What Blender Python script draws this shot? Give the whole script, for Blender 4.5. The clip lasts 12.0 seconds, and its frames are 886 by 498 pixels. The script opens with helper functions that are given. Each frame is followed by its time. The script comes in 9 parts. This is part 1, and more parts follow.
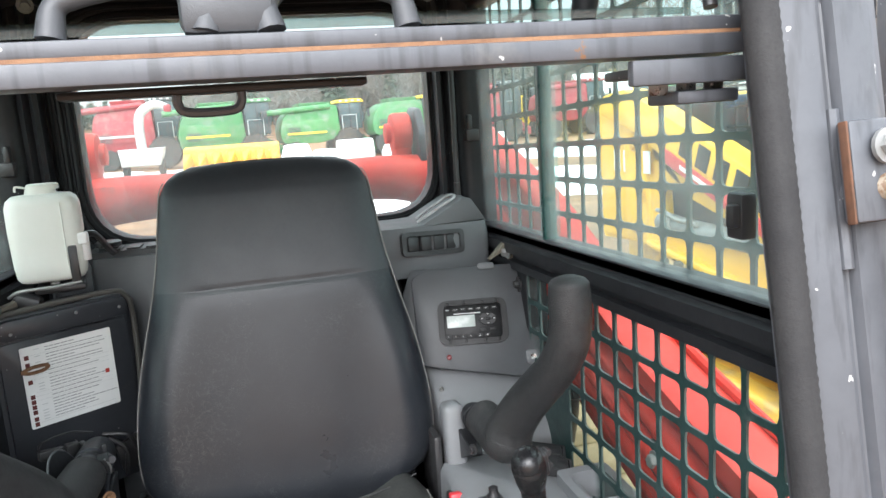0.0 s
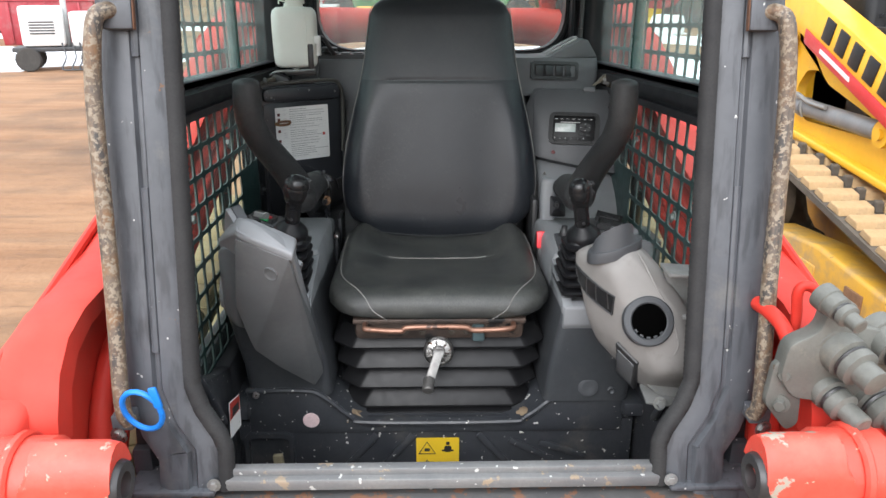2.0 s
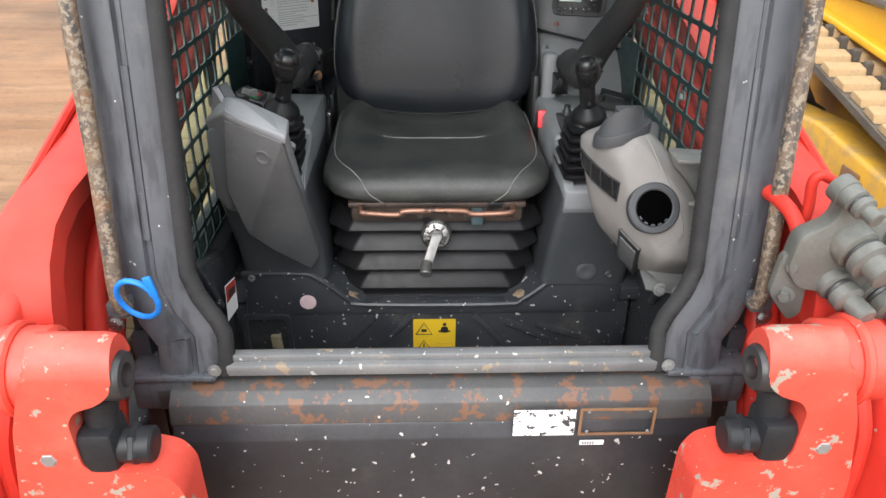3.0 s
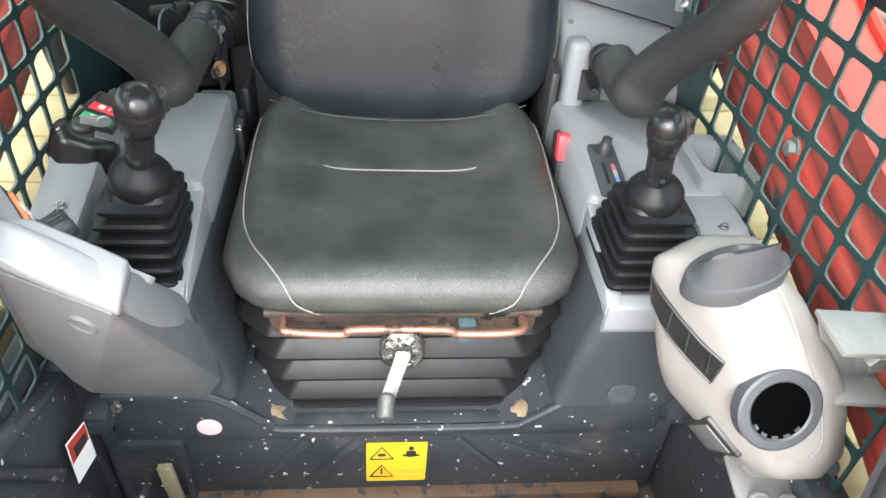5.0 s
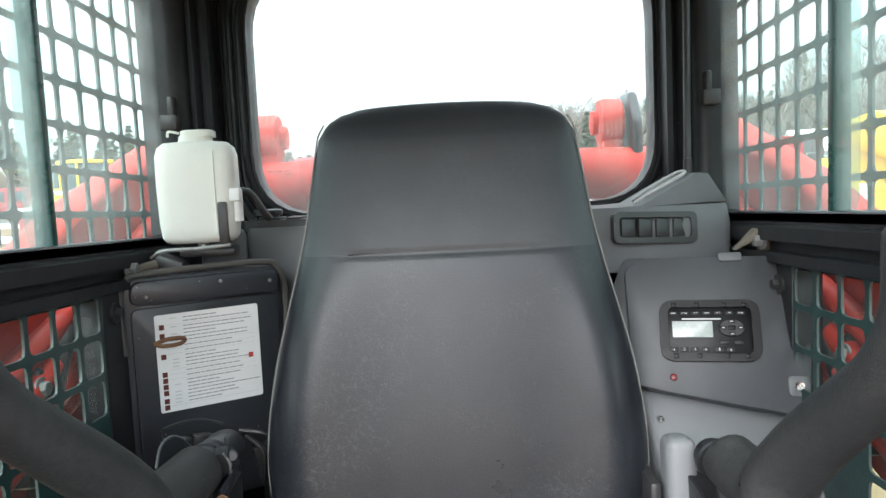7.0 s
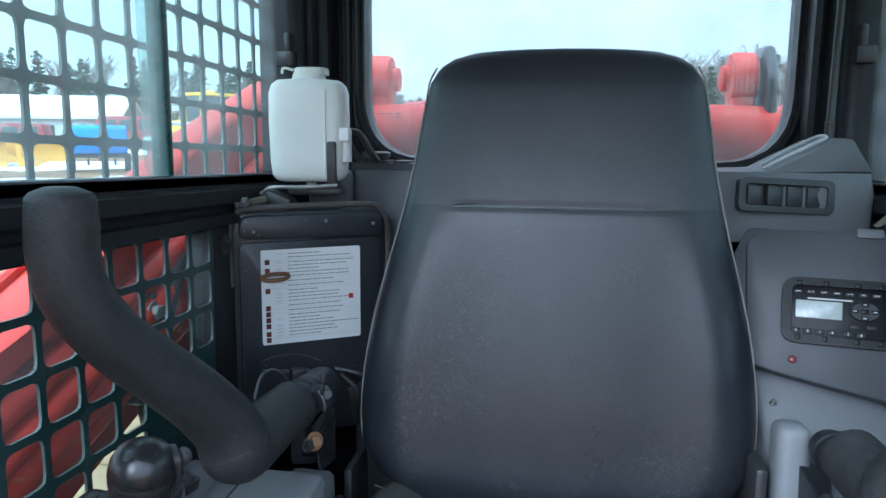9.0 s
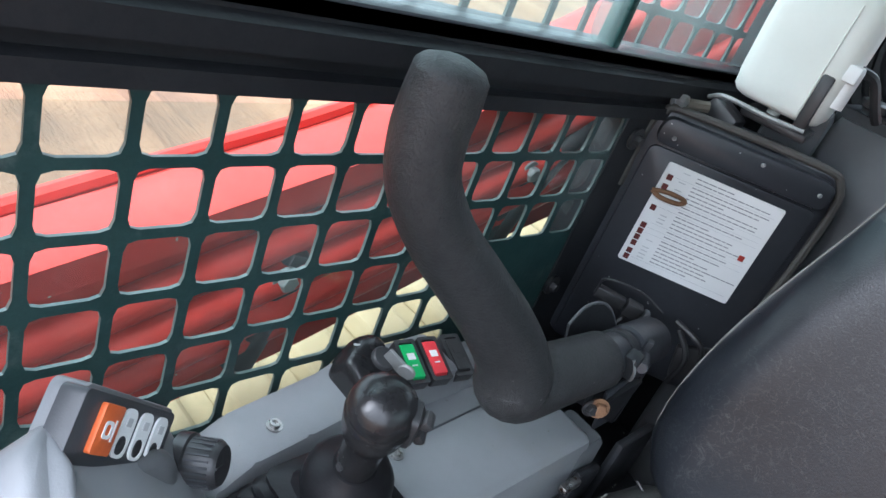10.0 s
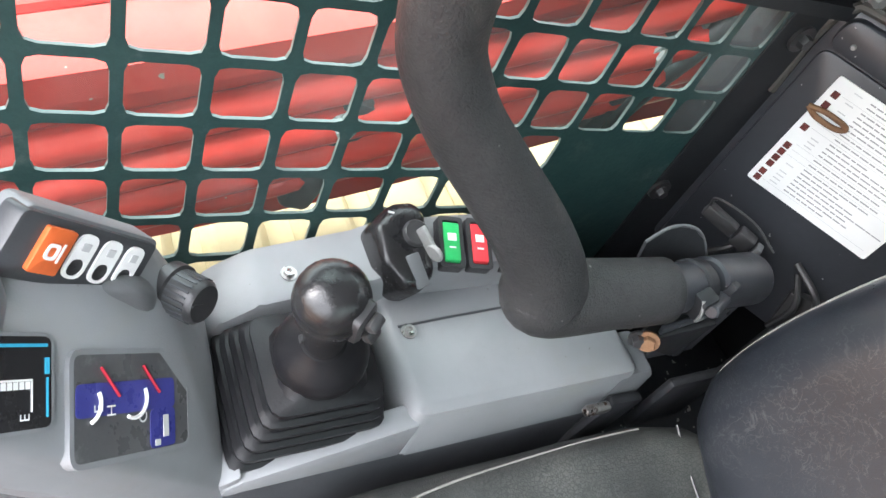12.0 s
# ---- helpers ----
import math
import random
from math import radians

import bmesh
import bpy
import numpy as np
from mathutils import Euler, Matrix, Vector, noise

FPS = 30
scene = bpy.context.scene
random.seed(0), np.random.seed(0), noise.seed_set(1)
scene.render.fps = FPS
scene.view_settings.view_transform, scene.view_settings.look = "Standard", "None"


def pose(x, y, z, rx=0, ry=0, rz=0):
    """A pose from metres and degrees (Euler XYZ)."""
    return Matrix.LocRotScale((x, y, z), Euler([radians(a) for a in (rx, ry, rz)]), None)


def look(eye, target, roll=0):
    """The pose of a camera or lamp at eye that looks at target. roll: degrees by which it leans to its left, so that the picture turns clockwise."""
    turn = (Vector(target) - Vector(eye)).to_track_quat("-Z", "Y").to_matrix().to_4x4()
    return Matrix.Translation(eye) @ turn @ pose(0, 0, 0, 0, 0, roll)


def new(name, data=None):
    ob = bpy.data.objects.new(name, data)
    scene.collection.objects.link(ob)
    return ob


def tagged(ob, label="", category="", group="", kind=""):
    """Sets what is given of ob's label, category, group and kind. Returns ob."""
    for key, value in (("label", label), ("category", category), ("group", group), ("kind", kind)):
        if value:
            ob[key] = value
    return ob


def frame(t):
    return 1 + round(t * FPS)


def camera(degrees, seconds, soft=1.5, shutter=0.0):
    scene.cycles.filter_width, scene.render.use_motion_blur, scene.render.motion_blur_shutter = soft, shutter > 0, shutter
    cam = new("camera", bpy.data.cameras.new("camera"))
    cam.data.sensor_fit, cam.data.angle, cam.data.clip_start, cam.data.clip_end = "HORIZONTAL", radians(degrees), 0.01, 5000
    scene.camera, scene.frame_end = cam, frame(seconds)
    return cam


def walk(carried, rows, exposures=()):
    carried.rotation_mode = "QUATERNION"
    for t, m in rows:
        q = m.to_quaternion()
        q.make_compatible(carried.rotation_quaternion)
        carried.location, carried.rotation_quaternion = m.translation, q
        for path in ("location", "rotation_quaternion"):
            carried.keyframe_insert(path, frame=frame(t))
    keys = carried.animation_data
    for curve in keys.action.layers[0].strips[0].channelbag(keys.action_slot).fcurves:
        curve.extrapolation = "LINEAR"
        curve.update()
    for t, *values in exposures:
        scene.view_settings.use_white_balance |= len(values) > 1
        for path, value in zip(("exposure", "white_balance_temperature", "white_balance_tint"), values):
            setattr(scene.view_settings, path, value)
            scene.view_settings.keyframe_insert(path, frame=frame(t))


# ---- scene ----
cam = camera(62.6, 12.0)
PATH = [
    (0, (-0.003, 0.066, 1.633), (0.461, 1.978, 1.285), -4.0),
    (0.5, (0.017, 0.023, 1.632), (0.33, 1.998, 1.578), -3.0),
    (1, (0.069, -0.167, 1.618), (0.117, 1.829, 1.501), -1.7),
    (1.5, (0.037, -0.341, 1.614), (0.036, 1.622, 1.228), -0.2),
    (2, (-0.033, -0.536, 1.579), (0.015, 1.354, 0.927), 0.2),
    (2.5, (-0.051, -0.59, 1.582), (0.017, 1.235, 0.768), 0.5),
    (4.5, (-0.04, 0.135, 1.593), (0.108, 1.666, 0.314), 4.0),
    (5, (-0.045, 0.157, 1.605), (0.144, 1.695, 0.34), 4.7),
    (5.5, (-0.04, 0.187, 1.59), (0.13, 1.844, 0.483), 2.8),
    (6, (-0.012, 0.254, 1.507), (0.126, 2.144, 0.866), 0.4),
    (6.5, (0.013, 0.335, 1.472), (0.031, 2.327, 1.301), -2.2),
    (8.5, (0.005, 0.361, 1.472), (-0.093, 2.352, 1.302), -2.7),
    (9, (0.005, 0.38, 1.473), (-0.306, 2.332, 1.169), 0.5),
    (9.5, (-0.028, 0.463, 1.52), (-0.726, 2.266, 1.008), 8.4),
    (10, (-0.074, 0.544, 1.549), (-1.122, 1.956, 0.596), 22.3),
    (10.5, (-0.071, 0.62, 1.561), (-1.144, 1.668, 0.239), 26.7),
    (11, (-0.059, 0.671, 1.585), (-1.052, 1.622, 0.133), 30.4),
    (11.5, (-0.065, 0.678, 1.586), (-1.046, 1.624, 0.123), 31.9),
    (12, (-0.069, 0.68, 1.579), (-1.072, 1.646, 0.144), 29.5),
]
EXPOSURES = [
    (0.0, 1.85, 6250, 12), (0.5, 1.52, 6250, 12), (1.0, 1.52, 6200, 12), (1.8, 1.28, 6250, 12), (2.6, 1.0, 6400, 12), (4.3, 2.38, 6450, 11), (5.6, 2.62, 6400, 11), (6.7, 2.22, 6350, 11),
    (8.4, 1.28, 5150, 6), (9.3, 1.55, 5050, 9), (10.2, 2.15, 5850, 14), (11.0, 2.7, 6150, 15), (12.0, 3.0, 6350, 15),
]
# exposure and white balance along the walk
walk(cam, [(t, look(eye, target, roll)) for t, eye, target, roll in PATH], EXPOSURES)

# ---- world and light: a bright overcast day ----
SUN_EL, SUN_ROT = 32.0, 198.0
world = bpy.data.worlds.new("overcast_sky")
scene.world = world
world.use_nodes = True
wn, wl = world.node_tree.nodes, world.node_tree.links
wbg = wn["Background"]
wsky = wn.new("ShaderNodeTexSky")
wsky.sky_type, wsky.sun_disc = "NISHITA", False
wsky.sun_elevation, wsky.sun_rotation = radians(SUN_EL), radians(SUN_ROT)
wco = wn.new("ShaderNodeTexCoord")
wmap = wn.new("ShaderNodeMapping")
wmap.inputs["Scale"].default_value = (1.0, 1.0, 3.2)
wno = wn.new("ShaderNodeTexNoise")
wno.inputs["Scale"].default_value, wno.inputs["Detail"].default_value = 2.6, 6.0
wramp = wn.new("ShaderNodeValToRGB")
wramp.color_ramp.elements[0].position, wramp.color_ramp.elements[0].color = 0.34, (0.80, 0.86, 0.90, 1)
wramp.color_ramp.elements[1].position, wramp.color_ramp.elements[1].color = 0.66, (1.08, 1.09, 1.08, 1)
wscale = wn.new("ShaderNodeVectorMath")
wscale.operation = "SCALE"
wscale.inputs[3].default_value = 0.10
wmix = wn.new("ShaderNodeMix")
wmix.data_type = "RGBA"
wmix.inputs[0].default_value = 0.86
# cloud cover: brighter towards the zenith and towards the hidden sun, as an overcast sky is
wsep = wn.new("ShaderNodeSeparateXYZ")
wzen = wn.new("ShaderNodeMapRange")
wzen.inputs["To Min"].default_value, wzen.inputs["To Max"].default_value = 0.52, 0.98
wdot = wn.new("ShaderNodeVectorMath")
wdot.operation = "DOT_PRODUCT"
wdot.inputs[1].default_value = Vector((-3.0, -9.0, 5.9)).normalized()
wglow = wn.new("ShaderNodeMapRange")
wglow.inputs["From Min"].default_value = -1.0
wglow.inputs["To Min"].default_value, wglow.inputs["To Max"].default_value = 0.62, 2.35
wmul = wn.new("ShaderNodeMath")
wmul.operation = "MULTIPLY"
wcloud = wn.new("ShaderNodeVectorMath")
wcloud.operation = "SCALE"
wl.new(wco.outputs["Generated"], wsep.inputs[0])
wl.new(wsep.outputs["Z"], wzen.inputs["Value"])
wl.new(wco.outputs["Generated"], wdot.inputs[0])
wl.new(wdot.outputs["Value"], wglow.inputs["Value"])
wl.new(wzen.outputs[0], wmul.inputs[0])
wl.new(wglow.outputs[0], wmul.inputs[1])
wl.new(wco.outputs["Generated"], wmap.inputs["Vector"])
wl.new(wmap.outputs[0], wno.inputs["Vector"])
wl.new(wno.outputs["Fac"], wramp.inputs[0])
wl.new(wramp.outputs[0], wcloud.inputs[0])
wl.new(wmul.outputs[0], wcloud.inputs[3])
wl.new(wsky.outputs[0], wscale.inputs[0])
wl.new(wscale.outputs[0], wmix.inputs[6])
wl.new(wcloud.outputs[0], wmix.inputs[7])
wl.new(wmix.outputs[2], wbg.inputs["Color"])
wbg.inputs["Strength"].default_value = 1.0

sun = new("sun", bpy.data.lights.new("sun", "SUN"))
sun.data.energy, sun.data.angle, sun.data.color = 1.1, radians(38), (1.0, 0.975, 0.94)
sun.matrix_basis = look((-3.0, -9.0, 5.9), (0, 0, 0))

# ---- materials ----
MATS = {}


def mk(name, col, rough=0.5, metal=0.0, col2=None, scale=14.0, amount=0.5, bump=0.0, bscale=220.0,
       chip=None, chip_scale=26.0, chip_at=0.66, dust=None, dust_scale=5.0, dust_at=0.5, dust_soft=0.22,
       speck=None, speck_scale=120.0, speck_at=0.72, vary=0.12, coat=0.0, rvar=0.15, spec=0.5, streak=None, streak_scale=60.0, streak_at=0.56):
    """A painted, plastic, rubber or metal surface: two tones of grain, chips, dust and specks, fine relief."""
    m = bpy.data.materials.new(name)
    m.use_nodes = True
    n, l = m.node_tree.nodes, m.node_tree.links
    b = n["Principled BSDF"]
    tc = n.new("ShaderNodeTexCoord")

    def noisy(s, d=5.0, r=0.6):
        x = n.new("ShaderNodeTexNoise")
        x.inputs["Scale"].default_value, x.inputs["Detail"].default_value, x.inputs["Roughness"].default_value = s, d, r
        l.new(tc.outputs["Object"], x.inputs["Vector"])
        return x.outputs["Fac"]

    def span(v, lo, hi):
        x = n.new("ShaderNodeMapRange")
        x.inputs["From Min"].default_value, x.inputs["From Max"].default_value = lo, hi
        l.new(v, x.inputs["Value"])
        return x.outputs[0]

    def mixed(f, a, c):
        x = n.new("ShaderNodeMix")
        x.data_type = "RGBA"
        if isinstance(f, float):
            x.inputs[0].default_value = f
        else:
            l.new(f, x.inputs[0])
        for sock, v in ((x.inputs[6], a), (x.inputs[7], c)):
            if isinstance(v, tuple):
                sock.default_value = (*v, 1)
            else:
                l.new(v, sock)
        return x.outputs[2]

    c2 = col2 or tuple(min(1, v * (1 + amount)) for v in col)
    big = noisy(scale)
    c = mixed(span(big, 0.3, 0.7), col, c2)
    fine = noisy(scale * 14, 3.0)
    dark = tuple(v * (1 - vary) for v in col)
    fmix = n.new("ShaderNodeMath")
    fmix.operation = "MULTIPLY"
    fmix.inputs[1].default_value = min(1.0, vary * 3)
    l.new(span(fine, 0.45, 0.75), fmix.inputs[0])
    c = mixed(fmix.outputs[0], c, dark)
    r = span(big, 0.0, 1.0)
    rr = n.new("ShaderNodeMapRange")
    rr.inputs["To Min"].default_value, rr.inputs["To Max"].default_value = max(0.03, rough - rvar), min(1, rough + rvar)
    l.new(noisy(scale * 3), rr.inputs["Value"])
    r = rr.outputs[0]
    if streak:
        mp = n.new("ShaderNodeMapping")
        mp.inputs["Scale"].default_value = (1.0, 1.0, 0.05)
        l.new(tc.outputs["Object"], mp.inputs["Vector"])
        x = n.new("ShaderNodeTexNoise")
        x.inputs["Scale"].default_value, x.inputs["Detail"].default_value = streak_scale, 4.0
        l.new(mp.outputs[0], x.inputs["Vector"])
        c = mixed(span(x.outputs["Fac"], streak_at, streak_at + 0.12), c, streak)
    if dust:
        c = mixed(span(noisy(dust_scale, 6.0, 0.7), dust_at, dust_at + dust_soft), c, dust)
    if speck:
        c = mixed(span(noisy(speck_scale, 2.0, 0.5), speck_at, speck_at + 0.02), c, speck)
    if chip:
        c = mixed(span(noisy(chip_scale, 6.0, 0.65), chip_at, chip_at + 0.025), c, chip)
    l.new(c, b.inputs["Base Color"])
    l.new(r, b.inputs["Roughness"])
    b.inputs["Metallic"].default_value = metal
    b.inputs["Specular IOR Level"].default_value = spec
    b.inputs["Coat Weight"].default_value = coat
    if bump:
        bp = n.new("ShaderNodeBump")
        bp.inputs["Strength"].default_value, bp.inputs["Distance"].default_value = bump, 0.002
        l.new(noisy(bscale, 4.0), bp.inputs["Height"])
        l.new(bp.outputs[0], b.inputs["Normal"])
    MATS[name] = m
    return m


def leather(name, base, rubbed, grain_tone, rough=0.33, relief=0.38, wear=13.0, gloss=0.6):
    """Black vinyl: fine grain all over, pale cracks and rubbed spots in patches."""
    m = mk(name, base, rough, 0, tuple(v * 1.5 for v in base), 4, bump=0.0, dust=rubbed, dust_scale=wear, dust_at=0.45,
           dust_soft=0.4, vary=0.1, rvar=0.1, spec=gloss)
    n, l = m.node_tree.nodes, m.node_tree.links
    b = n["Principled BSDF"]
    tc = n.new("ShaderNodeTexCoord")

    def noisy(scale, detail):
        x = n.new("ShaderNodeTexNoise")
        x.inputs["Scale"].default_value, x.inputs["Detail"].default_value, x.inputs["Roughness"].default_value = scale, detail, 0.6
        l.new(tc.outputs["Object"], x.inputs["Vector"])
        return x

    def ramp(v, lo, hi, a=0.0, c=1.0):
        x = n.new("ShaderNodeMapRange")
        x.inputs["From Min"].default_value, x.inputs["From Max"].default_value = lo, hi
        x.inputs["To Min"].default_value, x.inputs["To Max"].default_value = a, c
        l.new(v, x.inputs["Value"])
        return x.outputs[0]

    def times(a, c):
        x = n.new("ShaderNodeMath")
        x.operation = "MULTIPLY"
        for sock, v in ((x.inputs[0], a), (x.inputs[1], c)):
            if isinstance(v, float):
                sock.default_value = v
            else:
                l.new(v, sock)
        return x.outputs[0]

    ws = n.new("ShaderNodeVectorMath")
    ws.operation = "MULTIPLY_ADD"
    ws.inputs[1].default_value = (0.012, 0.012, 0.012)
    l.new(noisy(45, 6).outputs["Color"], ws.inputs[0])
    l.new(tc.outputs["Object"], ws.inputs[2])
    edges = []
    for scale, width in ((300, 0.20), (170, 0.10)):
        vo = n.new("ShaderNodeTexVoronoi")
        vo.feature = "DISTANCE_TO_EDGE"
        vo.inputs["Scale"].default_value = scale
        l.new(ws.outputs[0], vo.inputs["Vector"])
        edges.append(ramp(vo.outputs["Distance"], 0.0, width))
    patch = ramp(noisy(7, 5).outputs["Fac"], 0.46, 0.68)
    fold = None
    for scale, width in ((38, 0.010), (85, 0.013)):
        x = n.new("ShaderNodeTexNoise")
        x.inputs["Scale"].default_value, x.inputs["Detail"].default_value, x.inputs["Roughness"].default_value = scale, 3, 0.55
        x.inputs["Distortion"].default_value = 0.8
        l.new(tc.outputs["Object"], x.inputs["Vector"])
        mid = n.new("ShaderNodeMath")
        mid.operation = "SUBTRACT"
        mid.inputs[1].default_value = 0.5
        l.new(x.outputs["Fac"], mid.inputs[0])
        ab = n.new("ShaderNodeMath")
        ab.operation = "ABSOLUTE"
        l.new(mid.outputs[0], ab.inputs[0])
        line = ramp(ab.outputs[0], 0.0, width, 1.0, 0.0)
        if fold is None:
            fold = line
        else:
            mx = n.new("ShaderNodeMath")
            mx.operation = "MAXIMUM"
            l.new(fold, mx.inputs[0])
            l.new(line, mx.inputs[1])
            fold = mx.outputs[0]
    crack = times(fold, times(patch, 0.26))
    grain = times(times(edges[0], ramp(noisy(9, 4).outputs["Fac"], 0.40, 0.70)), 0.30)
    old = b.inputs["Base Color"].links[0].from_socket
    for fac, tone in ((grain, grain_tone), (crack, (0.13, 0.132, 0.13))):
        mx = n.new("ShaderNodeMix")
        mx.data_type = "RGBA"
        l.new(fac, mx.inputs[0])
        l.new(old, mx.inputs[6])
        mx.inputs[7].default_value = (*tone, 1)
        old = mx.outputs[2]
    l.new(old, b.inputs["Base Color"])
    add = n.new("ShaderNodeMath")
    add.operation = "ADD"
    l.new(times(edges[0], 0.5), add.inputs[0])
    l.new(times(fold, times(patch, -0.10)), add.inputs[1])
    bp = n.new("ShaderNodeBump")
    bp.inputs["Strength"].default_value, bp.inputs["Distance"].default_value = relief, 0.0010
    l.new(add.outputs[0], bp.inputs["Height"])
    l.new(bp.outputs[0], b.inputs["Normal"])
    return m


def glassy(name, tint, rough, clear):
    """A pane: clear glass with a film of dirt, mixed by an uneven smear."""
    m = bpy.data.materials.new(name)
    m.use_nodes = True
    n, l = m.node_tree.nodes, m.node_tree.links
    n.remove(n["Principled BSDF"])
    out = n["Material Output"]
    tr = n.new("ShaderNodeBsdfTransparent")
    tr.inputs["Color"].default_value = (*tint, 1)
    gl = n.new("ShaderNodeBsdfGlossy")
    gl.inputs["Roughness"].default_value = rough
    mg = n.new("ShaderNodeMixShader")
    mg.inputs[0].default_value = 0.045
    l.new(tr.outputs[0], mg.inputs[1])
    l.new(gl.outputs[0], mg.inputs[2])
    df = n.new("ShaderNodeMixShader")
    df.inputs[0].default_value = 0.5
    for i, kind in ((1, "ShaderNodeBsdfDiffuse"), (2, "ShaderNodeBsdfTranslucent")):
        film = n.new(kind)
        film.inputs["Color"].default_value = (0.70, 0.78, 0.75, 1)
        l.new(film.outputs[0], df.inputs[i])
    tc = n.new("ShaderNodeTexCoord")
    no = n.new("ShaderNodeTexNoise")
    no.inputs["Scale"].default_value, no.inputs["Detail"].default_value = 7, 7
    l.new(tc.outputs["Object"], no.inputs["Vector"])
    mr = n.new("ShaderNodeMapRange")
    mr.inputs["From Min"].default_value, mr.inputs["From Max"].default_value = 0.35, 0.8
    mr.inputs["To Min"].default_value, mr.inputs["To Max"].default_value = clear * 0.25, clear
    l.new(no.outputs["Fac"], mr.inputs["Value"])
    md = n.new("ShaderNodeMixShader")
    l.new(mr.outputs[0], md.inputs[0])
    l.new(mg.outputs[0], md.inputs[1])
    l.new(df.outputs[0], md.inputs[2])
    l.new(md.outputs[0], out.inputs["Surface"])
    MATS[name] = m
    return m


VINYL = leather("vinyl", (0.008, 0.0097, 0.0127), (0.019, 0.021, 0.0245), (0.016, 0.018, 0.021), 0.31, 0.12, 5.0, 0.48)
VINYLW = leather("worn_cushion_vinyl", (0.0195, 0.021, 0.021), (0.052, 0.053, 0.047), (0.17, 0.17, 0.15), 0.42, 0.38, 13.0, 0.45)
VINYL_TOP_LIFTED = mk("vinyl_headrest_lifted", (0.027, 0.029, 0.033), 0.46, 0, (0.036, 0.038, 0.042), 10, bump=0.15, bscale=500, vary=0.15)
KNOB = mk("knob_plastic", (0.008, 0.008, 0.009), 0.25, 0, (0.02, 0.02, 0.02), 30, bump=0.12, bscale=260, dust=(0.022, 0.022, 0.021), dust_scale=22, dust_at=0.62, rvar=0.08, spec=0.4)
PIPING = mk("piping", (0.16, 0.155, 0.147), 0.8, bump=0.3, bscale=900)
FRAME = mk("cab_paint", (0.056, 0.060, 0.068), 0.44, 0, (0.085, 0.091, 0.102), 5, bump=0.06, bscale=300, speck=(0.5, 0.5, 0.48), speck_scale=75, speck_at=0.735,
           dust=(0.12, 0.118, 0.112), dust_scale=9, dust_at=0.58, chip=(0.16, 0.075, 0.03), chip_scale=20, chip_at=0.68, streak=(0.044, 0.047, 0.053), streak_scale=70, streak_at=0.52)
BLACKP = mk("black_paint", (0.027, 0.029, 0.034), 0.36, 0, (0.038, 0.041, 0.047), 7, bump=0.1, bscale=260, speck=(0.4, 0.4, 0.38), speck_scale=130, speck_at=0.745,
            dust=(0.055, 0.055, 0.052), dust_scale=5, dust_at=0.58)
CABBLACK = mk("cab_black", (0.013, 0.014, 0.016), 0.42, 0, (0.022, 0.023, 0.025), 8, bump=0.1, bscale=300, vary=0.2, spec=0.28, speck=(0.35, 0.35, 0.34), speck_scale=90, speck_at=0.775)
FLOORM = mk("footwell_paint", (0.026, 0.029, 0.035), 0.36, 0, (0.05, 0.053, 0.058), 6, bump=0.25, bscale=160, speck=(0.55, 0.54, 0.5), speck_scale=85, speck_at=0.685,
            dust=(0.10, 0.095, 0.085), dust_scale=7, dust_at=0.56, chip=(0.14, 0.07, 0.03), chip_scale=20, chip_at=0.74)
MUDFLOOR = mk("muddy_floor", (0.03, 0.026, 0.02), 0.75, 0, (0.075, 0.06, 0.042), 16, bump=0.7, bscale=70, speck=(0.35, 0.33, 0.29), speck_scale=60, speck_at=0.7)
RUBBER = mk("rubber", (0.006, 0.006, 0.007), 0.40, 0, (0.011, 0.011, 0.012), 20, bump=0.12, bscale=500, vary=0.2, spec=0.22)
FOAM = mk("foam_grip", (0.019, 0.0195, 0.0205), 0.52, 0, (0.038, 0.038, 0.038), 9, bump=0.6, bscale=420, speck=(0.30, 0.29, 0.27), speck_scale=95, speck_at=0.77, dust=(0.075, 0.069, 0.063), dust_scale=13, dust_at=0.55, vary=0.25, spec=0.38)
GREYP = mk("grey_plastic", (0.170, 0.176, 0.184), 0.5, 0, (0.200, 0.206, 0.214), 7, bump=0.12, bscale=700, dust=(0.185, 0.186, 0.18), dust_scale=9, dust_at=0.55, vary=0.06,
           speck=(0.12, 0.12, 0.11), speck_scale=160, speck_at=0.76)
PODGREY = mk("pod_plastic", (0.090, 0.093, 0.096), 0.52, 0, (0.125, 0.128, 0.13), 8, bump=0.2, bscale=600, dust=(0.16, 0.16, 0.155), dust_scale=12, dust_at=0.58)
DARKP = mk("dark_plastic", (0.040, 0.043, 0.047), 0.48, 0, (0.052, 0.055, 0.06), 7, bump=0.15, bscale=700, dust=(0.066, 0.068, 0.07), dust_scale=7, dust_at=0.6, vary=0.1)
CHARP = mk("charcoal_plastic", (0.085, 0.089, 0.093), 0.5, 0, (0.105, 0.11, 0.115), 7, bump=0.12, bscale=700, vary=0.08)
LOWERP = mk("console_body_plastic", (0.036, 0.039, 0.043), 0.46, 0, (0.058, 0.062, 0.067), 6, bump=0.12, bscale=600, dust=(0.075, 0.075, 0.073), dust_scale=10, dust_at=0.6, vary=0.12, speck=(0.4, 0.39, 0.37), speck_scale=70, speck_at=0.775)
CREAM = mk("cream_plastic", (0.172, 0.163, 0.154), 0.6, 0, (0.21, 0.199, 0.188), 7, bump=0.15, bscale=500, dust=(0.125, 0.112, 0.098), dust_scale=9, dust_at=0.52, vary=0.06, speck=(0.10, 0.09, 0.08), speck_scale=110, speck_at=0.77)
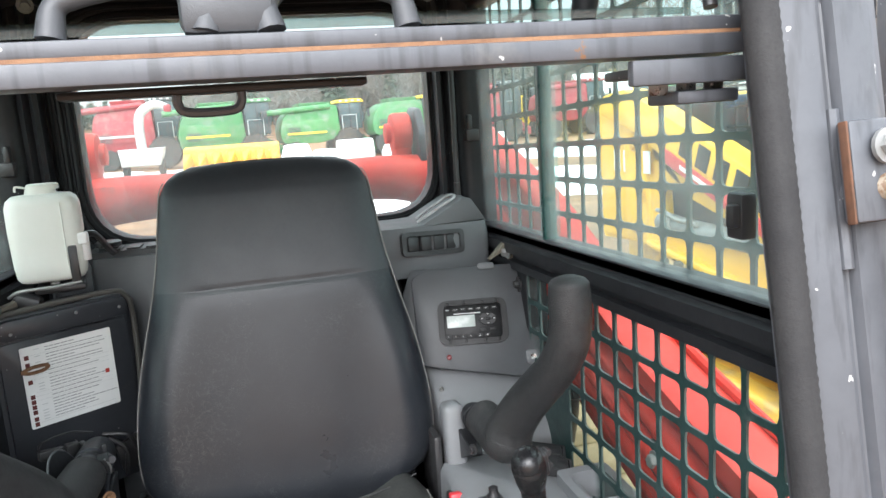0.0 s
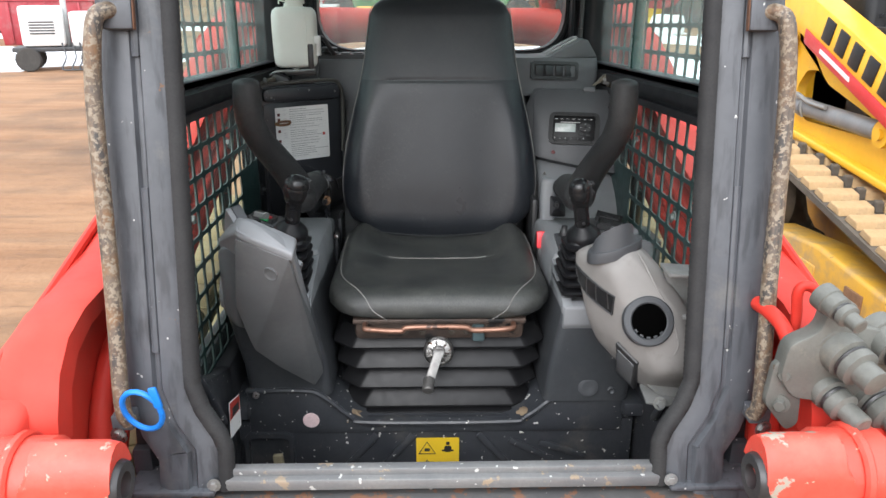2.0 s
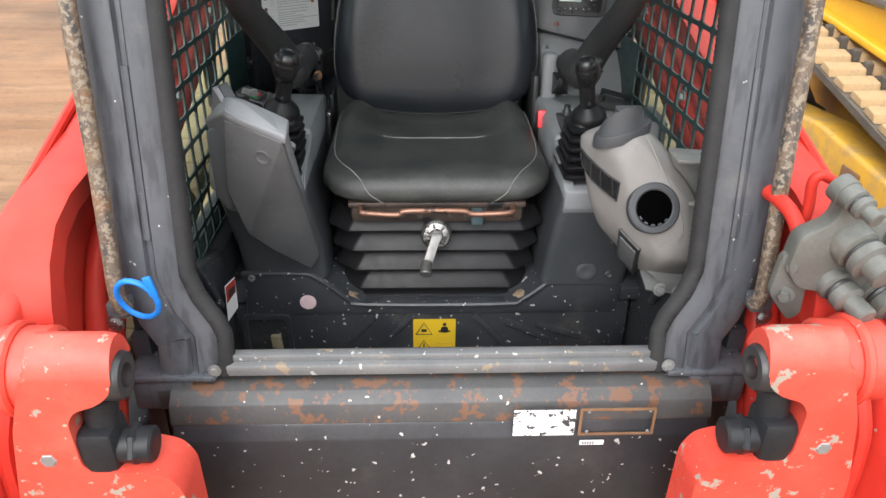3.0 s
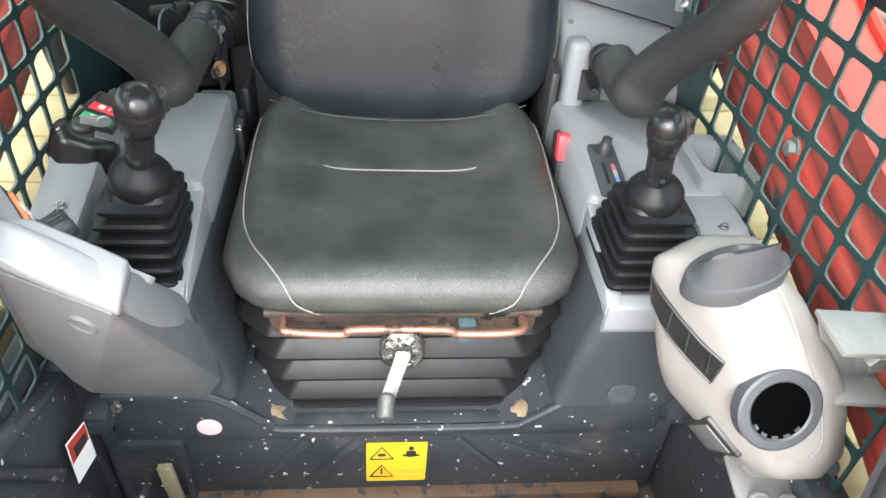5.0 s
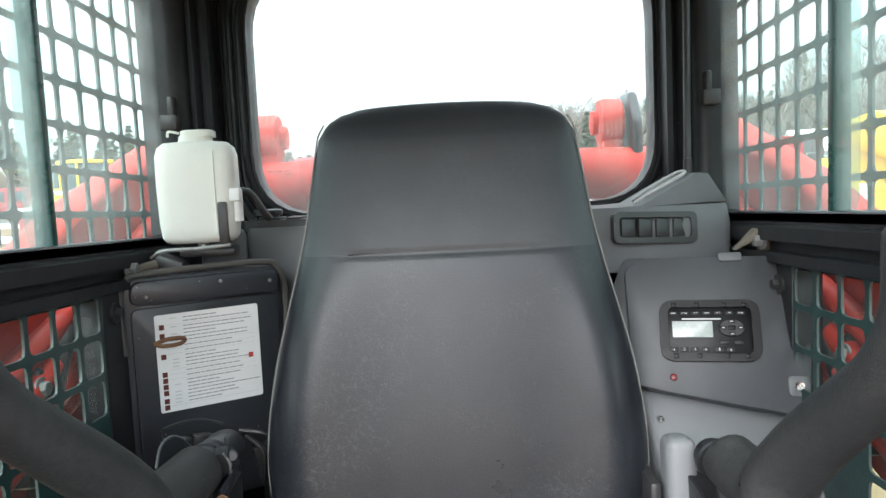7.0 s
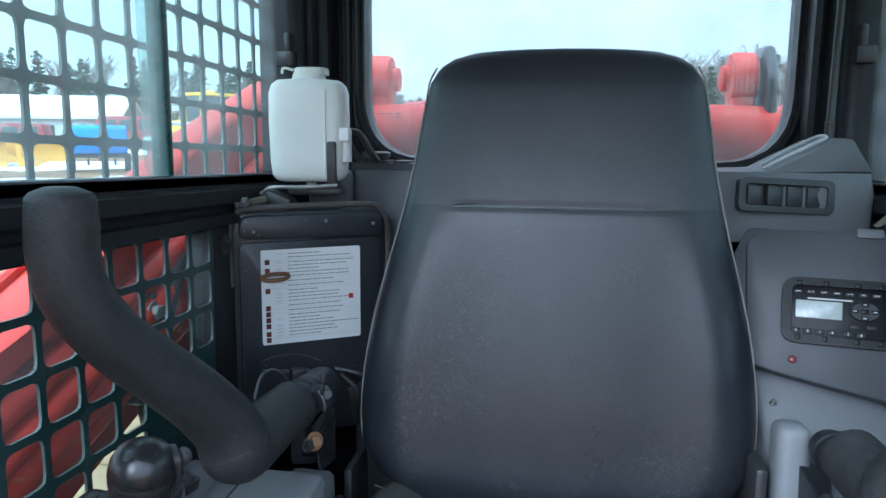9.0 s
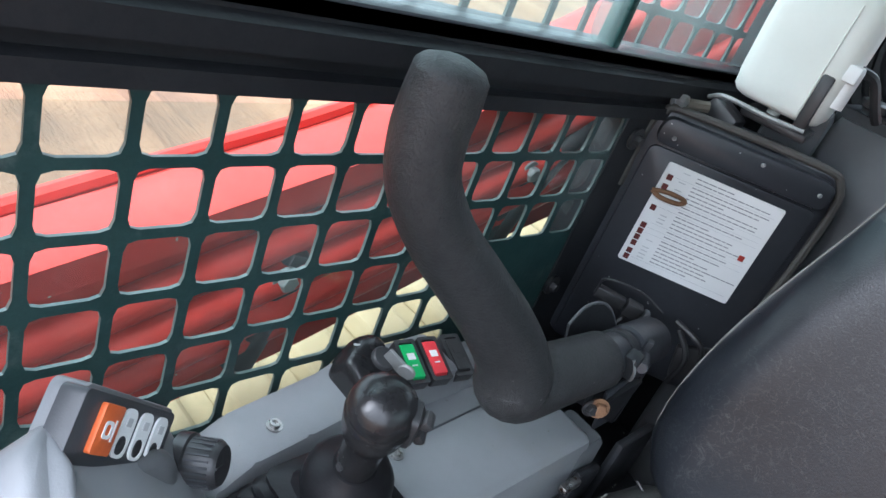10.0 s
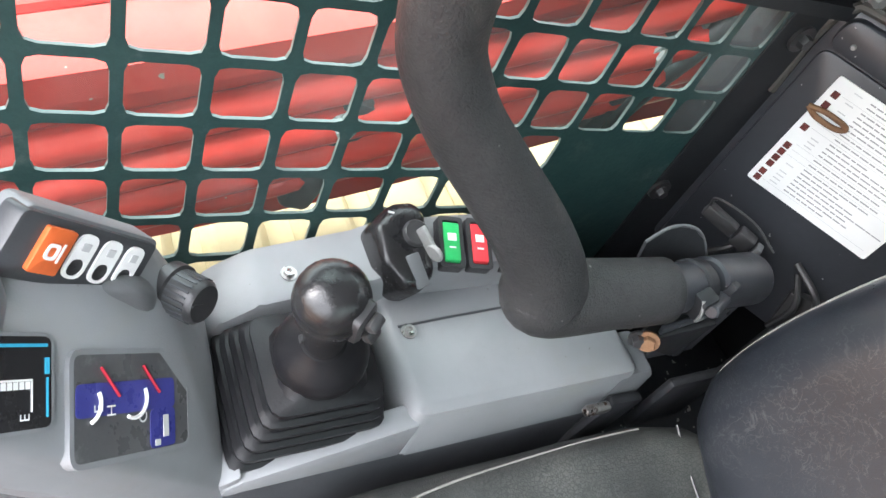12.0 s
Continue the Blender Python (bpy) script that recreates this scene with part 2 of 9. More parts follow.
GLOSSB = mk("gloss_black", (0.014, 0.014, 0.015), 0.22, 0, (0.022, 0.022, 0.022), 30, bump=0.05)
SATINB = mk("satin_black", (0.024, 0.024, 0.025), 0.36, 0, (0.034, 0.034, 0.035), 25, bump=0.12, bscale=800)
STEEL = mk("steel", (0.30, 0.295, 0.285), 0.3, 0.95, (0.42, 0.41, 0.40), 70, chip=(0.10, 0.06, 0.04), chip_scale=90, chip_at=0.6, bump=0.5, bscale=160, dust=(0.10, 0.095, 0.088), dust_scale=55, dust_at=0.55)
DULLSTEEL = mk("dull_steel", (0.24, 0.245, 0.24), 0.5, 0.5, (0.32, 0.32, 0.31), 20, bump=0.2, dust=(0.25, 0.235, 0.2), dust_scale=12, dust_at=0.55)
SEALR = mk("seal_rubber", (0.020, 0.020, 0.021), 0.72, 0, (0.032, 0.032, 0.032), 20, bump=0.3, bscale=500, vary=0.2, spec=0.3)
COPPER = mk("rusty_bar", (0.23, 0.115, 0.075), 0.4, 0.6, (0.32, 0.18, 0.13), 24, chip=(0.08, 0.05, 0.04), chip_scale=30, chip_at=0.62, bump=0.2)
RUSTY = mk("rust", (0.15, 0.075, 0.04), 0.75, 0.1, (0.26, 0.14, 0.07), 30, bump=0.5, bscale=200)
WORN = mk("worn_grab_paint", (0.095, 0.080, 0.068), 0.5, 0.1, (0.17, 0.115, 0.07), 16, bump=0.2, chip=(0.23, 0.19, 0.14), chip_scale=130, chip_at=0.52, dust=(0.19, 0.10, 0.045), dust_scale=22, dust_at=0.50, vary=0.25, streak=(0.05, 0.045, 0.042), streak_scale=90, streak_at=0.5)
RED = mk("red_paint", (0.50, 0.028, 0.018), 0.48, 0, (0.56, 0.045, 0.03), 4, spec=0.22, bump=0.05, bscale=120, dust=(0.50, 0.065, 0.045), dust_scale=3.5, dust_at=0.5,
         speck=(0.35, 0.3, 0.25), speck_scale=60, speck_at=0.76)
REDCHIP = mk("chipped_red_paint", (0.58, 0.05, 0.03), 0.45, 0, (0.66, 0.09, 0.06), 5, bump=0.2, bscale=120, dust=(0.58, 0.11, 0.075), dust_scale=5, dust_at=0.55,
             chip=(0.30, 0.27, 0.22), chip_scale=22, chip_at=0.61, speck=(0.40, 0.30, 0.22), speck_scale=90, speck_at=0.72)
MESHG = mk("mesh_paint", (0.012, 0.036, 0.035), 0.38, 0, (0.026, 0.06, 0.056), 14, bump=0.2, dust=(0.10, 0.13, 0.12), dust_scale=16, dust_at=0.58, vary=0.2)
# lighter than the guard paint: glints on the hole edges, put into the colour
MESHGLINT = mk("mesh_edge_glint", (0.035, 0.058, 0.054), 0.45, 0.1, (0.09, 0.12, 0.11), 30)
WHITE = mk("white_label", (0.78, 0.78, 0.77), 0.55, 0, (0.74, 0.74, 0.72), 20, vary=0.04)
INK = mk("ink", (0.12, 0.12, 0.125), 0.6)
PALEINK = mk("pale_ink", (0.42, 0.42, 0.42), 0.6)
REDINK = mk("red_ink", (0.30, 0.03, 0.02), 0.6)
BOTTLE = mk("milky_plastic", (0.70, 0.72, 0.66), 0.45, 0, (0.76, 0.77, 0.72), 8, bump=0.1, vary=0.04)
YELLOW = mk("yellow_label", (0.78, 0.52, 0.02), 0.5, 0, (0.72, 0.48, 0.03), 18, vary=0.08)
ORANGE = mk("orange_key", (0.60, 0.12, 0.03), 0.4)
GREEN = mk("green_key", (0.02, 0.36, 0.10), 0.4)
REDKEY = mk("red_key", (0.62, 0.04, 0.05), 0.4)
BLUE = mk("blue_plastic", (0.01, 0.16, 0.55), 0.4)
PINK = mk("pale_sticker", (0.55, 0.42, 0.42), 0.6)
GLASS = glassy("window_glass", (0.93, 0.975, 0.955), 0.02, 0.20)
GLASSG = glassy("side_glass", (0.84, 0.95, 0.92), 0.03, 0.26)
GLASSL = glassy("lower_side_glass", (0.92, 0.98, 0.96), 0.04, 0.03)
GLASSD = glassy("raised_door_glass", (0.55, 0.62, 0.60), 0.05, 0.14)
for m_ in (GLASS, GLASSG, GLASSL, GLASSD):
    m_.use_backface_culling = False
MUD = mk("muddy_track", (0.27, 0.205, 0.105), 0.85, 0, (0.36, 0.285, 0.16), 9, bump=0.8, bscale=60, dust=(0.24, 0.2, 0.14), dust_scale=7, dust_at=0.58)
DARKMUD = mk("dark_track", (0.07, 0.06, 0.05), 0.85, 0, (0.13, 0.11, 0.085), 9, bump=0.7, bscale=60)

# ---- building blocks ----
BASE = {}


def thing(name, at, label, category, group="", kind=""):
    ob = new(name)
    ob.empty_display_size = 0.05
    ob.location = at
    BASE[ob] = Vector(at)
    return tagged(ob, label, category, group, kind)


def part(name, bm, material, parent=None, label="", sharp=38, kind="", category="", group=""):
    """One bmesh, given in world metres, as one mesh object under a thing or a part."""
    me = bpy.data.meshes.new(name)
    bmesh.ops.recalc_face_normals(bm, faces=bm.faces)
    bm.to_mesh(me)
    bm.free()
    for p in me.polygons:
        p.use_smooth = True
    me.set_sharp_from_angle(angle=radians(sharp))
    me.materials.append(material)
    ob = new(name, me)
    if parent is not None:
        ob.parent = parent
        ob.matrix_parent_inverse = Matrix.Translation(-BASE.get(parent, Vector()))
    return tagged(ob, label, category, group, kind)


def join(*bms):
    out = bmesh.new()
    for b in bms:
        me = bpy.data.meshes.new("tmp")
        b.to_mesh(me)
        b.free()
        out.from_mesh(me)
        bpy.data.meshes.remove(me)
    return out


def moved(bm, m):
    bmesh.ops.transform(bm, matrix=m, verts=bm.verts)
    return bm


def box(c, s, bevel=0.004, rot=(0, 0, 0), seg=2):
    bm = bmesh.new()
    bmesh.ops.create_cube(bm, size=1.0)
    bmesh.ops.scale(bm, vec=s, verts=bm.verts)
    if bevel:
        bmesh.ops.bevel(bm, geom=list(bm.edges), offset=min(bevel, 0.45 * min(s)), segments=seg, profile=0.5, affect="EDGES")
    return moved(bm, pose(*c, *rot))


def span(a, b, bevel=0.004, seg=2):
    """A box between two corners."""
    return box([(p + q) / 2 for p, q in zip(a, b)], [abs(q - p) for p, q in zip(a, b)], bevel, seg=seg)


def prism(poly, axis, a, b, bevel=0.0, seg=2):
    """A polygon of the plane across axis, drawn out from a to b."""
    def at(p, d):
        return {"x": (d, p[0], p[1]), "y": (p[0], d, p[1]), "z": (p[0], p[1], d)}[axis]
    bm = bmesh.new()
    lo = [bm.verts.new(at(p, a)) for p in poly]
    hi = [bm.verts.new(at(p, b)) for p in poly]
    n = len(poly)
    bm.faces.new(lo)
    bm.faces.new(hi)
    for i in range(n):
        bm.faces.new((lo[i], lo[(i + 1) % n], hi[(i + 1) % n], hi[i]))
    bmesh.ops.recalc_face_normals(bm, faces=bm.faces)
    if bevel:
        bmesh.ops.bevel(bm, geom=list(bm.edges), offset=bevel, segments=seg, profile=0.5, affect="EDGES", clamp_overlap=True)
    return bm


def loft(rings, caps=True, closed=True):
    bm = bmesh.new()
    vs = [[bm.verts.new(p) for p in r] for r in rings]
    n = len(vs[0])
    for r0, r1 in zip(vs, vs[1:]):
        for i in range(n if closed else n - 1):
            bm.faces.new((r0[i], r0[(i + 1) % n], r1[(i + 1) % n], r1[i]))
    if caps and closed:
        bm.faces.new(vs[0][::-1])
        bm.faces.new(vs[-1])
    return bm


def smooth_path(pts, steps=6):
    """A Catmull-Rom curve through the points."""
    p = [Vector(v) for v in pts]
    p = [2 * p[0] - p[1]] + p + [2 * p[-1] - p[-2]]
    out = []
    for i in range(1, len(p) - 2):
        for k in range(steps):
            t = k / steps
            a, b, c, d = p[i - 1], p[i], p[i + 1], p[i + 2]
            out.append(0.5 * (2 * b + (c - a) * t + (2 * a - 5 * b + 4 * c - d) * t * t + (3 * b - a - 3 * c + d) * t ** 3))
    return out + [p[-2]]


def tube(pts, r, seg=12, steps=6, round_ends=False):
    """A round bar along a smooth path; r is one radius, or one for each given point."""
    path = smooth_path(pts, steps) if steps else [Vector(v) for v in pts]
    n = len(path)
    if isinstance(r, (int, float)):
        rad = [r] * n
    else:
        rad = [float(np.interp(i / (n - 1) * (len(r) - 1), range(len(r)), r)) for i in range(n)]
    rings = []
    nor = None
    for i, p in enumerate(path):
        d = (path[min(i + 1, n - 1)] - path[max(i - 1, 0)]).normalized()
        nor = d.orthogonal().normalized() if nor is None else (nor - d * nor.dot(d)).normalized()
        bi = d.cross(nor)
        ring = [p + rad[i] * (math.cos(2 * math.pi * k / seg) * nor + math.sin(2 * math.pi * k / seg) * bi) for k in range(seg)]
        if round_ends and i == 0:
            for f, g in ((0.45, 0.85), (0.85, 0.45)):
                rings.insert(0, [p + (q - p) * g - d * rad[0] * 0.4 * f for q in ring])
        rings.append(ring)
        if round_ends and i == n - 1:
            for f, g in ((0.45, 0.85), (0.85, 0.45)):
                rings.append([p + (q - p) * g + d * rad[i] * 0.4 * f for q in ring])
    return loft(rings)


def lathe(profile, m, seg=20):
    """Turns (radius, height) pairs about the local z axis, placed by m."""
    rings = [[m @ Vector((r * math.cos(2 * math.pi * k / seg), r * math.sin(2 * math.pi * k / seg), h)) for k in range(seg)] for r, h in profile]
    return loft(rings)


def rod(a, b, r, seg=14, bevel=0.0):
    a, b = Vector(a), Vector(b)
    d = b - a
    m = Matrix.Translation(a) @ d.to_track_quat("Z", "Y").to_matrix().to_4x4()
    L = d.length
    prof = [(r, 0), (r, L)] if not bevel else [(r - bevel, 0), (r, bevel), (r, L - bevel), (r - bevel, L)]
    return lathe(prof, m, seg)


def bolt_head(at, direction, r=0.008, h=0.006):
    """A hex head on a washer."""
    d = Vector(direction).normalized()
    m = Matrix.Translation(at) @ d.to_track_quat("Z", "Y").to_matrix().to_4x4()
    return join(lathe([(r * 1.5, 0), (r * 1.5, h * 0.3)], m, 14), lathe([(r, h * 0.3), (r, h), (r * 0.85, h * 1.15)], m, 6))


def round_poly(poly, r, seg=4):
    """Rounds the corners of a polygon of the plane."""
    out = []
    n = len(poly)
    for i in range(n):
        p = Vector(poly[i])
        a, b = Vector(poly[i - 1]) - p, Vector(poly[(i + 1) % n]) - p
        k = min(r, a.length * 0.45, b.length * 0.45)
        a, b = p + a.normalized() * k, p + b.normalized() * k
        for j in range(seg + 1):
            t = j / seg
            out.append(tuple((1 - t) ** 2 * a + 2 * t * (1 - t) * p + t * t * b))
    return out


def rrect(w, h, r, seg=4, c=(0, 0)):
    return round_poly([(c[0] - w / 2, c[1] - h / 2), (c[0] + w / 2, c[1] - h / 2), (c[0] + w / 2, c[1] + h / 2), (c[0] - w / 2, c[1] + h / 2)], r, seg)


def face_frame(o, u, v):
    """A local frame on a face: x along u, y along v, z out of it."""
    u = Vector(u).normalized()
    n = u.cross(Vector(v)).normalized()
    v = n.cross(u)
    m = Matrix((u, v, n)).transposed().to_4x4()
    m.translation = Vector(o)
    return m


def slab(m, poly, h0, h1, bevel=0.0):
    """A polygon on a face frame from height h0 to h1."""
    return moved(prism(poly, "z", h0, h1, bevel), m)


def plate_with_hole(m, outer, hole, h0, h1):
    """A sheet with one hole; both outlines have the same number of points."""
    n = len(outer)
    bm = bmesh.new()
    v = [[bm.verts.new(m @ Vector((p[0], p[1], h))) for p in pts] for pts, h in ((outer, h0), (outer, h1), (hole, h1), (hole, h0))]
    for a, b in ((0, 1), (1, 2), (2, 3), (3, 0)):
        for i in range(n):
            bm.faces.new((v[a][i], v[a][(i + 1) % n], v[b][(i + 1) % n], v[b][i]))
    return bm


def hull(points, bevel, seg=3):
    bm = bmesh.new()
    for p in points:
        bm.verts.new(p)
    bmesh.ops.convex_hull(bm, input=bm.verts)
    bmesh.ops.dissolve_limit(bm, angle_limit=radians(3), verts=bm.verts, edges=bm.edges)
    bmesh.ops.bevel(bm, geom=list(bm.edges), offset=bevel, segments=seg, profile=0.5, affect="EDGES", clamp_overlap=True)
    return bm


def soft_hull(points, cuts=4, rounds=4):
    """A convex body with soft, moulded edges."""
    bm = bmesh.new()
    for p in points:
        bm.verts.new(p)
    bmesh.ops.convex_hull(bm, input=bm.verts)
    bmesh.ops.triangulate(bm, faces=bm.faces)
    bmesh.ops.subdivide_edges(bm, edges=bm.edges, cuts=cuts, use_grid_fill=True)
    bmesh.ops.triangulate(bm, faces=bm.faces)
    for _ in range(rounds):
        bmesh.ops.smooth_vert(bm, verts=bm.verts, factor=0.5, use_axis_x=True, use_axis_y=True, use_axis_z=True)
    return bm


def swap(v, s):
    """Mirrors a point to the side s: 1 keeps, -1 mirrors across the cab's middle."""
    return (CX + s * (v[0] - CX), v[1], v[2])


def mirrored(bm, s):
    if s < 0:
        bmesh.ops.transform(bm, matrix=Matrix.Translation((2 * CX, 0, 0)) @ Matrix.Diagonal((-1, 1, 1, 1)), verts=bm.verts)
        bmesh.ops.reverse_faces(bm, faces=bm.faces)
    return bm


CX = -0.005

# ---- the loader's cab: shell, floor, windows, raised door ----
def sweep(path, profile, o, X, V, N):
    """Draws a profile of (outward, forward) pairs along a path in the plane of X and V."""
    path = [Vector(p) for p in path]
    rings = []
    for i, p in enumerate(path):
        d = (path[min(i + 1, len(path) - 1)] - path[max(i - 1, 0)]).normalized()
        nx, nv = -d.y, d.x
        rings.append([o + X * (p.x + nx * a) + V * (p.y + nv * a) + N * b for a, b in profile])
    return loft(rings)


def arch(half, low, v1, r_top, n=8):
    """The door opening's outline, from the left foot over the top to the right foot."""
    left = [(-half + 0.045, low), (-half + 0.045, 0.05), (-half + 0.036, 0.075), (-half + 0.012, 0.115), (-half, 0.15)]
    left += [(-half, 0.15 + (v1 - r_top - 0.15) * k / 10) for k in range(1, 10)]
    c = (-half + r_top, v1 - r_top)
    left += [(c[0] - r_top * math.cos(a), c[1] + r_top * math.sin(a)) for a in [math.pi / 2 * k / n for k in range(n + 1)]]
    return left + [(-x, v) for x, v in reversed(left)]


DC = -0.006
DO, DX, DV, DN = Vector((DC, 0.421, 0.88)), Vector((1, 0, 0)), Vector((0, 0.1676, 0.9858)), Vector((0, -0.9858, 0.1676))
cab_frame = thing("cab_frame", (CX, 0.42, 0.86), "dark grey painted steel door frame of the loader cab, scuffed", "cab frame")
way = arch(0.369, -0.02, 1.02, 0.12)
front_profile = [(0.020, -0.035), (0.016, 0.0), (0.036, 0.008), (0.052, 0.010), (0.056, 0.004), (0.062, 0.004), (0.066, 0.012), (0.094, 0.014), (0.112, 0.004), (0.118, -0.012), (0.118, -0.07)]
part("door_arch", sweep(way, front_profile, DO, DX, DV, DN), FRAME, cab_frame)


def ribbed_seal():
    """The rubber door seal, with fine cross ribs."""
    pts = [Vector(p) for p in way]
    fine = []
    for a, b in zip(pts, pts[1:]):
        n = max(1, int((b - a).length / 0.004))
        fine += [a + (b - a) * k / n for k in range(n)]
    fine.append(pts[-1])
    rings = []
    for i, p in enumerate(fine):
        d = (fine[min(i + 4, len(fine) - 1)] - fine[max(i - 4, 0)]).normalized()
        nx, nv = -d.y, d.x
        g = 0.0012 if i % 2 else 0.0
        rings.append([DO + DX * (p.x + nx * a) + DV * (p.y + nv * a) + DN * b for a, b in
                      [(0.004, -0.012), (-0.002 - g, 0.0), (0.003, 0.010 + g), (0.011, 0.014 + g), (0.020, 0.011 + g), (0.022, 0.002), (0.02, -0.012)]])
    return loft(rings)


part("door_seal", ribbed_seal(), SEALR, cab_frame, "black ribbed rubber door seal", sharp=60)


def swap_door(v, s):
    return (DC + s * (v[0] - DC), v[1], v[2])


def mirror_door(bm, s):
    if s < 0:
        bmesh.ops.transform(bm, matrix=Matrix.Translation((2 * DC, 0, 0)) @ Matrix.Diagonal((-1, 1, 1, 1)), verts=bm.verts)
        bmesh.ops.reverse_faces(bm, faces=bm.faces)
    return bm


# sill bar across the foot of the opening, and the brackets of its ends
part("sill_bar", join(span((DC - 0.335, 0.405, 0.862), (DC + 0.335, 0.437, 0.882), 0.004), span((DC - 0.335, 0.417, 0.879), (DC + 0.335, 0.435, 0.893), 0.003)), mk(
    "worn_sill", (0.13, 0.135, 0.14), 0.45, 0.2, (0.2, 0.2, 0.195), 12, bump=0.15, chip=(0.3, 0.24, 0.17), chip_scale=22, chip_at=0.6, speck=(0.5, 0.5, 0.48), speck_scale=80, speck_at=0.7), cab_frame, "worn scratched steel sill bar")
for s in (-1, 1):
    part("post_foot", mirror_door(join(span((DC + 0.350, 0.398, 0.857), (DC + 0.485, 0.47, 0.867), 0.004), span((DC + 0.385, 0.40, 0.80), (DC + 0.482, 0.47, 0.86), 0.01)), s), FRAME, cab_frame)
    part("bolt", mirror_door(bolt_head((DC + 0.352, 0.408, 0.873), (0, -1, 0.1), 0.007), s), DULLSTEEL, cab_frame)
    part("hinge_plate", mirror_door(box((DC + 0.4435, 0.516, 1.574), (0.043, 0.014, 0.076), 0.003, (-9.7, 0, 0)), s), FRAME, cab_frame)
    part("rust_streak", mirror_door(box((DC + 0.4205, 0.513, 1.574), (0.0022, 0.008, 0.076), 0.0008, (-9.7, 0, 0)), s), mk("dark_rust_%d" % (s + 1), (0.07, 0.035, 0.02), 0.8, 0, (0.14, 0.06, 0.03), 60), cab_frame, "rusty edge of the hinge plate")
    part("hinge_bolt", mirror_door(bolt_head((DC + 0.449, 0.508, 1.592), (0, -1, 0.17), 0.009, 0.012), s), DULLSTEEL, cab_frame)
    part("weld_bead", mirror_door(tube([(DC + 0.428, 0.432 + 0.17 * (z - 0.98), z) for z in (1.08, 1.2, 1.32)], 0.0065, 8, 3), s), FRAME, cab_frame)
    part("weld_bead", mirror_door(tube([(DC + 0.428, 0.432 + 0.17 * (z - 0.98), z) for z in (1.50, 1.56, 1.62)], 0.0065, 8, 3), s), FRAME, cab_frame)
    part("door_lip", mirror_door(tube([(DC + 0.432, 0.437 + 0.17 * (z - 0.98), z) for z in (0.94, 1.3, 1.7)], 0.004, 8, 3), s), FRAME, cab_frame)

# worn grab rails on the outside of both posts
for s in (-1, 1):
    g = thing("grab_rail", swap_door((DC + 0.487, 0.40, 1.0), s), "worn tubular grab rail bolted to the door post", "grab rail", "grab rails of the cab")
    part("rail", mirror_door(tube([(DC + 0.440, 0.530, 1.556), (DC + 0.458, 0.502, 1.561), (DC + 0.470, 0.490, 1.535), (DC + 0.478, 0.477, 1.42), (DC + 0.472, 0.435, 1.18), (DC + 0.47, 0.405, 1.02), (DC + 0.464, 0.408, 0.985)], 0.0115, 12), s), WORN, g)
    part("upper_foot", mirror_door(rod((DC + 0.437, 0.540, 1.555), (DC + 0.446, 0.516, 1.558), 0.017), s), FRAME, g)
    part("lower_foot", mirror_door(span((DC + 0.457, 0.40, 0.975), (DC + 0.489, 0.43, 1.0), 0.004), s), FRAME, g)
    part("bolt", mirror_door(bolt_head((DC + 0.479, 0.40, 0.968), (0.2, -1, 0), 0.009), s), STEEL, g)

# floor, riser and seat deck
floor = part("floor", span((CX - 0.475, 0.44, 0.50), (CX + 0.475, 0.86, 0.535), 0.003), MUDFLOOR, None, "muddy steel footwell floor", kind="structure")
fmat = part("floor_mat", span((CX - 0.33, 0.46, 0.536), (CX + 0.39, 0.80, 0.545), 0.003), MUDFLOOR, None,
            "mud-caked ribbed floor mat in the footwell", category="floor mat")
for i in range(8):
    part("rib", span((CX - 0.32 + 0.09 * i, 0.47, 0.545), (CX - 0.26 + 0.09 * i, 0.79, 0.549), 0.002), MUDFLOOR, fmat)
deck_poly = [(CX - 0.405, 0.797), (CX - 0.29, 0.797), (CX - 0.25, 0.786), (CX - 0.19, 0.734), (CX - 0.15, 0.718), (CX + 0.14, 0.717), (CX + 0.185, 0.728), (CX + 0.245, 0.776), (CX + 0.28, 0.786), (CX + 0.395, 0.786), (CX + 0.395, 0.692), (CX - 0.405, 0.692)]
deck = thing("seat_deck", (CX, 0.82, 0.54), "black painted steel seat deck and riser with scratches", "seat deck", kind="structure")
part("ledge", join(span((CX - 0.475, 0.80, 0.74), (CX - 0.40, 1.65, 0.775), 0.003)), FLOORM, deck)
part("ledge", span((CX + 0.39, 0.80, 0.74), (CX + 0.475, 1.65, 0.77), 0.003), FLOORM, deck)
part("deck_plate", prism(deck_poly, "y", 0.822, 1.62, 0.003), FLOORM, deck)
lip_pts = [(x, 0.819, z + 0.002) for x, z in deck_poly[:10]]
part("deck_lip", tube(lip_pts, 0.006, 8, 4), FLOORM, deck)
part("riser", span((CX - 0.43, 0.826, 0.53), (CX + 0.42, 0.85, 0.72), 0.003), FLOORM, deck)
part("riser_foot", span((CX - 0.34, 0.805, 0.533), (CX + 0.40, 0.832, 0.556), 0.004), mk("rust_stained_paint", (0.07, 0.045, 0.03), 0.7, 0, (0.15, 0.085, 0.045), 18, bump=0.4, chip=(0.03, 0.03, 0.032), chip_scale=22, chip_at=0.56), deck, "rust-stained lower edge of the riser")
DIRT = mk("dry_dirt", (0.20, 0.145, 0.09), 0.95, 0, (0.28, 0.21, 0.14), 30, bump=0.9, bscale=140)
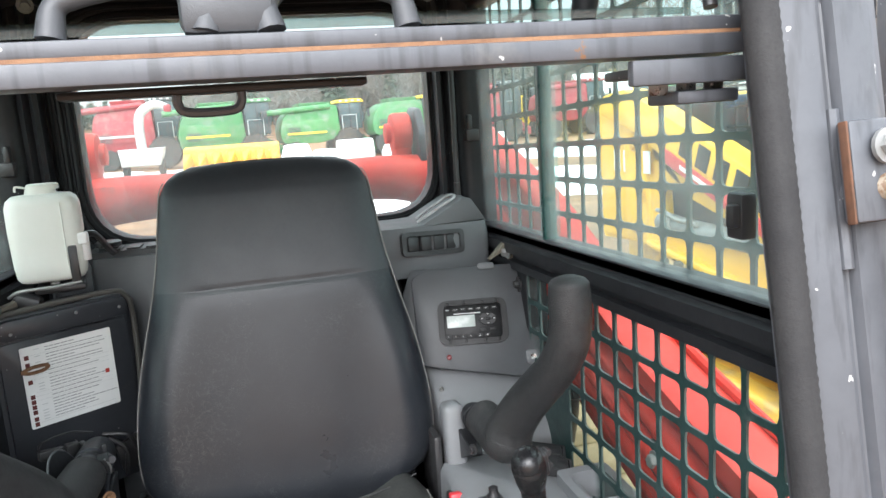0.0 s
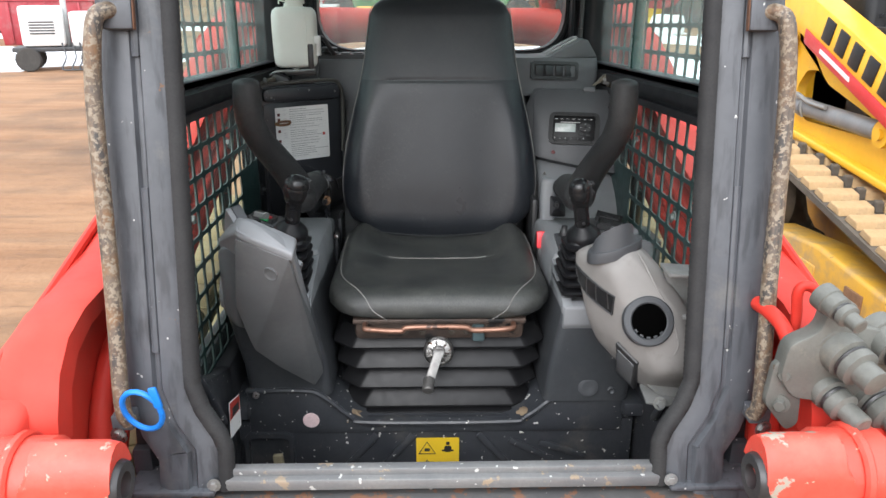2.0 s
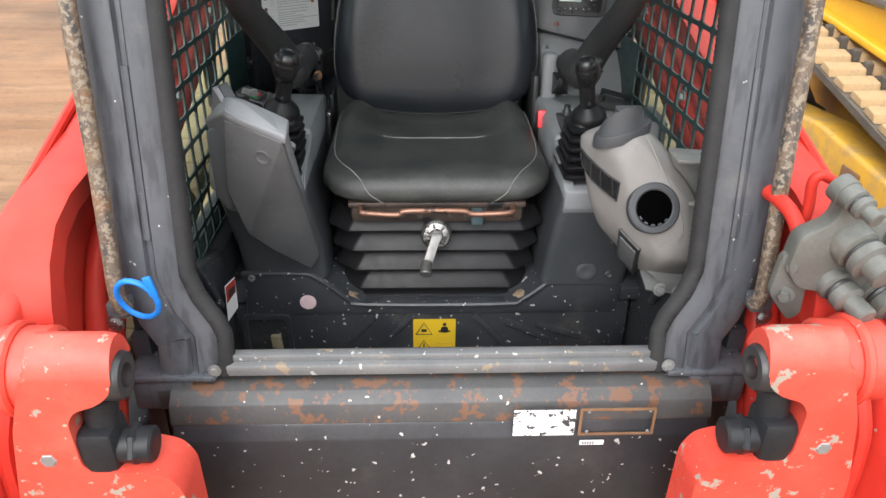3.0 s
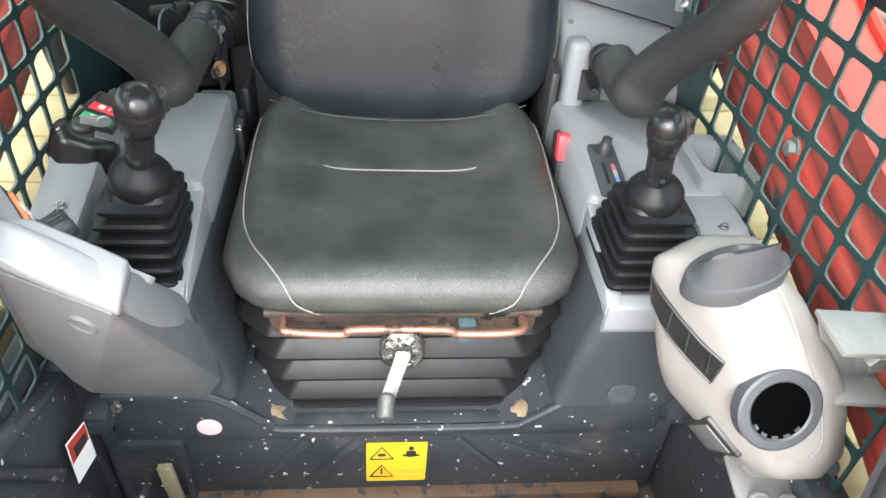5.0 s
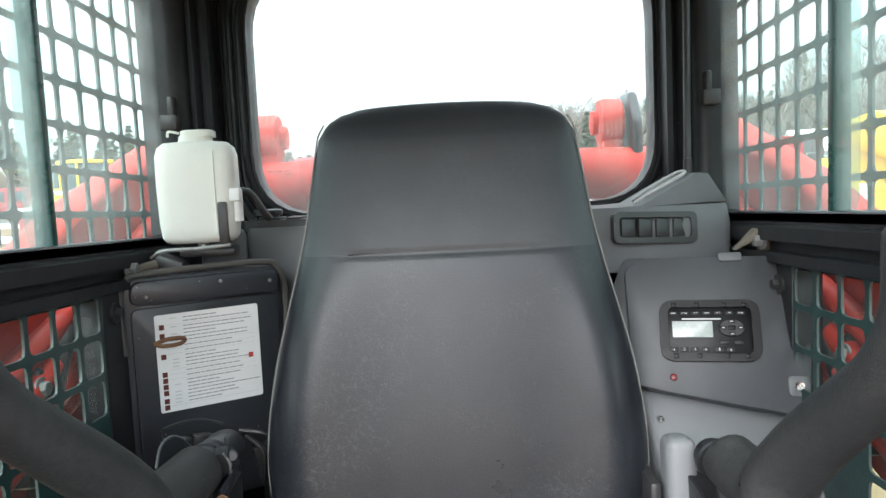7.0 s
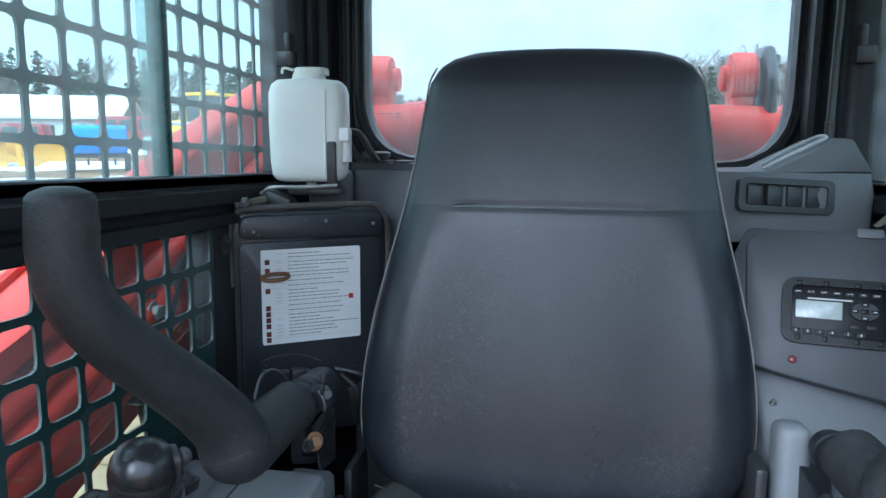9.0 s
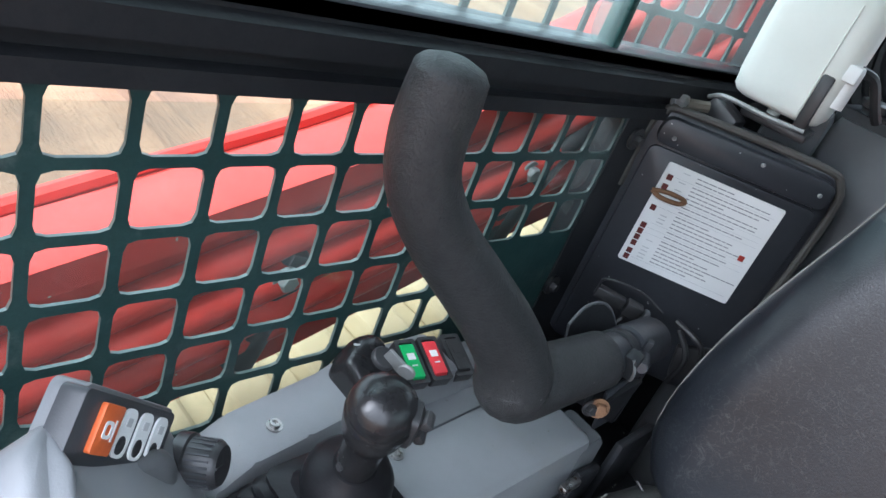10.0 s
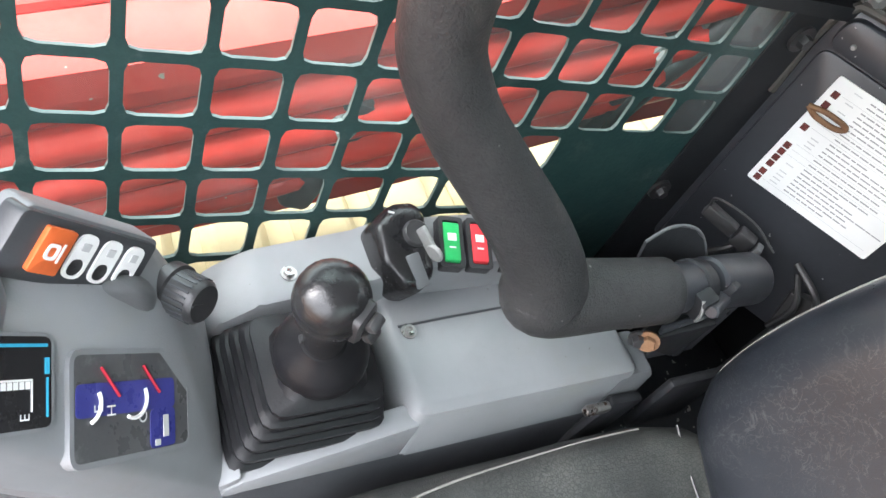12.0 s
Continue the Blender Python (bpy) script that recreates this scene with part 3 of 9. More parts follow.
for sx in (-1, 1):
    heap = bmesh.new()
    bmesh.ops.create_icosphere(heap, subdivisions=3, radius=1.0)
    for v in heap.verts:
        k = 1 + 0.18 * math.sin(9 * v.co.x + 3 * sx) * math.cos(7 * v.co.y)
        v.co = (CX + sx * 0.192 + 0.024 * k * v.co.x, 0.845 + 0.022 * k * v.co.y, 0.722 + 0.012 * v.co.z)
    part("dirt_heap", heap, DIRT, deck, "dry dirt in the corner of the deck")
part("emboss", join(*[box((CX + x, 0.824, 0.645), (0.016, 0.008, 0.11), 0.004, (0, a, 0)) for x, a in ((-0.17, 40), (-0.09, 40), (0.12, -40), (0.20, -62), (0.27, -70))]), FLOORM, deck)
# pocket with a pad at the left of the riser
pocket = thing("riser_pocket", (CX - 0.36, 0.80, 0.53), "black recessed steel pocket with a yellowed foam strip", "pocket")
part("rim", plate_with_hole(face_frame((CX - 0.365, 0.825, 0.615), (1, 0, 0), (0, 0, 1)), rrect(0.105, 0.165, 0.02), rrect(0.085, 0.145, 0.016), -0.01, 0.012), FLOORM, pocket)
part("strip", box((CX - 0.345, 0.812, 0.60), (0.022, 0.012, 0.095), 0.003, (0, -4, 0)), mk("old_foam", (0.22, 0.19, 0.12), 0.9, bump=0.5), pocket)

# side walls below the mesh
for s, nm in ((-1, "wall_left"), (1, "wall_right")):
    w = thing(nm, swap((CX + 0.48, 0.5, 0.5), s), "black steel lower side wall of the cab", "wall", kind="structure")
    part("panel", mirrored(span((CX + 0.462, 0.455, 0.50), (CX + 0.492, 1.72, 0.905), 0.004), s), BLACKP, w)
    part("inner_panel", mirrored(prism([(0.50, 0.54), (0.80, 0.54), (0.815, 0.86), (0.60, 0.93), (0.53, 0.93)], "x", CX + 0.43, CX + 0.462, 0.006), s), FLOORM, w)
    part("rear_panel", mirrored(span((CX + 0.450, 1.292, 0.90), (CX + 0.492, 1.72, 1.36), 0.004), s), CABBLACK, w)
    part("sloped_rail", mirrored(tube([(CX + 0.43, 0.56, 0.985), (CX + 0.425, 0.60, 0.95), (CX + 0.42, 0.66, 0.86), (CX + 0.42, 0.70, 0.80)], 0.008, 10), s), FLOORM, w)
    part("stud", mirrored(join(rod((CX + 0.462, 0.60, 0.86), (CX + 0.42, 0.60, 0.86), 0.009), rod((CX + 0.462, 0.58, 0.80), (CX + 0.42, 0.58, 0.80), 0.011)), s), DULLSTEEL, w)


def mesh_cells(x, t, y0, nz, z0, ny, cy, cz, bar, keep):
    """A punched sheet: rounded openings in rows; returns the sheet and its cut edges."""
    sheet, cut = bmesh.new(), bmesh.new()
    hole = rrect(cy - bar, cz - bar, 0.009, 2)
    ring = []
    hy, hz = (cy - bar) / 2, (cz - bar) / 2
    for i, p in enumerate(hole):
        k = i % 3
        sy, sz = (1 if p[0] > 0 else -1), (1 if p[1] > 0 else -1)
        if k == 1:
            ring.append((sy * cy / 2, sz * cz / 2))
        elif abs(abs(p[0]) - hy) < 1e-6:
            ring.append((sy * cy / 2, p[1]))
        else:
            ring.append((p[0], sz * cz / 2))
    n = len(hole)
    for j in range(nz):
        for i in range(ny):
            yc, zc = y0 + (i + 0.5) * cy, z0 + (j + 0.5) * cz
            if keep(yc, zc) == 0:
                continue
            for xx in (x, x + t):
                a = [sheet.verts.new((xx, yc + p[0], zc + p[1])) for p in ring]
                if keep(yc, zc) == 2:
                    sheet.faces.new(a)
                    continue
                b = [sheet.verts.new((xx, yc + p[0], zc + p[1])) for p in hole]
                for k in range(n):
                    sheet.faces.new((a[k], a[(k + 1) % n], b[(k + 1) % n], b[k]))
            if keep(yc, zc) == 1:
                a = [cut.verts.new((x, yc + p[0], zc + p[1])) for p in hole]
                b = [cut.verts.new((x + t, yc + p[0], zc + p[1])) for p in hole]
                for k in range(n):
                    cut.faces.new((a[k], a[(k + 1) % n], b[(k + 1) % n], b[k]))
    return sheet, cut


CY, CZ = 0.0560, 0.0545
RAKE = Matrix(((1, 0, 0, 0), (0, 1, 0, 0), (0, -0.034, 1, 0.0435), (0, 0, 0, 1)))  # the rails rise to the front
for s, nm in ((-1, "window_1"), (1, "window_2")):
    win = thing(nm, swap((CX + 0.47, 0.6, 0.9), s), "side window of the cab with sliding glass above a green-black punched steel guard", "window", kind="structure")

    def lower_keep(y, z):
        return 2 if z < 1.187 and y - 1.105 > 0.46 * (z - 1.073) else 1
    sheet, cut = mesh_cells(CX + 0.452, 0.0032, 0.563, 9, 0.862, 13, CY, CZ, 0.0084, lower_keep)
    g = part("lower_guard", mirrored(moved(sheet, RAKE), s), MESHG, win, "dark green punched steel window guard")
    part("cut_edge", mirrored(moved(cut, RAKE), s), MESHGLINT, g)
    sheet, cut = mesh_cells(CX + 0.494, 0.0032, 0.599, 8, 1.40, 17, 0.0594, 0.0590, 0.0088, lambda y, z: 1)
    g = part("upper_guard", mirrored(moved(sheet, RAKE), s), MESHG, win, "dark green punched steel window guard")
    part("cut_edge", mirrored(moved(cut, RAKE), s), MESHGLINT, g)
    # rails between the two openings
    rail = [(0.455, 1.350), (0.440, 1.352), (0.440, 1.366), (0.452, 1.368), (0.452, 1.380), (0.436, 1.382), (0.436, 1.400), (0.446, 1.404), (0.446, 1.418), (0.462, 1.420), (0.492, 1.420), (0.492, 1.345), (0.458, 1.345)]
    part("rail", mirrored(moved(prism([(CX + a, b) for a, b in rail], "y", 0.565, 1.60), RAKE), s), CABBLACK, win)
    part("window_sill", mirrored(moved(span((CX + 0.446, 0.57, 1.404), (CX + 0.475, 1.60, 1.421), 0.003), RAKE), s), BLACKP, win)
    part("head_rail", mirrored(span((CX + 0.45, 0.62, 1.855), (CX + 0.50, 1.62, 1.93), 0.006), s), CABBLACK, win)
    part("front_stile", mirrored(prism([(0.47, 0.90), (0.53, 0.90), (0.69, 1.86), (0.60, 1.86)], "x", CX + 0.462, CX + 0.49, 0.004), s), CABBLACK, win)
    m = face_frame(swap((CX + 0.468, 0, 0), s), (0, 1, 0), (0, 0, 1))
    part("rear_pane", moved(prism(rrect(0.43, 0.445, 0.035, 4, (1.385, 1.638)), "z", -0.003, 0.003), m), GLASSG, win, "greenish dusty rear glass pane").visible_shadow = False
    m1 = face_frame(swap((CX + 0.459, 0, 0), s), (0, 1, 0), (0, 0, 1))
    part("lower_pane", moved(prism(rrect(0.80, 0.468, 0.02, 3, (0.945, 1.12)), "z", -0.0015, 0.0015), m1), GLASSL, win, "dusty lower pane outside the guard").visible_shadow = False
    m2 = face_frame(swap((CX + 0.458, 0, 0), s), (0, 1, 0), (0, 0, 1))
    part("front_pane", moved(prism(rrect(0.62, 0.445, 0.012, 3, (0.90, 1.638)), "z", -0.003, 0.003), m2), GLASSG, win, "greenish dusty sliding glass pane").visible_shadow = False
    part("pane_edge", mirrored(span((CX + 0.452, 1.193, 1.42), (CX + 0.474, 1.205, 1.86), 0.002), s), mk("pane_seal_%s" % nm, (0.02, 0.06, 0.055), 0.3), win)
    part("latch", mirrored(join(span((CX + 0.438, 0.66, 1.50), (CX + 0.456, 0.685, 1.545), 0.004), span((CX + 0.43, 0.662, 1.512), (CX + 0.44, 0.675, 1.535), 0.003)), s), SATINB, win)
    part("catch", mirrored(join(span((CX + 0.43, 1.55, 1.585), (CX + 0.458, 1.58, 1.61), 0.003), span((CX + 0.435, 1.553, 1.60), (CX + 0.445, 1.575, 1.64), 0.003)), s), SATINB, win)
    for y, z in ((1.36, 1.378),):
        part("rail_bolt", mirrored(bolt_head((CX + 0.443, y, z), (-1, 0, 0), 0.0085, 0.012), s), DULLSTEEL, win)
    for y, z in ((1.322, 1.322), (1.30, 1.11)):
        part("guard_bolt", mirrored(join(bolt_head((CX + 0.449, y, z), (-1, 0, 0), 0.007, 0.01), lathe([(0.014, 0), (0.014, 0.004)], Matrix.Translation((CX + 0.449, y, z)) @ pose(0, 0, 0, 0, -90, 0), 14)), s), SATINB, win)
    # corner post between side and rear window, with its ribs
    post = [(0.385, 1.69), (0.385, 1.60), (0.392, 1.592), (0.40, 1.60), (0.408, 1.585), (0.418, 1.592), (0.424, 1.578), (0.436, 1.57), (0.448, 1.568), (0.495, 1.575), (0.495, 1.72), (0.40, 1.72)]
    part("corner_post", mirrored(prism([(CX + a, b) for a, b in post], "z", 1.34, 1.95), s), CABBLACK, win)

# rear window: framed opening with round corners
rear = thing("window_3", (CX, 1.66, 1.40), "large rear window of the cab with black rubber seal", "window", kind="structure")
RM = face_frame((0.015, 1.655, 1.65), (1, 0, 0), (0, 0, 1))
hole = round_poly([(-0.352, -0.215), (0.355, -0.215), (0.355, 0.215), (-0.352, 0.215)], 0.11, 7)
outer = round_poly([(-0.43, -0.29), (0.43, -0.29), (0.43, 0.29), (-0.43, 0.29)], 0.004, 7)
part("window_frame", plate_with_hole(RM, outer, hole, -0.04, 0.012), CABBLACK, rear)
for k, (dr, rr_) in enumerate(((0.012, 0.007), (0.028, 0.006), (0.045, 0.005))):
    ring = round_poly([(-0.352 - dr, -0.215 - dr), (0.355 + dr, -0.215 - dr), (0.355 + dr, 0.215 + dr), (-0.352 - dr, 0.215 + dr)], 0.12, 7)
    part("window_seal", tube([RM @ Vector((*p, 0.013)) for p in ring + ring[:1]], rr_, 8, 0), RUBBER, rear)
part("pane", slab(RM, rrect(0.72, 0.44, 0.1, 6), -0.02, -0.015), GLASS, rear).visible_shadow = False
part("lower_wall", span((CX - 0.47, 1.64, 0.70), (CX + 0.47, 1.70, 1.365), 0.004), CABBLACK, rear)
part("wiper_post", join(rod((CX + 0.405, 1.56, 1.50), (CX + 0.412, 1.575, 1.78), 0.006), rod((CX + 0.405, 1.56, 1.468), (CX + 0.405, 1.56, 1.50), 0.007)), SATINB, rear)
part("post_tip", rod((CX + 0.405, 1.56, 1.455), (CX + 0.405, 1.56, 1.475), 0.0055), WHITE, rear)

# ceiling; the brown dust tone paints in a soft reflection
part("ceiling", join(span((CX - 0.47, 0.66, 1.93), (CX + 0.47, 1.74, 1.975), 0.006), span((CX - 0.26, 0.80, 1.918), (CX + 0.26, 1.40, 1.934), 0.006)), mk(
    "roof_lining_reflection", (0.012, 0.011, 0.012), 0.5, 0, (0.02, 0.018, 0.018), 5, dust=(0.05, 0.03, 0.026), dust_scale=2.2, dust_at=0.5), None, "dark painted steel roof lining of the cab", kind="structure")
for s in (-1, 1):
    r = thing("roof_rail", swap((CX + 0.36, 1.1, 1.88), s), "black steel roof rail with bolted bracket", "roof rail", "roof rails")
    part("beam", mirrored(prism([(0.30, 1.93), (0.315, 1.893), (0.345, 1.885), (0.375, 1.90), (0.43, 1.875), (0.45, 1.86), (0.45, 1.93)], "y", 0.70, 1.62), s), CABBLACK, r)
    part("bracket", mirrored(join(span((CX + 0.265, 1.44, 1.88), (CX + 0.32, 1.47, 1.918), 0.004), span((CX + 0.315, 1.30, 1.885), (CX + 0.335, 1.46, 1.93), 0.004)), s), CABBLACK, r)
    for p in ((0.325, 1.352, 1.895), (0.289, 1.44, 1.902), (0.345, 1.46, 1.868), (0.40, 1.35, 1.885)):
        part("bolt", mirrored(bolt_head((CX + p[0], p[1], p[2]), (-0.2, -1, -0.4), 0.009, 0.01), s), DULLSTEEL, r)
    part("slot", mirrored(span((CX + 0.318, 0.98, 1.882), (CX + 0.336, 1.02, 1.89), 0.002), s), SATINB, r)
lamp = thing("speaker_grille", (CX - 0.37, 0.86, 1.87), "round dark speaker grille in the roof lining", "speaker")
part("grille", join(*[rod((CX - 0.42 + 0.008 * i, 0.80, 1.872), (CX - 0.42 + 0.008 * i, 0.92, 1.872), 0.0018, 6) for i in range(13)]), DARKP, lamp)
part("rim", plate_with_hole(pose(CX - 0.372, 0.86, 1.874), rrect(0.13, 0.14, 0.05), rrect(0.11, 0.12, 0.045), -0.006, 0.006), CABBLACK, lamp)

HC = DC - 0.006
# raised front door, slid up under the roof
rd = thing("raised_door", (CX, 0.60, 1.67), "glass front door of the cab, raised under the roof", "door")
part("bottom_bar", join(span((CX - 0.388, 0.588, 1.670), (CX + 0.388, 0.628, 1.686), 0.002), span((CX - 0.388, 0.592, 1.6885), (CX + 0.388, 0.626, 1.700), 0.002)), FRAME, rd, "grey steel bottom bar of the raised door")
part("bar_seam", span((CX - 0.386, 0.591, 1.6855), (CX + 0.386, 0.62, 1.689), 0.0), RUSTY, rd, "rusty seam along the bar")
gm = face_frame((CX, 0.60, 1.702), (1, 0, 0), (0, 0.989, 0.150))
part("pane", slab(gm, rrect(0.74, 0.88, 0.06, 5, (0, 0.45)), 0.0, 0.005), GLASSD, rd).visible_shadow = False
for s in (-1, 1):
    part("handle", mirror_door(tube([(HC + 0.028, 0.605, 1.702), (HC + 0.026, 0.61, 1.722), (HC + 0.045, 0.613, 1.737), (HC + 0.075, 0.613, 1.736), (HC + 0.108, 0.612, 1.729), (HC + 0.122, 0.611, 1.722), (HC + 0.126, 0.608, 1.702)], [0.011, 0.009, 0.0085, 0.0075, 0.0075, 0.008, 0.010], 10), s), DARKP, rd, "black plastic door handle loop")
    part("roller_bracket", mirrored(join(span((CX + 0.30, 0.60, 1.655), (CX + 0.392, 0.66, 1.663), 0.002), span((CX + 0.29, 0.59, 1.648), (CX + 0.395, 0.60, 1.668), 0.002), span((CX + 0.335, 0.60, 1.632), (CX + 0.392, 0.65, 1.643), 0.003)), s), FRAME, rd, "worn roller bracket with rust")
    for i in range(3):
        part("bolt", mirrored(bolt_head((CX + 0.332 + 0.026 * i, 0.625, 1.654), (0, 0, -1), 0.009, 0.012), s), STEEL, rd)
    part("lift_arm", mirrored(tube([(CX + 0.37, 0.70, 1.90), (CX + 0.375, 0.74, 1.86), (CX + 0.368, 0.80, 1.80), (CX + 0.36, 0.82, 1.74), (CX + 0.36, 0.82, 1.715)], [0.017, 0.017, 0.016, 0.014, 0.012], 10), s), CABBLACK, rd)
    part("gas_strut", mirrored(join(rod((CX + 0.40, 0.69, 1.88), (CX + 0.385, 0.64, 1.78), 0.010), rod((CX + 0.385, 0.64, 1.78), (CX + 0.38, 0.622, 1.71), 0.006)), s), SATINB, rd)
part("handle_hub", span((HC - 0.032, 0.598, 1.70), (HC + 0.032, 0.62, 1.735), 0.008), DARKP, rd)
part("lock", rod((HC, 0.61, 1.731), (HC, 0.61, 1.746), 0.016, 18, 0.003), STEEL, rd, "bright metal lock barrel")
part("latch_plate", span((CX - 0.13, 0.635, 1.664), (CX + 0.09, 0.66, 1.670), 0.002), CABBLACK, rd)
part("striker", tube([(CX - 0.05, 0.64, 1.664), (CX - 0.05, 0.64, 1.657), (CX - 0.043, 0.64, 1.651), (CX - 0.012, 0.64, 1.651), (CX - 0.005, 0.64, 1.657), (CX - 0.005, 0.64, 1.664)], 0.0035, 8), SATINB, rd)
part("hinge_knob", join(rod((CX - 0.25, 0.70, 1.72), (CX - 0.25, 0.70, 1.757), 0.014), rod((CX - 0.25, 0.70, 1.722), (CX - 0.25, 0.70, 1.74), 0.024)), CABBLACK, rd)
cable = thing("wiring_loop", (CX - 0.30, 0.70, 1.64), "black wiring loop hanging under the raised door", "cable")
part("wire", join(tube([(CX - 0.345, 0.64, 1.655), (CX - 0.33, 0.66, 1.632), (CX - 0.30, 0.67, 1.628), (CX - 0.285, 0.67, 1.65)], 0.0035, 8), tube([(CX - 0.25, 0.67, 1.655), (CX - 0.235, 0.68, 1.64), (CX - 0.225, 0.68, 1.655)], 0.0035, 8),
               box((CX - 0.265, 0.68, 1.645), (0.05, 0.03, 0.025), 0.006)), SATINB, cable)
wm = thing("wiper_motor", (CX - 0.34, 0.62, 1.64), "black wiper motor box under the door bar", "motor")
part("body", box((CX - 0.33, 0.61, 1.645), (0.085, 0.05, 0.02), 0.006), SATINB, wm)
part("arm", rod((CX - 0.37, 0.60, 1.645), (CX - 0.385, 0.59, 1.60), 0.005), SATINB, wm)

# ---- operator seat ----
BELLOWS = mk("bellows_rubber", (0.008, 0.008, 0.009), 0.42, 0, (0.014, 0.014, 0.015), 18, bump=0.12, bscale=400, dust=(0.025, 0.024, 0.022), dust_scale=12, dust_at=0.6, spec=0.3)
seat = thing("operator_seat", (CX, 1.0, 0.75), "black vinyl suspension seat with white piping, worn and cracked", "seat")


def interp(t, table):
    return float(np.interp(t, [a for a, _ in table], [b for _, b in table]))


BW = [(1.025, 0.150), (1.035, 0.190), (1.055, 0.222), (1.085, 0.240), (1.13, 0.2445), (1.19, 0.240), (1.25, 0.230), (1.31, 0.216), (1.37, 0.200), (1.43, 0.188), (1.50, 0.179), (1.545, 0.173), (1.568, 0.162), (1.58, 0.146), (1.586, 0.125)]


def back_front(z):
    return 1.205 + 0.155 * (z - 1.0) + 0.25 * max(0, z - 1.36) ** 1.5


def back_ring(z, seg=44):
    w, yf = interp(z, BW), back_front(z)
    top = max(0.0, (z - 1.54) / 0.046)
    low = max(0.0, (1.06 - z) / 0.035)
    th = 0.105 * (1 - 0.42 * top ** 3) * (1 - 0.4 * low)
    yc = yf + 0.0525 + 0.01 * top
    out = []
    for k in range(seg):
        a = 2 * math.pi * k / seg
        c, s_ = math.cos(a), math.sin(a)
        e = 2 / 4.2
        x = w * abs(c) ** e * (1 if c > 0 else -1)
        y = th / 2 * abs(s_) ** e * (1 if s_ > 0 else -1)
        if s_ < 0 and z < 1.40:
            bow = interp(z, [(1.02, 0.3), (1.1, 0.9), (1.20, 1.0), (1.28, 0.7), (1.36, 0.2), (1.4, 0.0)])
            q = abs(x) / w
            y -= bow * (0.014 * math.exp(-((q - 0.84) / 0.17) ** 2) + 0.008 * math.exp(-(q / 0.24) ** 2) - 0.003)
        if s_ < 0:
            y += 0.0018 * math.exp(-((z - 1.390) / 0.005) ** 2) * max(0.0, min(1.0, (0.155 - abs(x)) / 0.03))
        sag = 0.024 * (1 - (x / 0.245) ** 2) * min(1.0, max(0.0, (1.13 - z) / 0.10))
        out.append(Vector((CX + 0.008 + 0.006 * (z - 1.1) + x, yc + y, z - sag + 0.005 * (1 - (x / w) ** 2) * top - 0.005 * max(0, (z - 1.4) / 0.18))))
    return out


zs = sorted(set([1.025, 1.03, 1.035, 1.045, 1.055, 1.07, 1.085] + [1.10 + 0.02 * k for k in range(23)] + [1.383, 1.387, 1.390, 1.393, 1.397, 1.545, 1.556, 1.563, 1.570, 1.576, 1.580, 1.584, 1.587]))
back = part("backrest", loft([back_ring(z) for z in zs]), VINYL, seat, sharp=70)
# the headrest half is coloured paler to offset the shade under the roof
back.data.materials.append(VINYL_TOP_LIFTED)
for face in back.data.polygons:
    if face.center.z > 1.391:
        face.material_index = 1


def back_edge(z, sgn):
    w = interp(z, BW)
    return Vector((CX + 0.008 + 0.006 * (z - 1.1) + sgn * (w - 0.0008), back_front(z) + 0.030, z))


for sgn in (-1, 1):
    part("piping", tube([back_edge(z, sgn) for z in (1.045, 1.07, 1.10, 1.15, 1.20, 1.25, 1.30, 1.35, 1.40, 1.44, 1.48, 1.52, 1.545, 1.562)], 0.0012, 6, 4), PIPING, seat, "pale seat piping")
part("lower_piping", tube([(CX + x, 1.212 - 0.012 * (1 - (x / 0.24) ** 2), 1.038 - 0.022 * (1 - (x / 0.245) ** 2) + 0.012 * (abs(x) / 0.205) ** 4) for x in [-0.205 + 0.041 * k for k in range(11)]], 0.0013, 6, 3), SATINB, seat)
part("back_stitch", tube([(CX + x, back_front(1.39) + 0.0035, 1.390 + 0.004 * math.cos(x * 12)) for x in [-0.12 + 0.024 * k for k in range(11)]], 0.0008, 6, 2), VINYL, seat)


# cushion: rings across, from front to rear
CW = [(0.803, 0.160), (0.812, 0.188), (0.83, 0.210), (0.87, 0.229), (0.92, 0.231), (1.0, 0.229), (1.1, 0.227), (1.18, 0.223), (1.23, 0.212), (1.25, 0.19)]
CTOP = [(0.803, 0.988), (0.806, 0.999), (0.812, 1.008), (0.822, 1.016), (0.84, 1.022), (0.86, 1.021), (0.89, 1.017), (0.95, 1.007), (1.05, 0.999), (1.12, 1.000), (1.18, 1.000), (1.23, 1.006), (1.25, 1.006)]
CBOT = [(0.803, 0.970), (0.815, 0.963), (0.85, 0.959), (1.25, 0.952)]


RISE = [(0.80, 0.0), (0.88, 0.010), (0.98, 0.028), (1.1, 0.046), (1.18, 0.050), (1.25, 0.040)]


def cushion_ring(y, seg=44):
    w, zt, zb = interp(y, CW), interp(y, CTOP), interp(y, CBOT)
    zc, h = (zt + zb) / 2, (zt - zb) / 2
    out = []
    for k in range(seg):
        a = 2 * math.pi * k / seg
        c, s_ = math.cos(a), math.sin(a)
        e = 2 / 3.6
        x = w * abs(c) ** e * (1 if c > 0 else -1)
        z = h * abs(s_) ** e * (1 if s_ > 0 else -1)
        q = abs(x) / w
        if s_ > 0:
            rise = interp(y, RISE)
            z += rise * math.exp(-((q - 0.86) / 0.2) ** 2)
            z -= 0.003 * math.exp(-((y - 1.08) / 0.006) ** 2) * (1 if q < 0.58 else 0)
        out.append(Vector((CX + x, y, zc + z)))
    return out


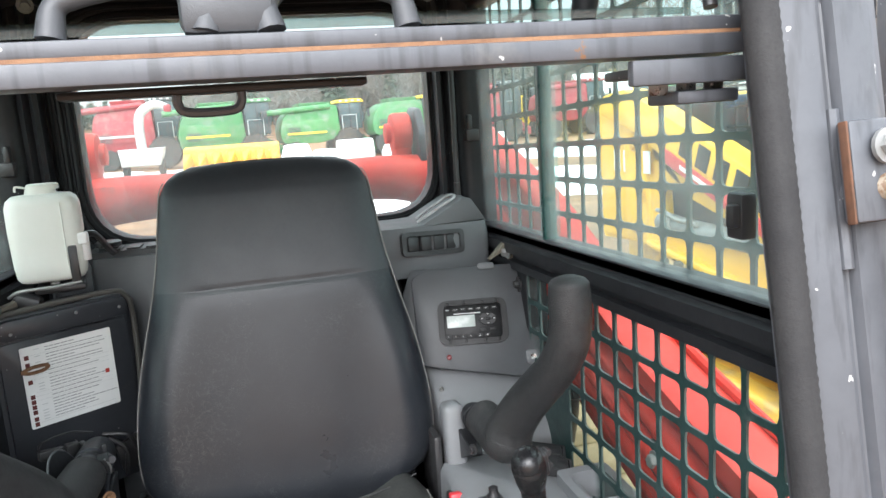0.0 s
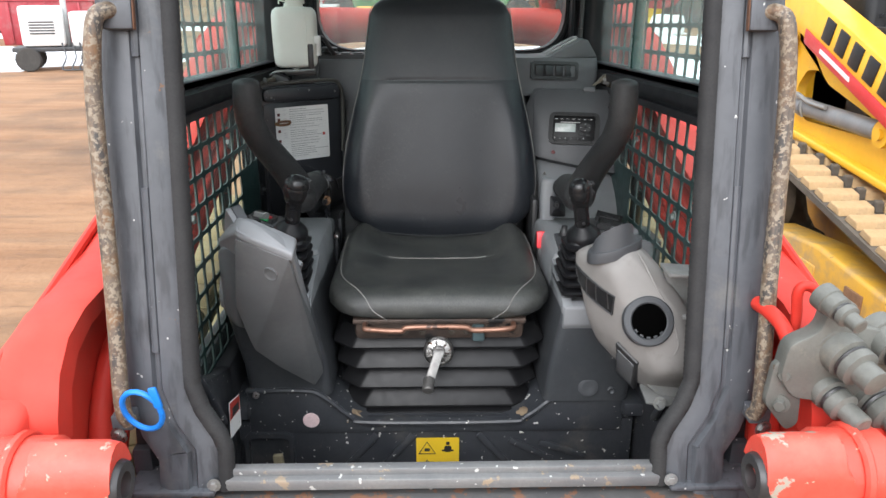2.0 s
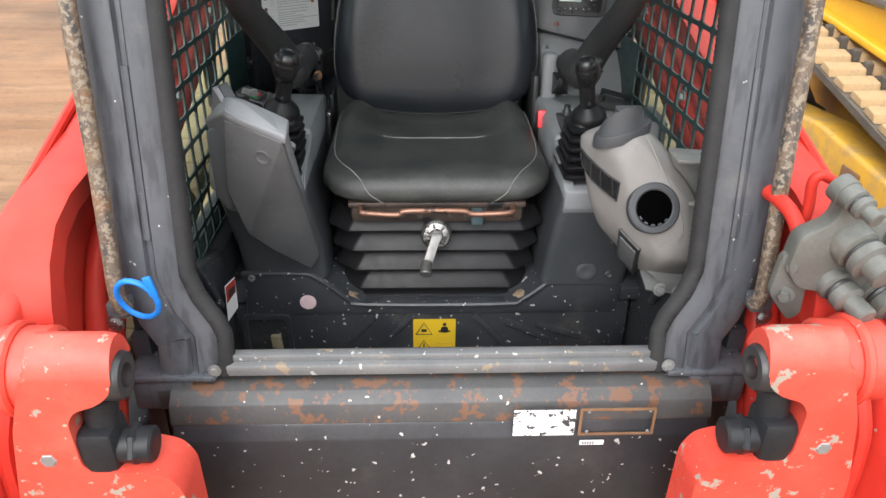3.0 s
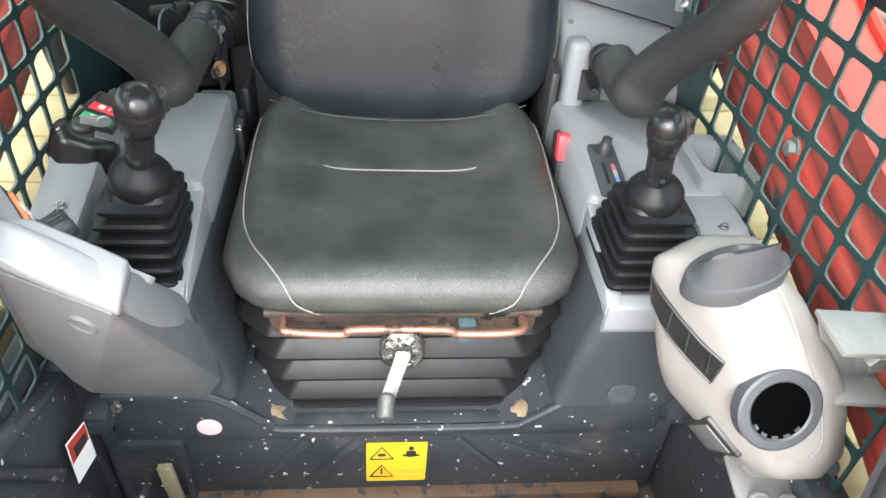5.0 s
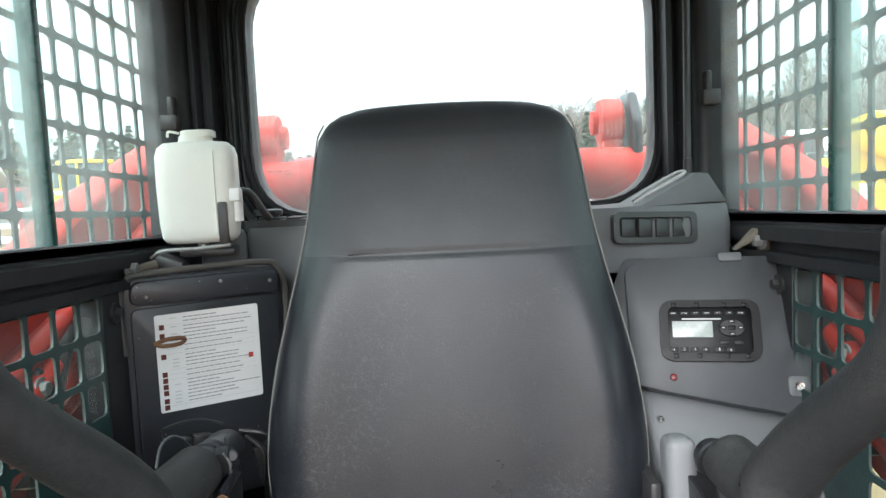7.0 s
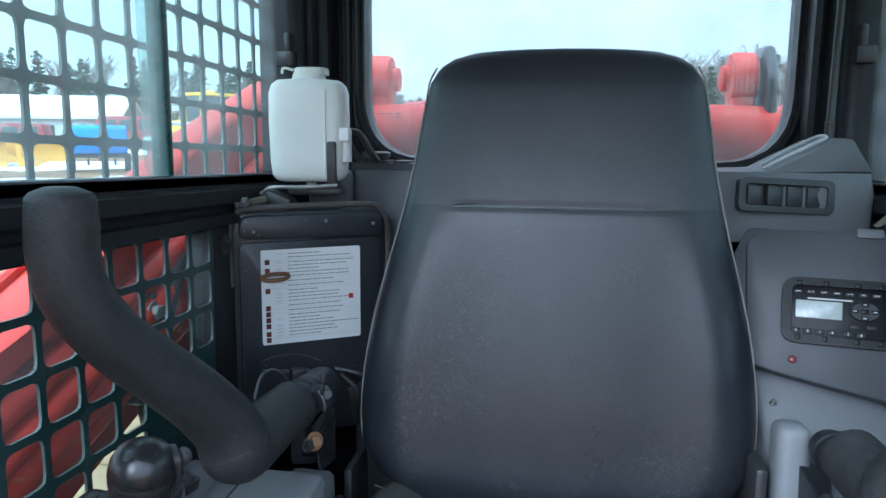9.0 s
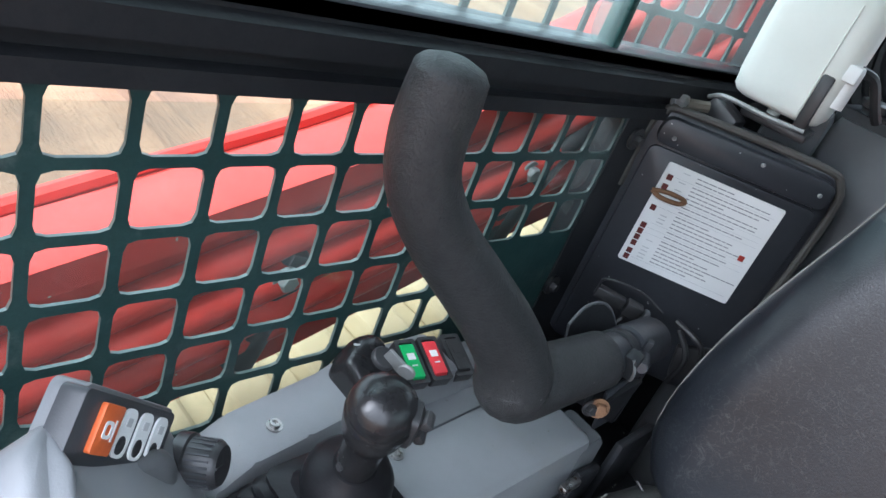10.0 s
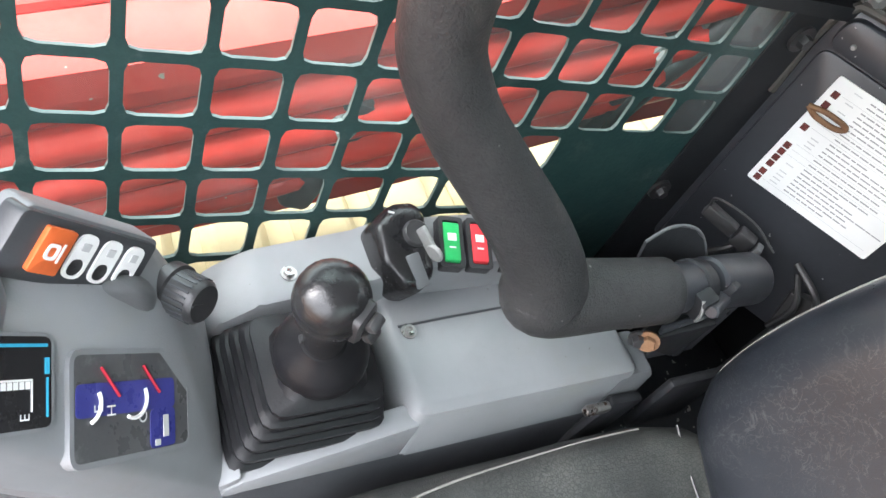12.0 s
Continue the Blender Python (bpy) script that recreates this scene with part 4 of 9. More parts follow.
ys = sorted([0.803, 0.806, 0.81, 0.815, 0.82, 0.83, 0.84, 0.855] + [0.87 + 0.02 * k for k in range(19)] + [1.075, 1.0785, 1.0815, 1.085, 1.235, 1.243, 1.25])
part("cushion", loft([cushion_ring(y) for y in ys]), VINYLW, seat, sharp=75)


def cushion_top(x, y):
    w, zt, zb = interp(y, CW), interp(y, CTOP), interp(y, CBOT)
    q = min(0.999, abs(x) / w)
    z = (zt + zb) / 2 + (zt - zb) / 2 * (1 - q ** 3.6) ** (1 / 3.6)
    return z + interp(y, RISE) * math.exp(-((q - 0.86) / 0.2) ** 2)


part("cushion_stitch", tube([(CX + x, 1.080 + 0.012 * (abs(x) / 0.125) ** 4, cushion_top(x, 1.08) - 0.001) for x in [-0.125 + 0.01923 * k for k in range(14)]], 0.0013, 6, 2), PIPING, seat, "pale stitched seam")
for sgn in (-1, 1):
    pts = [(CX + sgn * x, y, cushion_top(x, y) + 0.0005) for x, y in ((0.215, 1.175), (0.217, 1.12), (0.217, 1.04), (0.214, 0.97), (0.206, 0.915), (0.190, 0.872), (0.168, 0.838), (0.149, 0.815))]
    pts += [(CX + sgn * 0.135, 0.8005, 0.990), (CX + sgn * 0.118, 0.8020, 0.975), (CX + sgn * 0.106, 0.808, 0.964)]
    part("piping", tube(pts, 0.0012, 6, 4), PIPING, seat, "pale seat piping")
# steel pan, slide handle, bellows
PANBOLT = mk("grimy_bolt", (0.06, 0.055, 0.05), 0.5, 0.6, (0.12, 0.10, 0.08), 60, bump=0.2)
part("pan", join(span((CX - 0.174, 0.822, 0.912), (CX + 0.174, 1.22, 0.962), 0.012), span((CX - 0.177, 0.814, 0.950), (CX + 0.177, 0.84, 0.963), 0.004)), mk(
    "rusty_pan", (0.05, 0.04, 0.035), 0.5, 0.4, (0.13, 0.09, 0.07), 14, bump=0.3, chip=(0.02, 0.02, 0.02), chip_scale=18, chip_at=0.55), seat, "rust-brown steel seat pan")
part("slide_handle", tube([(CX - 0.150, 0.82, 0.953), (CX - 0.150, 0.796, 0.953), (CX - 0.142, 0.790, 0.952), (CX - 0.080, 0.788, 0.949), (CX - 0.060, 0.788, 0.957), (CX + 0.045, 0.786, 0.958), (CX + 0.068, 0.786, 0.951), (CX + 0.140, 0.786, 0.954), (CX + 0.150, 0.81, 0.954)], 0.0058, 10), COPPER, seat, "bare coppery slide handle bar")
for x in (-0.13, -0.07, -0.035, 0.025, 0.055):
    part("pan_bolt", bolt_head((CX + x, 0.820, 0.932), (0, -1, 0), 0.005, 0.004), PANBOLT, seat)
part("clip", span((CX + 0.066, 0.800, 0.917), (CX + 0.092, 0.824, 0.950), 0.006), mk("teal_clip", (0.045, 0.07, 0.075), 0.5), seat, "dark teal plastic clip")
bell = []
for k in range(4):
    z0, z1 = 0.917 - 0.050 * k, 0.917 - 0.050 * (k + 1)
    w = 0.228 - 0.006 * k
    for z, g in ((z0, -0.022), (z0 - 0.004, -0.018), (z0 - 0.026, -0.004), (z0 - 0.034, 0.0), (z0 - 0.039, -0.001), (z0 - 0.044, -0.010), (z1 + 0.002, -0.021)):
        pts = round_poly([(-w - g + 0.045, -w - g), (w + g - 0.045, -w - g), (w + g, -w - g + 0.045), (w + g, w + g - 0.045), (w + g - 0.045, w + g), (-w - g + 0.045, w + g), (-w - g, w + g - 0.045), (-w - g, -w - g + 0.045)], 0.006, 2)
        bell.append([Vector((p[0] + CX, p[1] * 0.92 + 1.058, z)) for p in pts])
part("suspension_bellows", loft(bell), BELLOWS, seat, "black rubber suspension bellows", sharp=32)
part("bellows_base", span((CX - 0.19, 0.858, 0.706), (CX + 0.19, 1.2, 0.722), 0.006), BELLOWS, seat)
GRIPSTEEL = mk("handled_steel", (0.13, 0.125, 0.12), 0.42, 0.7, (0.22, 0.215, 0.205), 60, bump=0.4, bscale=160, dust=(0.06, 0.056, 0.05), dust_scale=60, dust_at=0.56)
part("weight_dial", join(lathe([(0.028, -0.012), (0.031, -0.008), (0.031, 0.004), (0.027, 0.008), (0.025, 0.004), (0.014, 0.006), (0.012, 0.012), (0.004, 0.012)], face_frame((CX - 0.002, 0.818, 0.889), (1, 0, 0), (0, 0.2, 1)), 26), *[box((CX - 0.002 + 0.019 * math.cos(a), 0.812 + 0.0036 * math.sin(a), 0.889 + 0.018 * math.sin(a)), (0.004, 0.006, 0.012), 0.001, (0, -math.degrees(a) - 90, 0)) for a in [2 * math.pi * k / 7 for k in range(7)]], rod((CX - 0.002, 0.86, 0.889), (CX - 0.002, 0.826, 0.889), 0.012)), STEEL, seat, "worn metal weight dial")
part("crank", hull([(CX + x + dx, y + dy, z + dy * 0.9) for x, y, z, w in ((-0.001, 0.803, 0.897, 0.010), (-0.023, 0.768, 0.843, 0.0095)) for dx in (-w, w) for dy in (-0.003, 0.003)], 0.002), GRIPSTEEL, seat, "bare metal crank arm")
part("crank_knob", rod((CX - 0.022, 0.772, 0.850), (CX - 0.025, 0.744, 0.838), 0.0115, 16, 0.002), GRIPSTEEL, seat, "metal crank knob")
belt = thing("seat_belt_buckle", (CX + 0.245, 1.11, 0.95), "black seat belt buckle with a red button", "buckle")
part("body", box((CX + 0.246, 1.10, 1.01), (0.022, 0.045, 0.085), 0.006, (-12, 0, 0)), SATINB, belt)
part("button", box((CX + 0.243, 1.085, 1.042), (0.02, 0.018, 0.04), 0.003, (-12, 0, 0)), REDKEY, belt)
anchor = thing("belt_anchor", (CX - 0.245, 1.13, 0.95), "black seat belt anchor strap at the seat side", "belt anchor")
part("strap", box((CX - 0.245, 1.165, 0.985), (0.012, 0.045, 0.11), 0.005, (-8, 0, 0)), CABBLACK, anchor)
part("tongue", box((CX - 0.240, 1.130, 1.040), (0.010, 0.030, 0.010), 0.003), STEEL, anchor)
recl = thing("recliner", (CX + 0.25, 1.22, 1.0), "black steel recliner beside the seat back", "recliner")
part("plate", join(span((CX + 0.236, 1.19, 0.98), (CX + 0.25, 1.30, 1.11), 0.005)), SATINB, recl)
part("plate", join(span((CX - 0.25, 1.22, 0.96), (CX - 0.238, 1.30, 1.055), 0.005)), CABBLACK, recl)

# ---- consoles, joysticks, grab bars ----
def ring_block(levels, bevel=0.0):
    """A block from rounded plan rectangles (x0, x1, y0, y1, z, radius), from foot to top."""
    return loft([[Vector((*p, z)) for p in rrect(x1 - x0, y1 - y0, r, 4, ((x0 + x1) / 2, (y0 + y1) / 2))] for x0, x1, y0, y1, z, r in levels])


def screw(at, parent, r=0.0048, direction=(0, 0, 1)):
    d = Vector(direction).normalized()
    m = Matrix.Translation(at) @ d.to_track_quat("Z", "Y").to_matrix().to_4x4()
    part("screw", join(lathe([(r * 1.5, 0), (r * 1.5, 0.0015)], m, 16), lathe([(r, 0.0015), (r * 0.95, 0.005), (r * 0.5, 0.005), (r * 0.45, 0.003)], m, 16)), STEEL, parent)


# left console
lc = thing("left_console", (-0.33, 0.98, 0.78), "grey plastic armrest console with a dark lower body", "console")
part("lower_body", ring_block([(-0.405, -0.232, 0.825, 1.17, 0.782, 0.02), (-0.41, -0.236, 0.812, 1.175, 0.86, 0.02), (-0.42, -0.250, 0.79, 1.175, 0.95, 0.018), (-0.43, -0.258, 0.785, 1.178, 1.005, 0.015)]), LOWERP, lc, "dark grey plastic lower body")
cover = part("cover", join(ring_block([(-0.432, -0.257, 0.932, 1.178, 0.985, 0.012), (-0.432, -0.259, 0.932, 1.178, 1.058, 0.012), (-0.43, -0.263, 0.936, 1.174, 1.069, 0.012), (-0.425, -0.270, 0.942, 1.168, 1.073, 0.012)]),
                          prism([(0.786, 1.0), (0.786, 1.012), (0.80, 1.022), (0.94, 1.062), (0.94, 1.0)], "x", -0.281, -0.258, 0.004),
                          prism([(0.7835, 0.998), (0.7835, 1.019), (0.80, 1.029), (0.80, 0.998)], "x", -0.4285, -0.2605, 0.003),
                          span((-0.425, 0.79, 0.99), (-0.265, 0.935, 1.012), 0.002)), GREYP, lc)
part("outer_ridge", prism([(0.786, 1.0), (0.786, 1.035), (0.80, 1.06), (0.83, 1.082), (0.88, 1.092), (0.92, 1.10), (0.945, 1.112), (1.055, 1.112), (1.075, 1.08), (1.178, 1.076), (1.178, 1.0)], "x", -0.437, -0.376, 0.008), GREYP, lc)
part("rear_strip", ring_block([(-0.31, -0.256, 1.15, 1.20, 1.0, 0.008), (-0.31, -0.258, 1.15, 1.20, 1.058, 0.008), (-0.308, -0.262, 1.155, 1.196, 1.064, 0.006)]), CHARP, lc)
part("seam", tube([(-0.345, 0.945, 1.0735), (-0.35, 1.06, 1.0738), (-0.352, 1.165, 1.0735)], 0.0012, 6, 2), DARKP, lc)
screw((-0.401, 0.859, 1.088), lc)
screw((-0.339, 0.953, 1.073), lc)
screw((-0.385, 0.80, 0.80), lc, 0.005, (0, -1, 0.3))
part("clip", box((-0.262, 0.93, 0.985), (0.004, 0.02, 0.006), 0.001), SATINB, lc)

ks = thing("key_switch", (-0.405, 0.945, 1.11), "black key switch with the key in it", "switch")
KS = face_frame((-0.393, 0.950, 1.121), (0.92, 0.0, -0.38), (0.0, 1.0, 0.0))
key_plan = round_poly([(-0.026, -0.026), (-0.046, -0.004), (-0.046, 0.019), (-0.036, 0.026), (0.030, 0.026), (0.046, 0.008), (0.043, -0.008), (0.014, -0.026)], 0.007, 4)
part("housing", moved(loft([[Vector((p[0] * k * 0.88, p[1] * k * 0.95, h)) for p in key_plan] for k, h in ((0.99, -0.034), (1.0, -0.006), (0.985, 0.001), (0.90, 0.007), (0.78, 0.010), (0.5, 0.0105))]), KS), KNOB, ks, sharp=50)
barrel = part("key_barrel", moved(lathe([(0.0125, 0.006), (0.0120, 0.013), (0.0105, 0.015), (0.003, 0.015)], Matrix.Translation((-0.010, 0.010, 0))), KS), SATINB, ks)
part("key", moved(join(box((-0.002, 0.014, 0.020), (0.022, 0.0045, 0.014), 0.0015, (0, 0, 20)), rod((0.010, 0.020, 0.022), (0.012, 0.0165, 0.022), 0.0085, 16, 0.001)), KS), DULLSTEEL, ks, "worn metal key")
part("scoop", moved(box((0.022, 0.006, 0.0095), (0.030, 0.013, 0.003), 0.0014, (0, 6, 14)), KS), CHARP, ks)
for i in range(3):
    part("mark", moved(box((-0.030 + 0.009 * i, -0.009 + 0.0015 * (i - 1) ** 2, 0.0092), (0.0075, 0.0015, 0.0012), 0, (0, 0, 70)), KS), PALEINK, ks)


def rocker(at, face, label, rot, size=(0.024, 0.044)):
    r = thing("rocker_switch", at, label, "switch", "rocker switches")
    m = Matrix.Translation(at) @ pose(0, 0, 0, *rot)
    part("bezel", moved(plate_with_hole(Matrix(), rrect(size[0] + 0.006, size[1] + 0.006, 0.003), rrect(size[0] - 0.002, size[1] - 0.002, 0.002), -0.008, 0.004), m), SATINB, r)
    part("face", moved(loft([[Vector((*p, h)) for p in rrect(size[0] * k, size[1] * k, 0.002)] for k, h in ((0.9, -0.006), (0.9, 0.002), (0.84, 0.005))]), m), face, r)
    part("symbol", moved(join(box((0, 0.004, 0.0055), (0.008, 0.007, 0.0008), 0), box((0, -0.006, 0.0055), (0.006, 0.0015, 0.0008), 0)), m), SATINB if face is SATINB else WHITE, r)
    part("lower_half", moved(box((0, -size[1] * 0.27, 0.0035), (size[0] * 0.86, size[1] * 0.3, 0.004), 0.001), m), SATINB if face is SATINB else face, r)


rocker((-0.396, 0.999, 1.119), GREEN, "green rocker switch with a pale symbol", (15, 0, 78), (0.0175, 0.043))
rocker((-0.393, 1.0275, 1.117), REDKEY, "red parking brake rocker switch", (15, 0, 78), (0.0175, 0.043))
rocker((-0.395, 1.066, 1.108), SATINB, "black rocker switch with pale marks", (15, 0, 78), (0.0175, 0.043))


def joystick(base, top, collar, lean, size, label):
    """A pilot control: pleated rubber boot, collar, stem and a rounded knob with thumb buttons."""
    j = thing("joystick", (*base, 1.01), label, "joystick", "control joysticks")
    bx, by = base
    rings = []
    n = 5
    for k in range(n + 1):
        f = k / n
        cx, cy = bx + (collar[0] - bx) * f * 0.85, by + (collar[1] - by) * f * 0.85
        w, d = 0.110 - 0.040 * f, 0.120 - 0.046 * f
        z = 1.018 + 0.090 * f
        for dz, g in ((0.0, -0.0065), (0.0015, 0.002), (0.004, 0.0058), (0.0085, 0.0062), (0.0115, 0.003), (0.0125, -0.003), (0.0150, -0.0065)):
            if k == n and dz > 0.009:
                continue
            rings.append([Vector((cx + p[0], cy + p[1], z + dz)) for p in rrect(w + 2 * g, d + 2 * g, 0.013, 3)])
    cx, cy = collar[0], collar[1]
    for w, z in ((0.066, 1.121), (0.056, 1.130), (0.046, 1.138)):
        rings.append([Vector((cx + p[0], cy + p[1], z)) for p in rrect(w, w, w * 0.3, 3)])
    part("boot", loft(rings), RUBBER, j, "pleated black rubber boot", sharp=30)
    cpt, tpt = Vector(collar), Vector(top)
    d = (tpt - cpt).normalized()
    m = Matrix.Translation(cpt) @ d.to_track_quat("Z", "Y").to_matrix().to_4x4()
    part("boot_cap", lathe([(0.024, -0.012), (0.032, -0.004), (0.0345, 0.006), (0.0335, 0.016), (0.029, 0.023), (0.021, 0.030), (0.016, 0.037)], m, 24), RUBBER, j)
    L = (tpt - cpt).length
    part("stem", lathe([(0.017, 0.008), (0.0155, 0.014), (0.0145, 0.03), (0.0150, L - 0.035), (0.016, L - 0.015)], m, 22), KNOB, j)
    kn = part("knob", lathe([(size * a, L + b) for a, b in ((0.62, -0.036), (0.80, -0.030), (0.93, -0.018), (1.0, -0.004), (1.0, 0.000), (0.975, 0.0008), (0.975, 0.002), (0.99, 0.0028), (0.93, 0.010), (0.78, 0.0165), (0.47, 0.021), (0.15, 0.0225))], m, 26), KNOB, j, "glossy rounded black knob", sharp=50)
    side = (Vector(lean) - d * d.dot(Vector(lean))).normalized()
    fm = face_frame(tpt + side * size * 0.86 - d * 0.004, d.cross(side), d)
    part("thumb_panel", moved(loft([[Vector((*p, h)) for p in rrect(0.020 * k, 0.034 * k, 0.006)] for k, h in ((1.1, -0.01), (1.0, 0.003), (0.8, 0.005))]), fm), SATINB, kn)
    part("button", moved(box((0, 0.010, 0.008), (0.012, 0.009, 0.008), 0.0025, (35, 0, 0)), fm), SATINB, kn)
    part("button", moved(box((0, -0.008, 0.008), (0.012, 0.010, 0.008), 0.0025, (-35, 0, 0)), fm), SATINB, kn)
    part("stem_screw", lathe([(0.003, 0), (0.003, 0.002)], face_frame(cpt + d * 0.045 + Vector((0, -0.0150, 0)), (1, 0, 0), (0, 0, 1)), 10), SATINB, j)
    return j


joystick((-0.327, 0.857), (-0.279, 0.825, 1.238), (-0.302, 0.85, 1.128), (0.75, 0.66, 0), 0.0235, "black joystick with pleated boot on the console beside the pod")
joystick((0.297, 0.852), (0.262, 0.812, 1.232), (0.283, 0.838, 1.122), (1, 0.25, 0), 0.0205, "black joystick with pleated boot beside the cream duct")


def grab_bar(s, label):
    cx = -0.01
    out = 0.0 if s < 0 else 0.022

    def q(x, y, z):
        k = min(1.0, max(0.0, (1.36 - z) / 0.16))
        return (cx + s * (x + out * k), y, z)
    g = thing("grab_bar", q(0.285, 1.20, 1.07), label, "grab bar", "curved grab bars")
    path = [(0.362, 0.884, 1.424), (0.3625, 0.884, 1.402), (0.363, 0.8845, 1.378), (0.360, 0.892, 1.345), (0.348, 0.917, 1.305), (0.332, 0.955, 1.266), (0.317, 0.992, 1.228), (0.305, 1.018, 1.195), (0.300, 1.028, 1.175), (0.2975, 1.032, 1.163), (0.295, 1.048, 1.158), (0.290, 1.085 if s > 0 else 1.100, 1.160), (0.286, 1.118 if s > 0 else 1.158, 1.164 if s > 0 else 1.160)]
    part("foam_sleeve", tube([q(*p) for p in path], [0.0255, 0.0270, 0.0270, 0.0268, 0.0268, 0.0285, 0.0305, 0.0325, 0.0350, 0.0362, 0.0335, 0.0308, 0.030], 22, 6, True), FOAM, g, "black foam sleeve, scuffed brown", sharp=70)
    e = 1.115 if s > 0 else 1.155
    z = 1.150 if s > 0 else 1.160
    if s > 0:
        part("neck", rod(q(0.286, e - 0.01, z), q(0.285, e + 0.04, z), 0.018, 18, 0.002), SATINB, g)
        part("pivot", rod(q(0.285, e + 0.035, z), q(0.284, e + 0.06, z), 0.020, 20, 0.003), CABBLACK, g)
        part("collar", rod(q(0.285, e + 0.035, z), q(0.285, e + 0.047, z), 0.0235, 20, 0.002), CABBLACK, g)
    part("bracket", hull([q(0.260, e - 0.015, 1.115), q(0.260, e + 0.065, 1.07), q(0.260, e + 0.085, 1.125), q(0.265, e - 0.015, 1.115), q(0.265, e + 0.065, 1.07), q(0.265, e + 0.085, 1.125), q(0.30, e + 0.065, 1.07), q(0.30, e + 0.085, 1.11)], 0.003), CABBLACK, g)
    if s < 0:
        part("neck", rod((-0.297, 1.145, 1.158), (-0.303, 1.215, 1.148), 0.0235, 22, 0.002), BLACKP, g)
        tube_end = part("pivot", lathe([(0.0235, -0.055), (0.0265, -0.052), (0.0275, 0.030), (0.0262, 0.0345), (0.022, 0.036), (0.020, 0.033), (0.005, 0.032)], face_frame((-0.310, 1.285, 1.134), (0.99, 0.08, 0.0), (0.0, 0.18, 0.98)) @ Matrix.Rotation(math.pi, 4, "X"), 28), BLACKP, g, "dull black pivot tube")
        part("cap_bolt", bolt_head((-0.313, 1.322, 1.128), (-0.05, 1, -0.18), 0.007, 0.005), DULLSTEEL, tube_end)
        part("collar", rod((-0.3015, 1.200, 1.150), (-0.3030, 1.217, 1.147), 0.0262, 22, 0.002), CABBLACK, g)
        # bent guide with a pale worn edge, standing beside the sleeve's end
        edge = [(-0.352, 1.176, 1.158), (-0.352, 1.188, 1.175), (-0.350, 1.200, 1.182), (-0.346, 1.216, 1.182), (-0.340, 1.232, 1.172), (-0.331, 1.252, 1.145)]
        guide = part("guide_plate", loft([[Vector((x + dx, y, zz)), Vector((x + dx + 0.010, y, 1.118))] + [Vector((x + dx + 0.0135, y, 1.118)), Vector((x + dx + 0.0035, y, zz))] for x, y, zz in edge for dx in (0.0,)]), CABBLACK, g, "bent black guide plate with a worn edge")
        part("worn_edge", tube([(x + 0.0018, y, zz + 0.0006) for x, y, zz in edge], 0.0018, 8, 3), CHARP, guide)
        part("pin", rod((-0.266, 1.196, 1.162), (-0.282, 1.232, 1.155), 0.0068, 14, 0.0015), BLACKP, g)
        part("clip_block", join(box((-0.278, 1.196, 1.158), (0.016, 0.020, 0.028), 0.003, (10, 0, 12)), box((-0.283, 1.232, 1.164), (0.008, 0.010, 0.022), 0.002, (0, 0, 20))), CABBLACK, g)
        part("clip_wire", tube([(-0.274, 1.186, 1.170), (-0.268, 1.190, 1.156), (-0.270, 1.196, 1.142), (-0.272, 1.208, 1.140)], 0.0018, 6, 3), DULLSTEEL, g)
        part("bracket_plate", hull([(-0.272, 1.165, 1.132), (-0.284, 1.282, 1.128), (-0.286, 1.290, 1.036), (-0.276, 1.20, 1.060), (-0.276, 1.165, 1.132), (-0.288, 1.282, 1.128), (-0.290, 1.290, 1.036), (-0.280, 1.20, 1.060)], 0.0012), BLACKP, g, "black triangular bracket plate")
        part("bracket_bolt", bolt_head((-0.268, 1.150, 1.122), (0.7, -0.6, 0.2), 0.0075, 0.007), RUSTY, g)
    part("pin_bolt", bolt_head(q(0.264, e - 0.012, 1.120), (-s, -0.5, 0.2), 0.006, 0.008), SATINB, g)


grab_bar(-1, "curved black foam grab bar pivoted beside the document box")
grab_bar(1, "curved black foam grab bar pivoted beside the radio panel")

# left instrument pod: a hull with a main face turned to the operator and a key panel above it
ip = thing("instrument_pod", (-0.325, 0.68, 0.91), "grey plastic instrument pod with gauges and keys", "instrument pod")
FA, FB, FC, FD = Vector((-0.336, 0.652, 1.222)), Vector((-0.256, 0.645, 1.180)), Vector((-0.262, 0.792, 1.010)), Vector((-0.345, 0.790, 1.060))


part("front_shell", hull([(-0.350, 0.622, 1.199), (-0.2575, 0.601, 1.168), (-0.262, 0.645, 1.160), (-0.345, 0.660, 1.19), (-0.352, 0.695, 0.957), (-0.372, 0.668, 1.06), (-0.358, 0.683, 0.990), (-0.318, 0.738, 0.898), (-0.262, 0.796, 0.824), (-0.243, 0.800, 0.853), (-0.252, 0.797, 0.915), (-0.269, 0.757, 0.957),
                          (-0.36, 0.76, 1.0), (-0.305, 0.82, 0.865), (-0.250, 0.83, 0.835), (-0.252, 0.825, 0.92)], 0.009), PODGREY, ip, "scuffed dark grey pod shell", sharp=50)
part("side_housing", hull([(-0.404, 0.690, 1.162), (-0.35, 0.668, 1.178), (-0.404, 0.70, 1.03), (-0.375, 0.69, 1.0), (-0.40, 0.76, 1.10), (-0.40, 0.765, 0.985), (-0.35, 0.77, 0.97), (-0.35, 0.74, 1.165)], 0.010), PODGREY, ip, sharp=50)
for a, b in (((-0.276, 0.757, 0.940), (-0.291, 0.764, 0.892)), ((-0.250, 0.793, 0.876), (-0.263, 0.796, 0.836))):
    part("slot", tube([a, b], 0.0024, 8, 0, True), GREYP, ip, "pale worn slot")
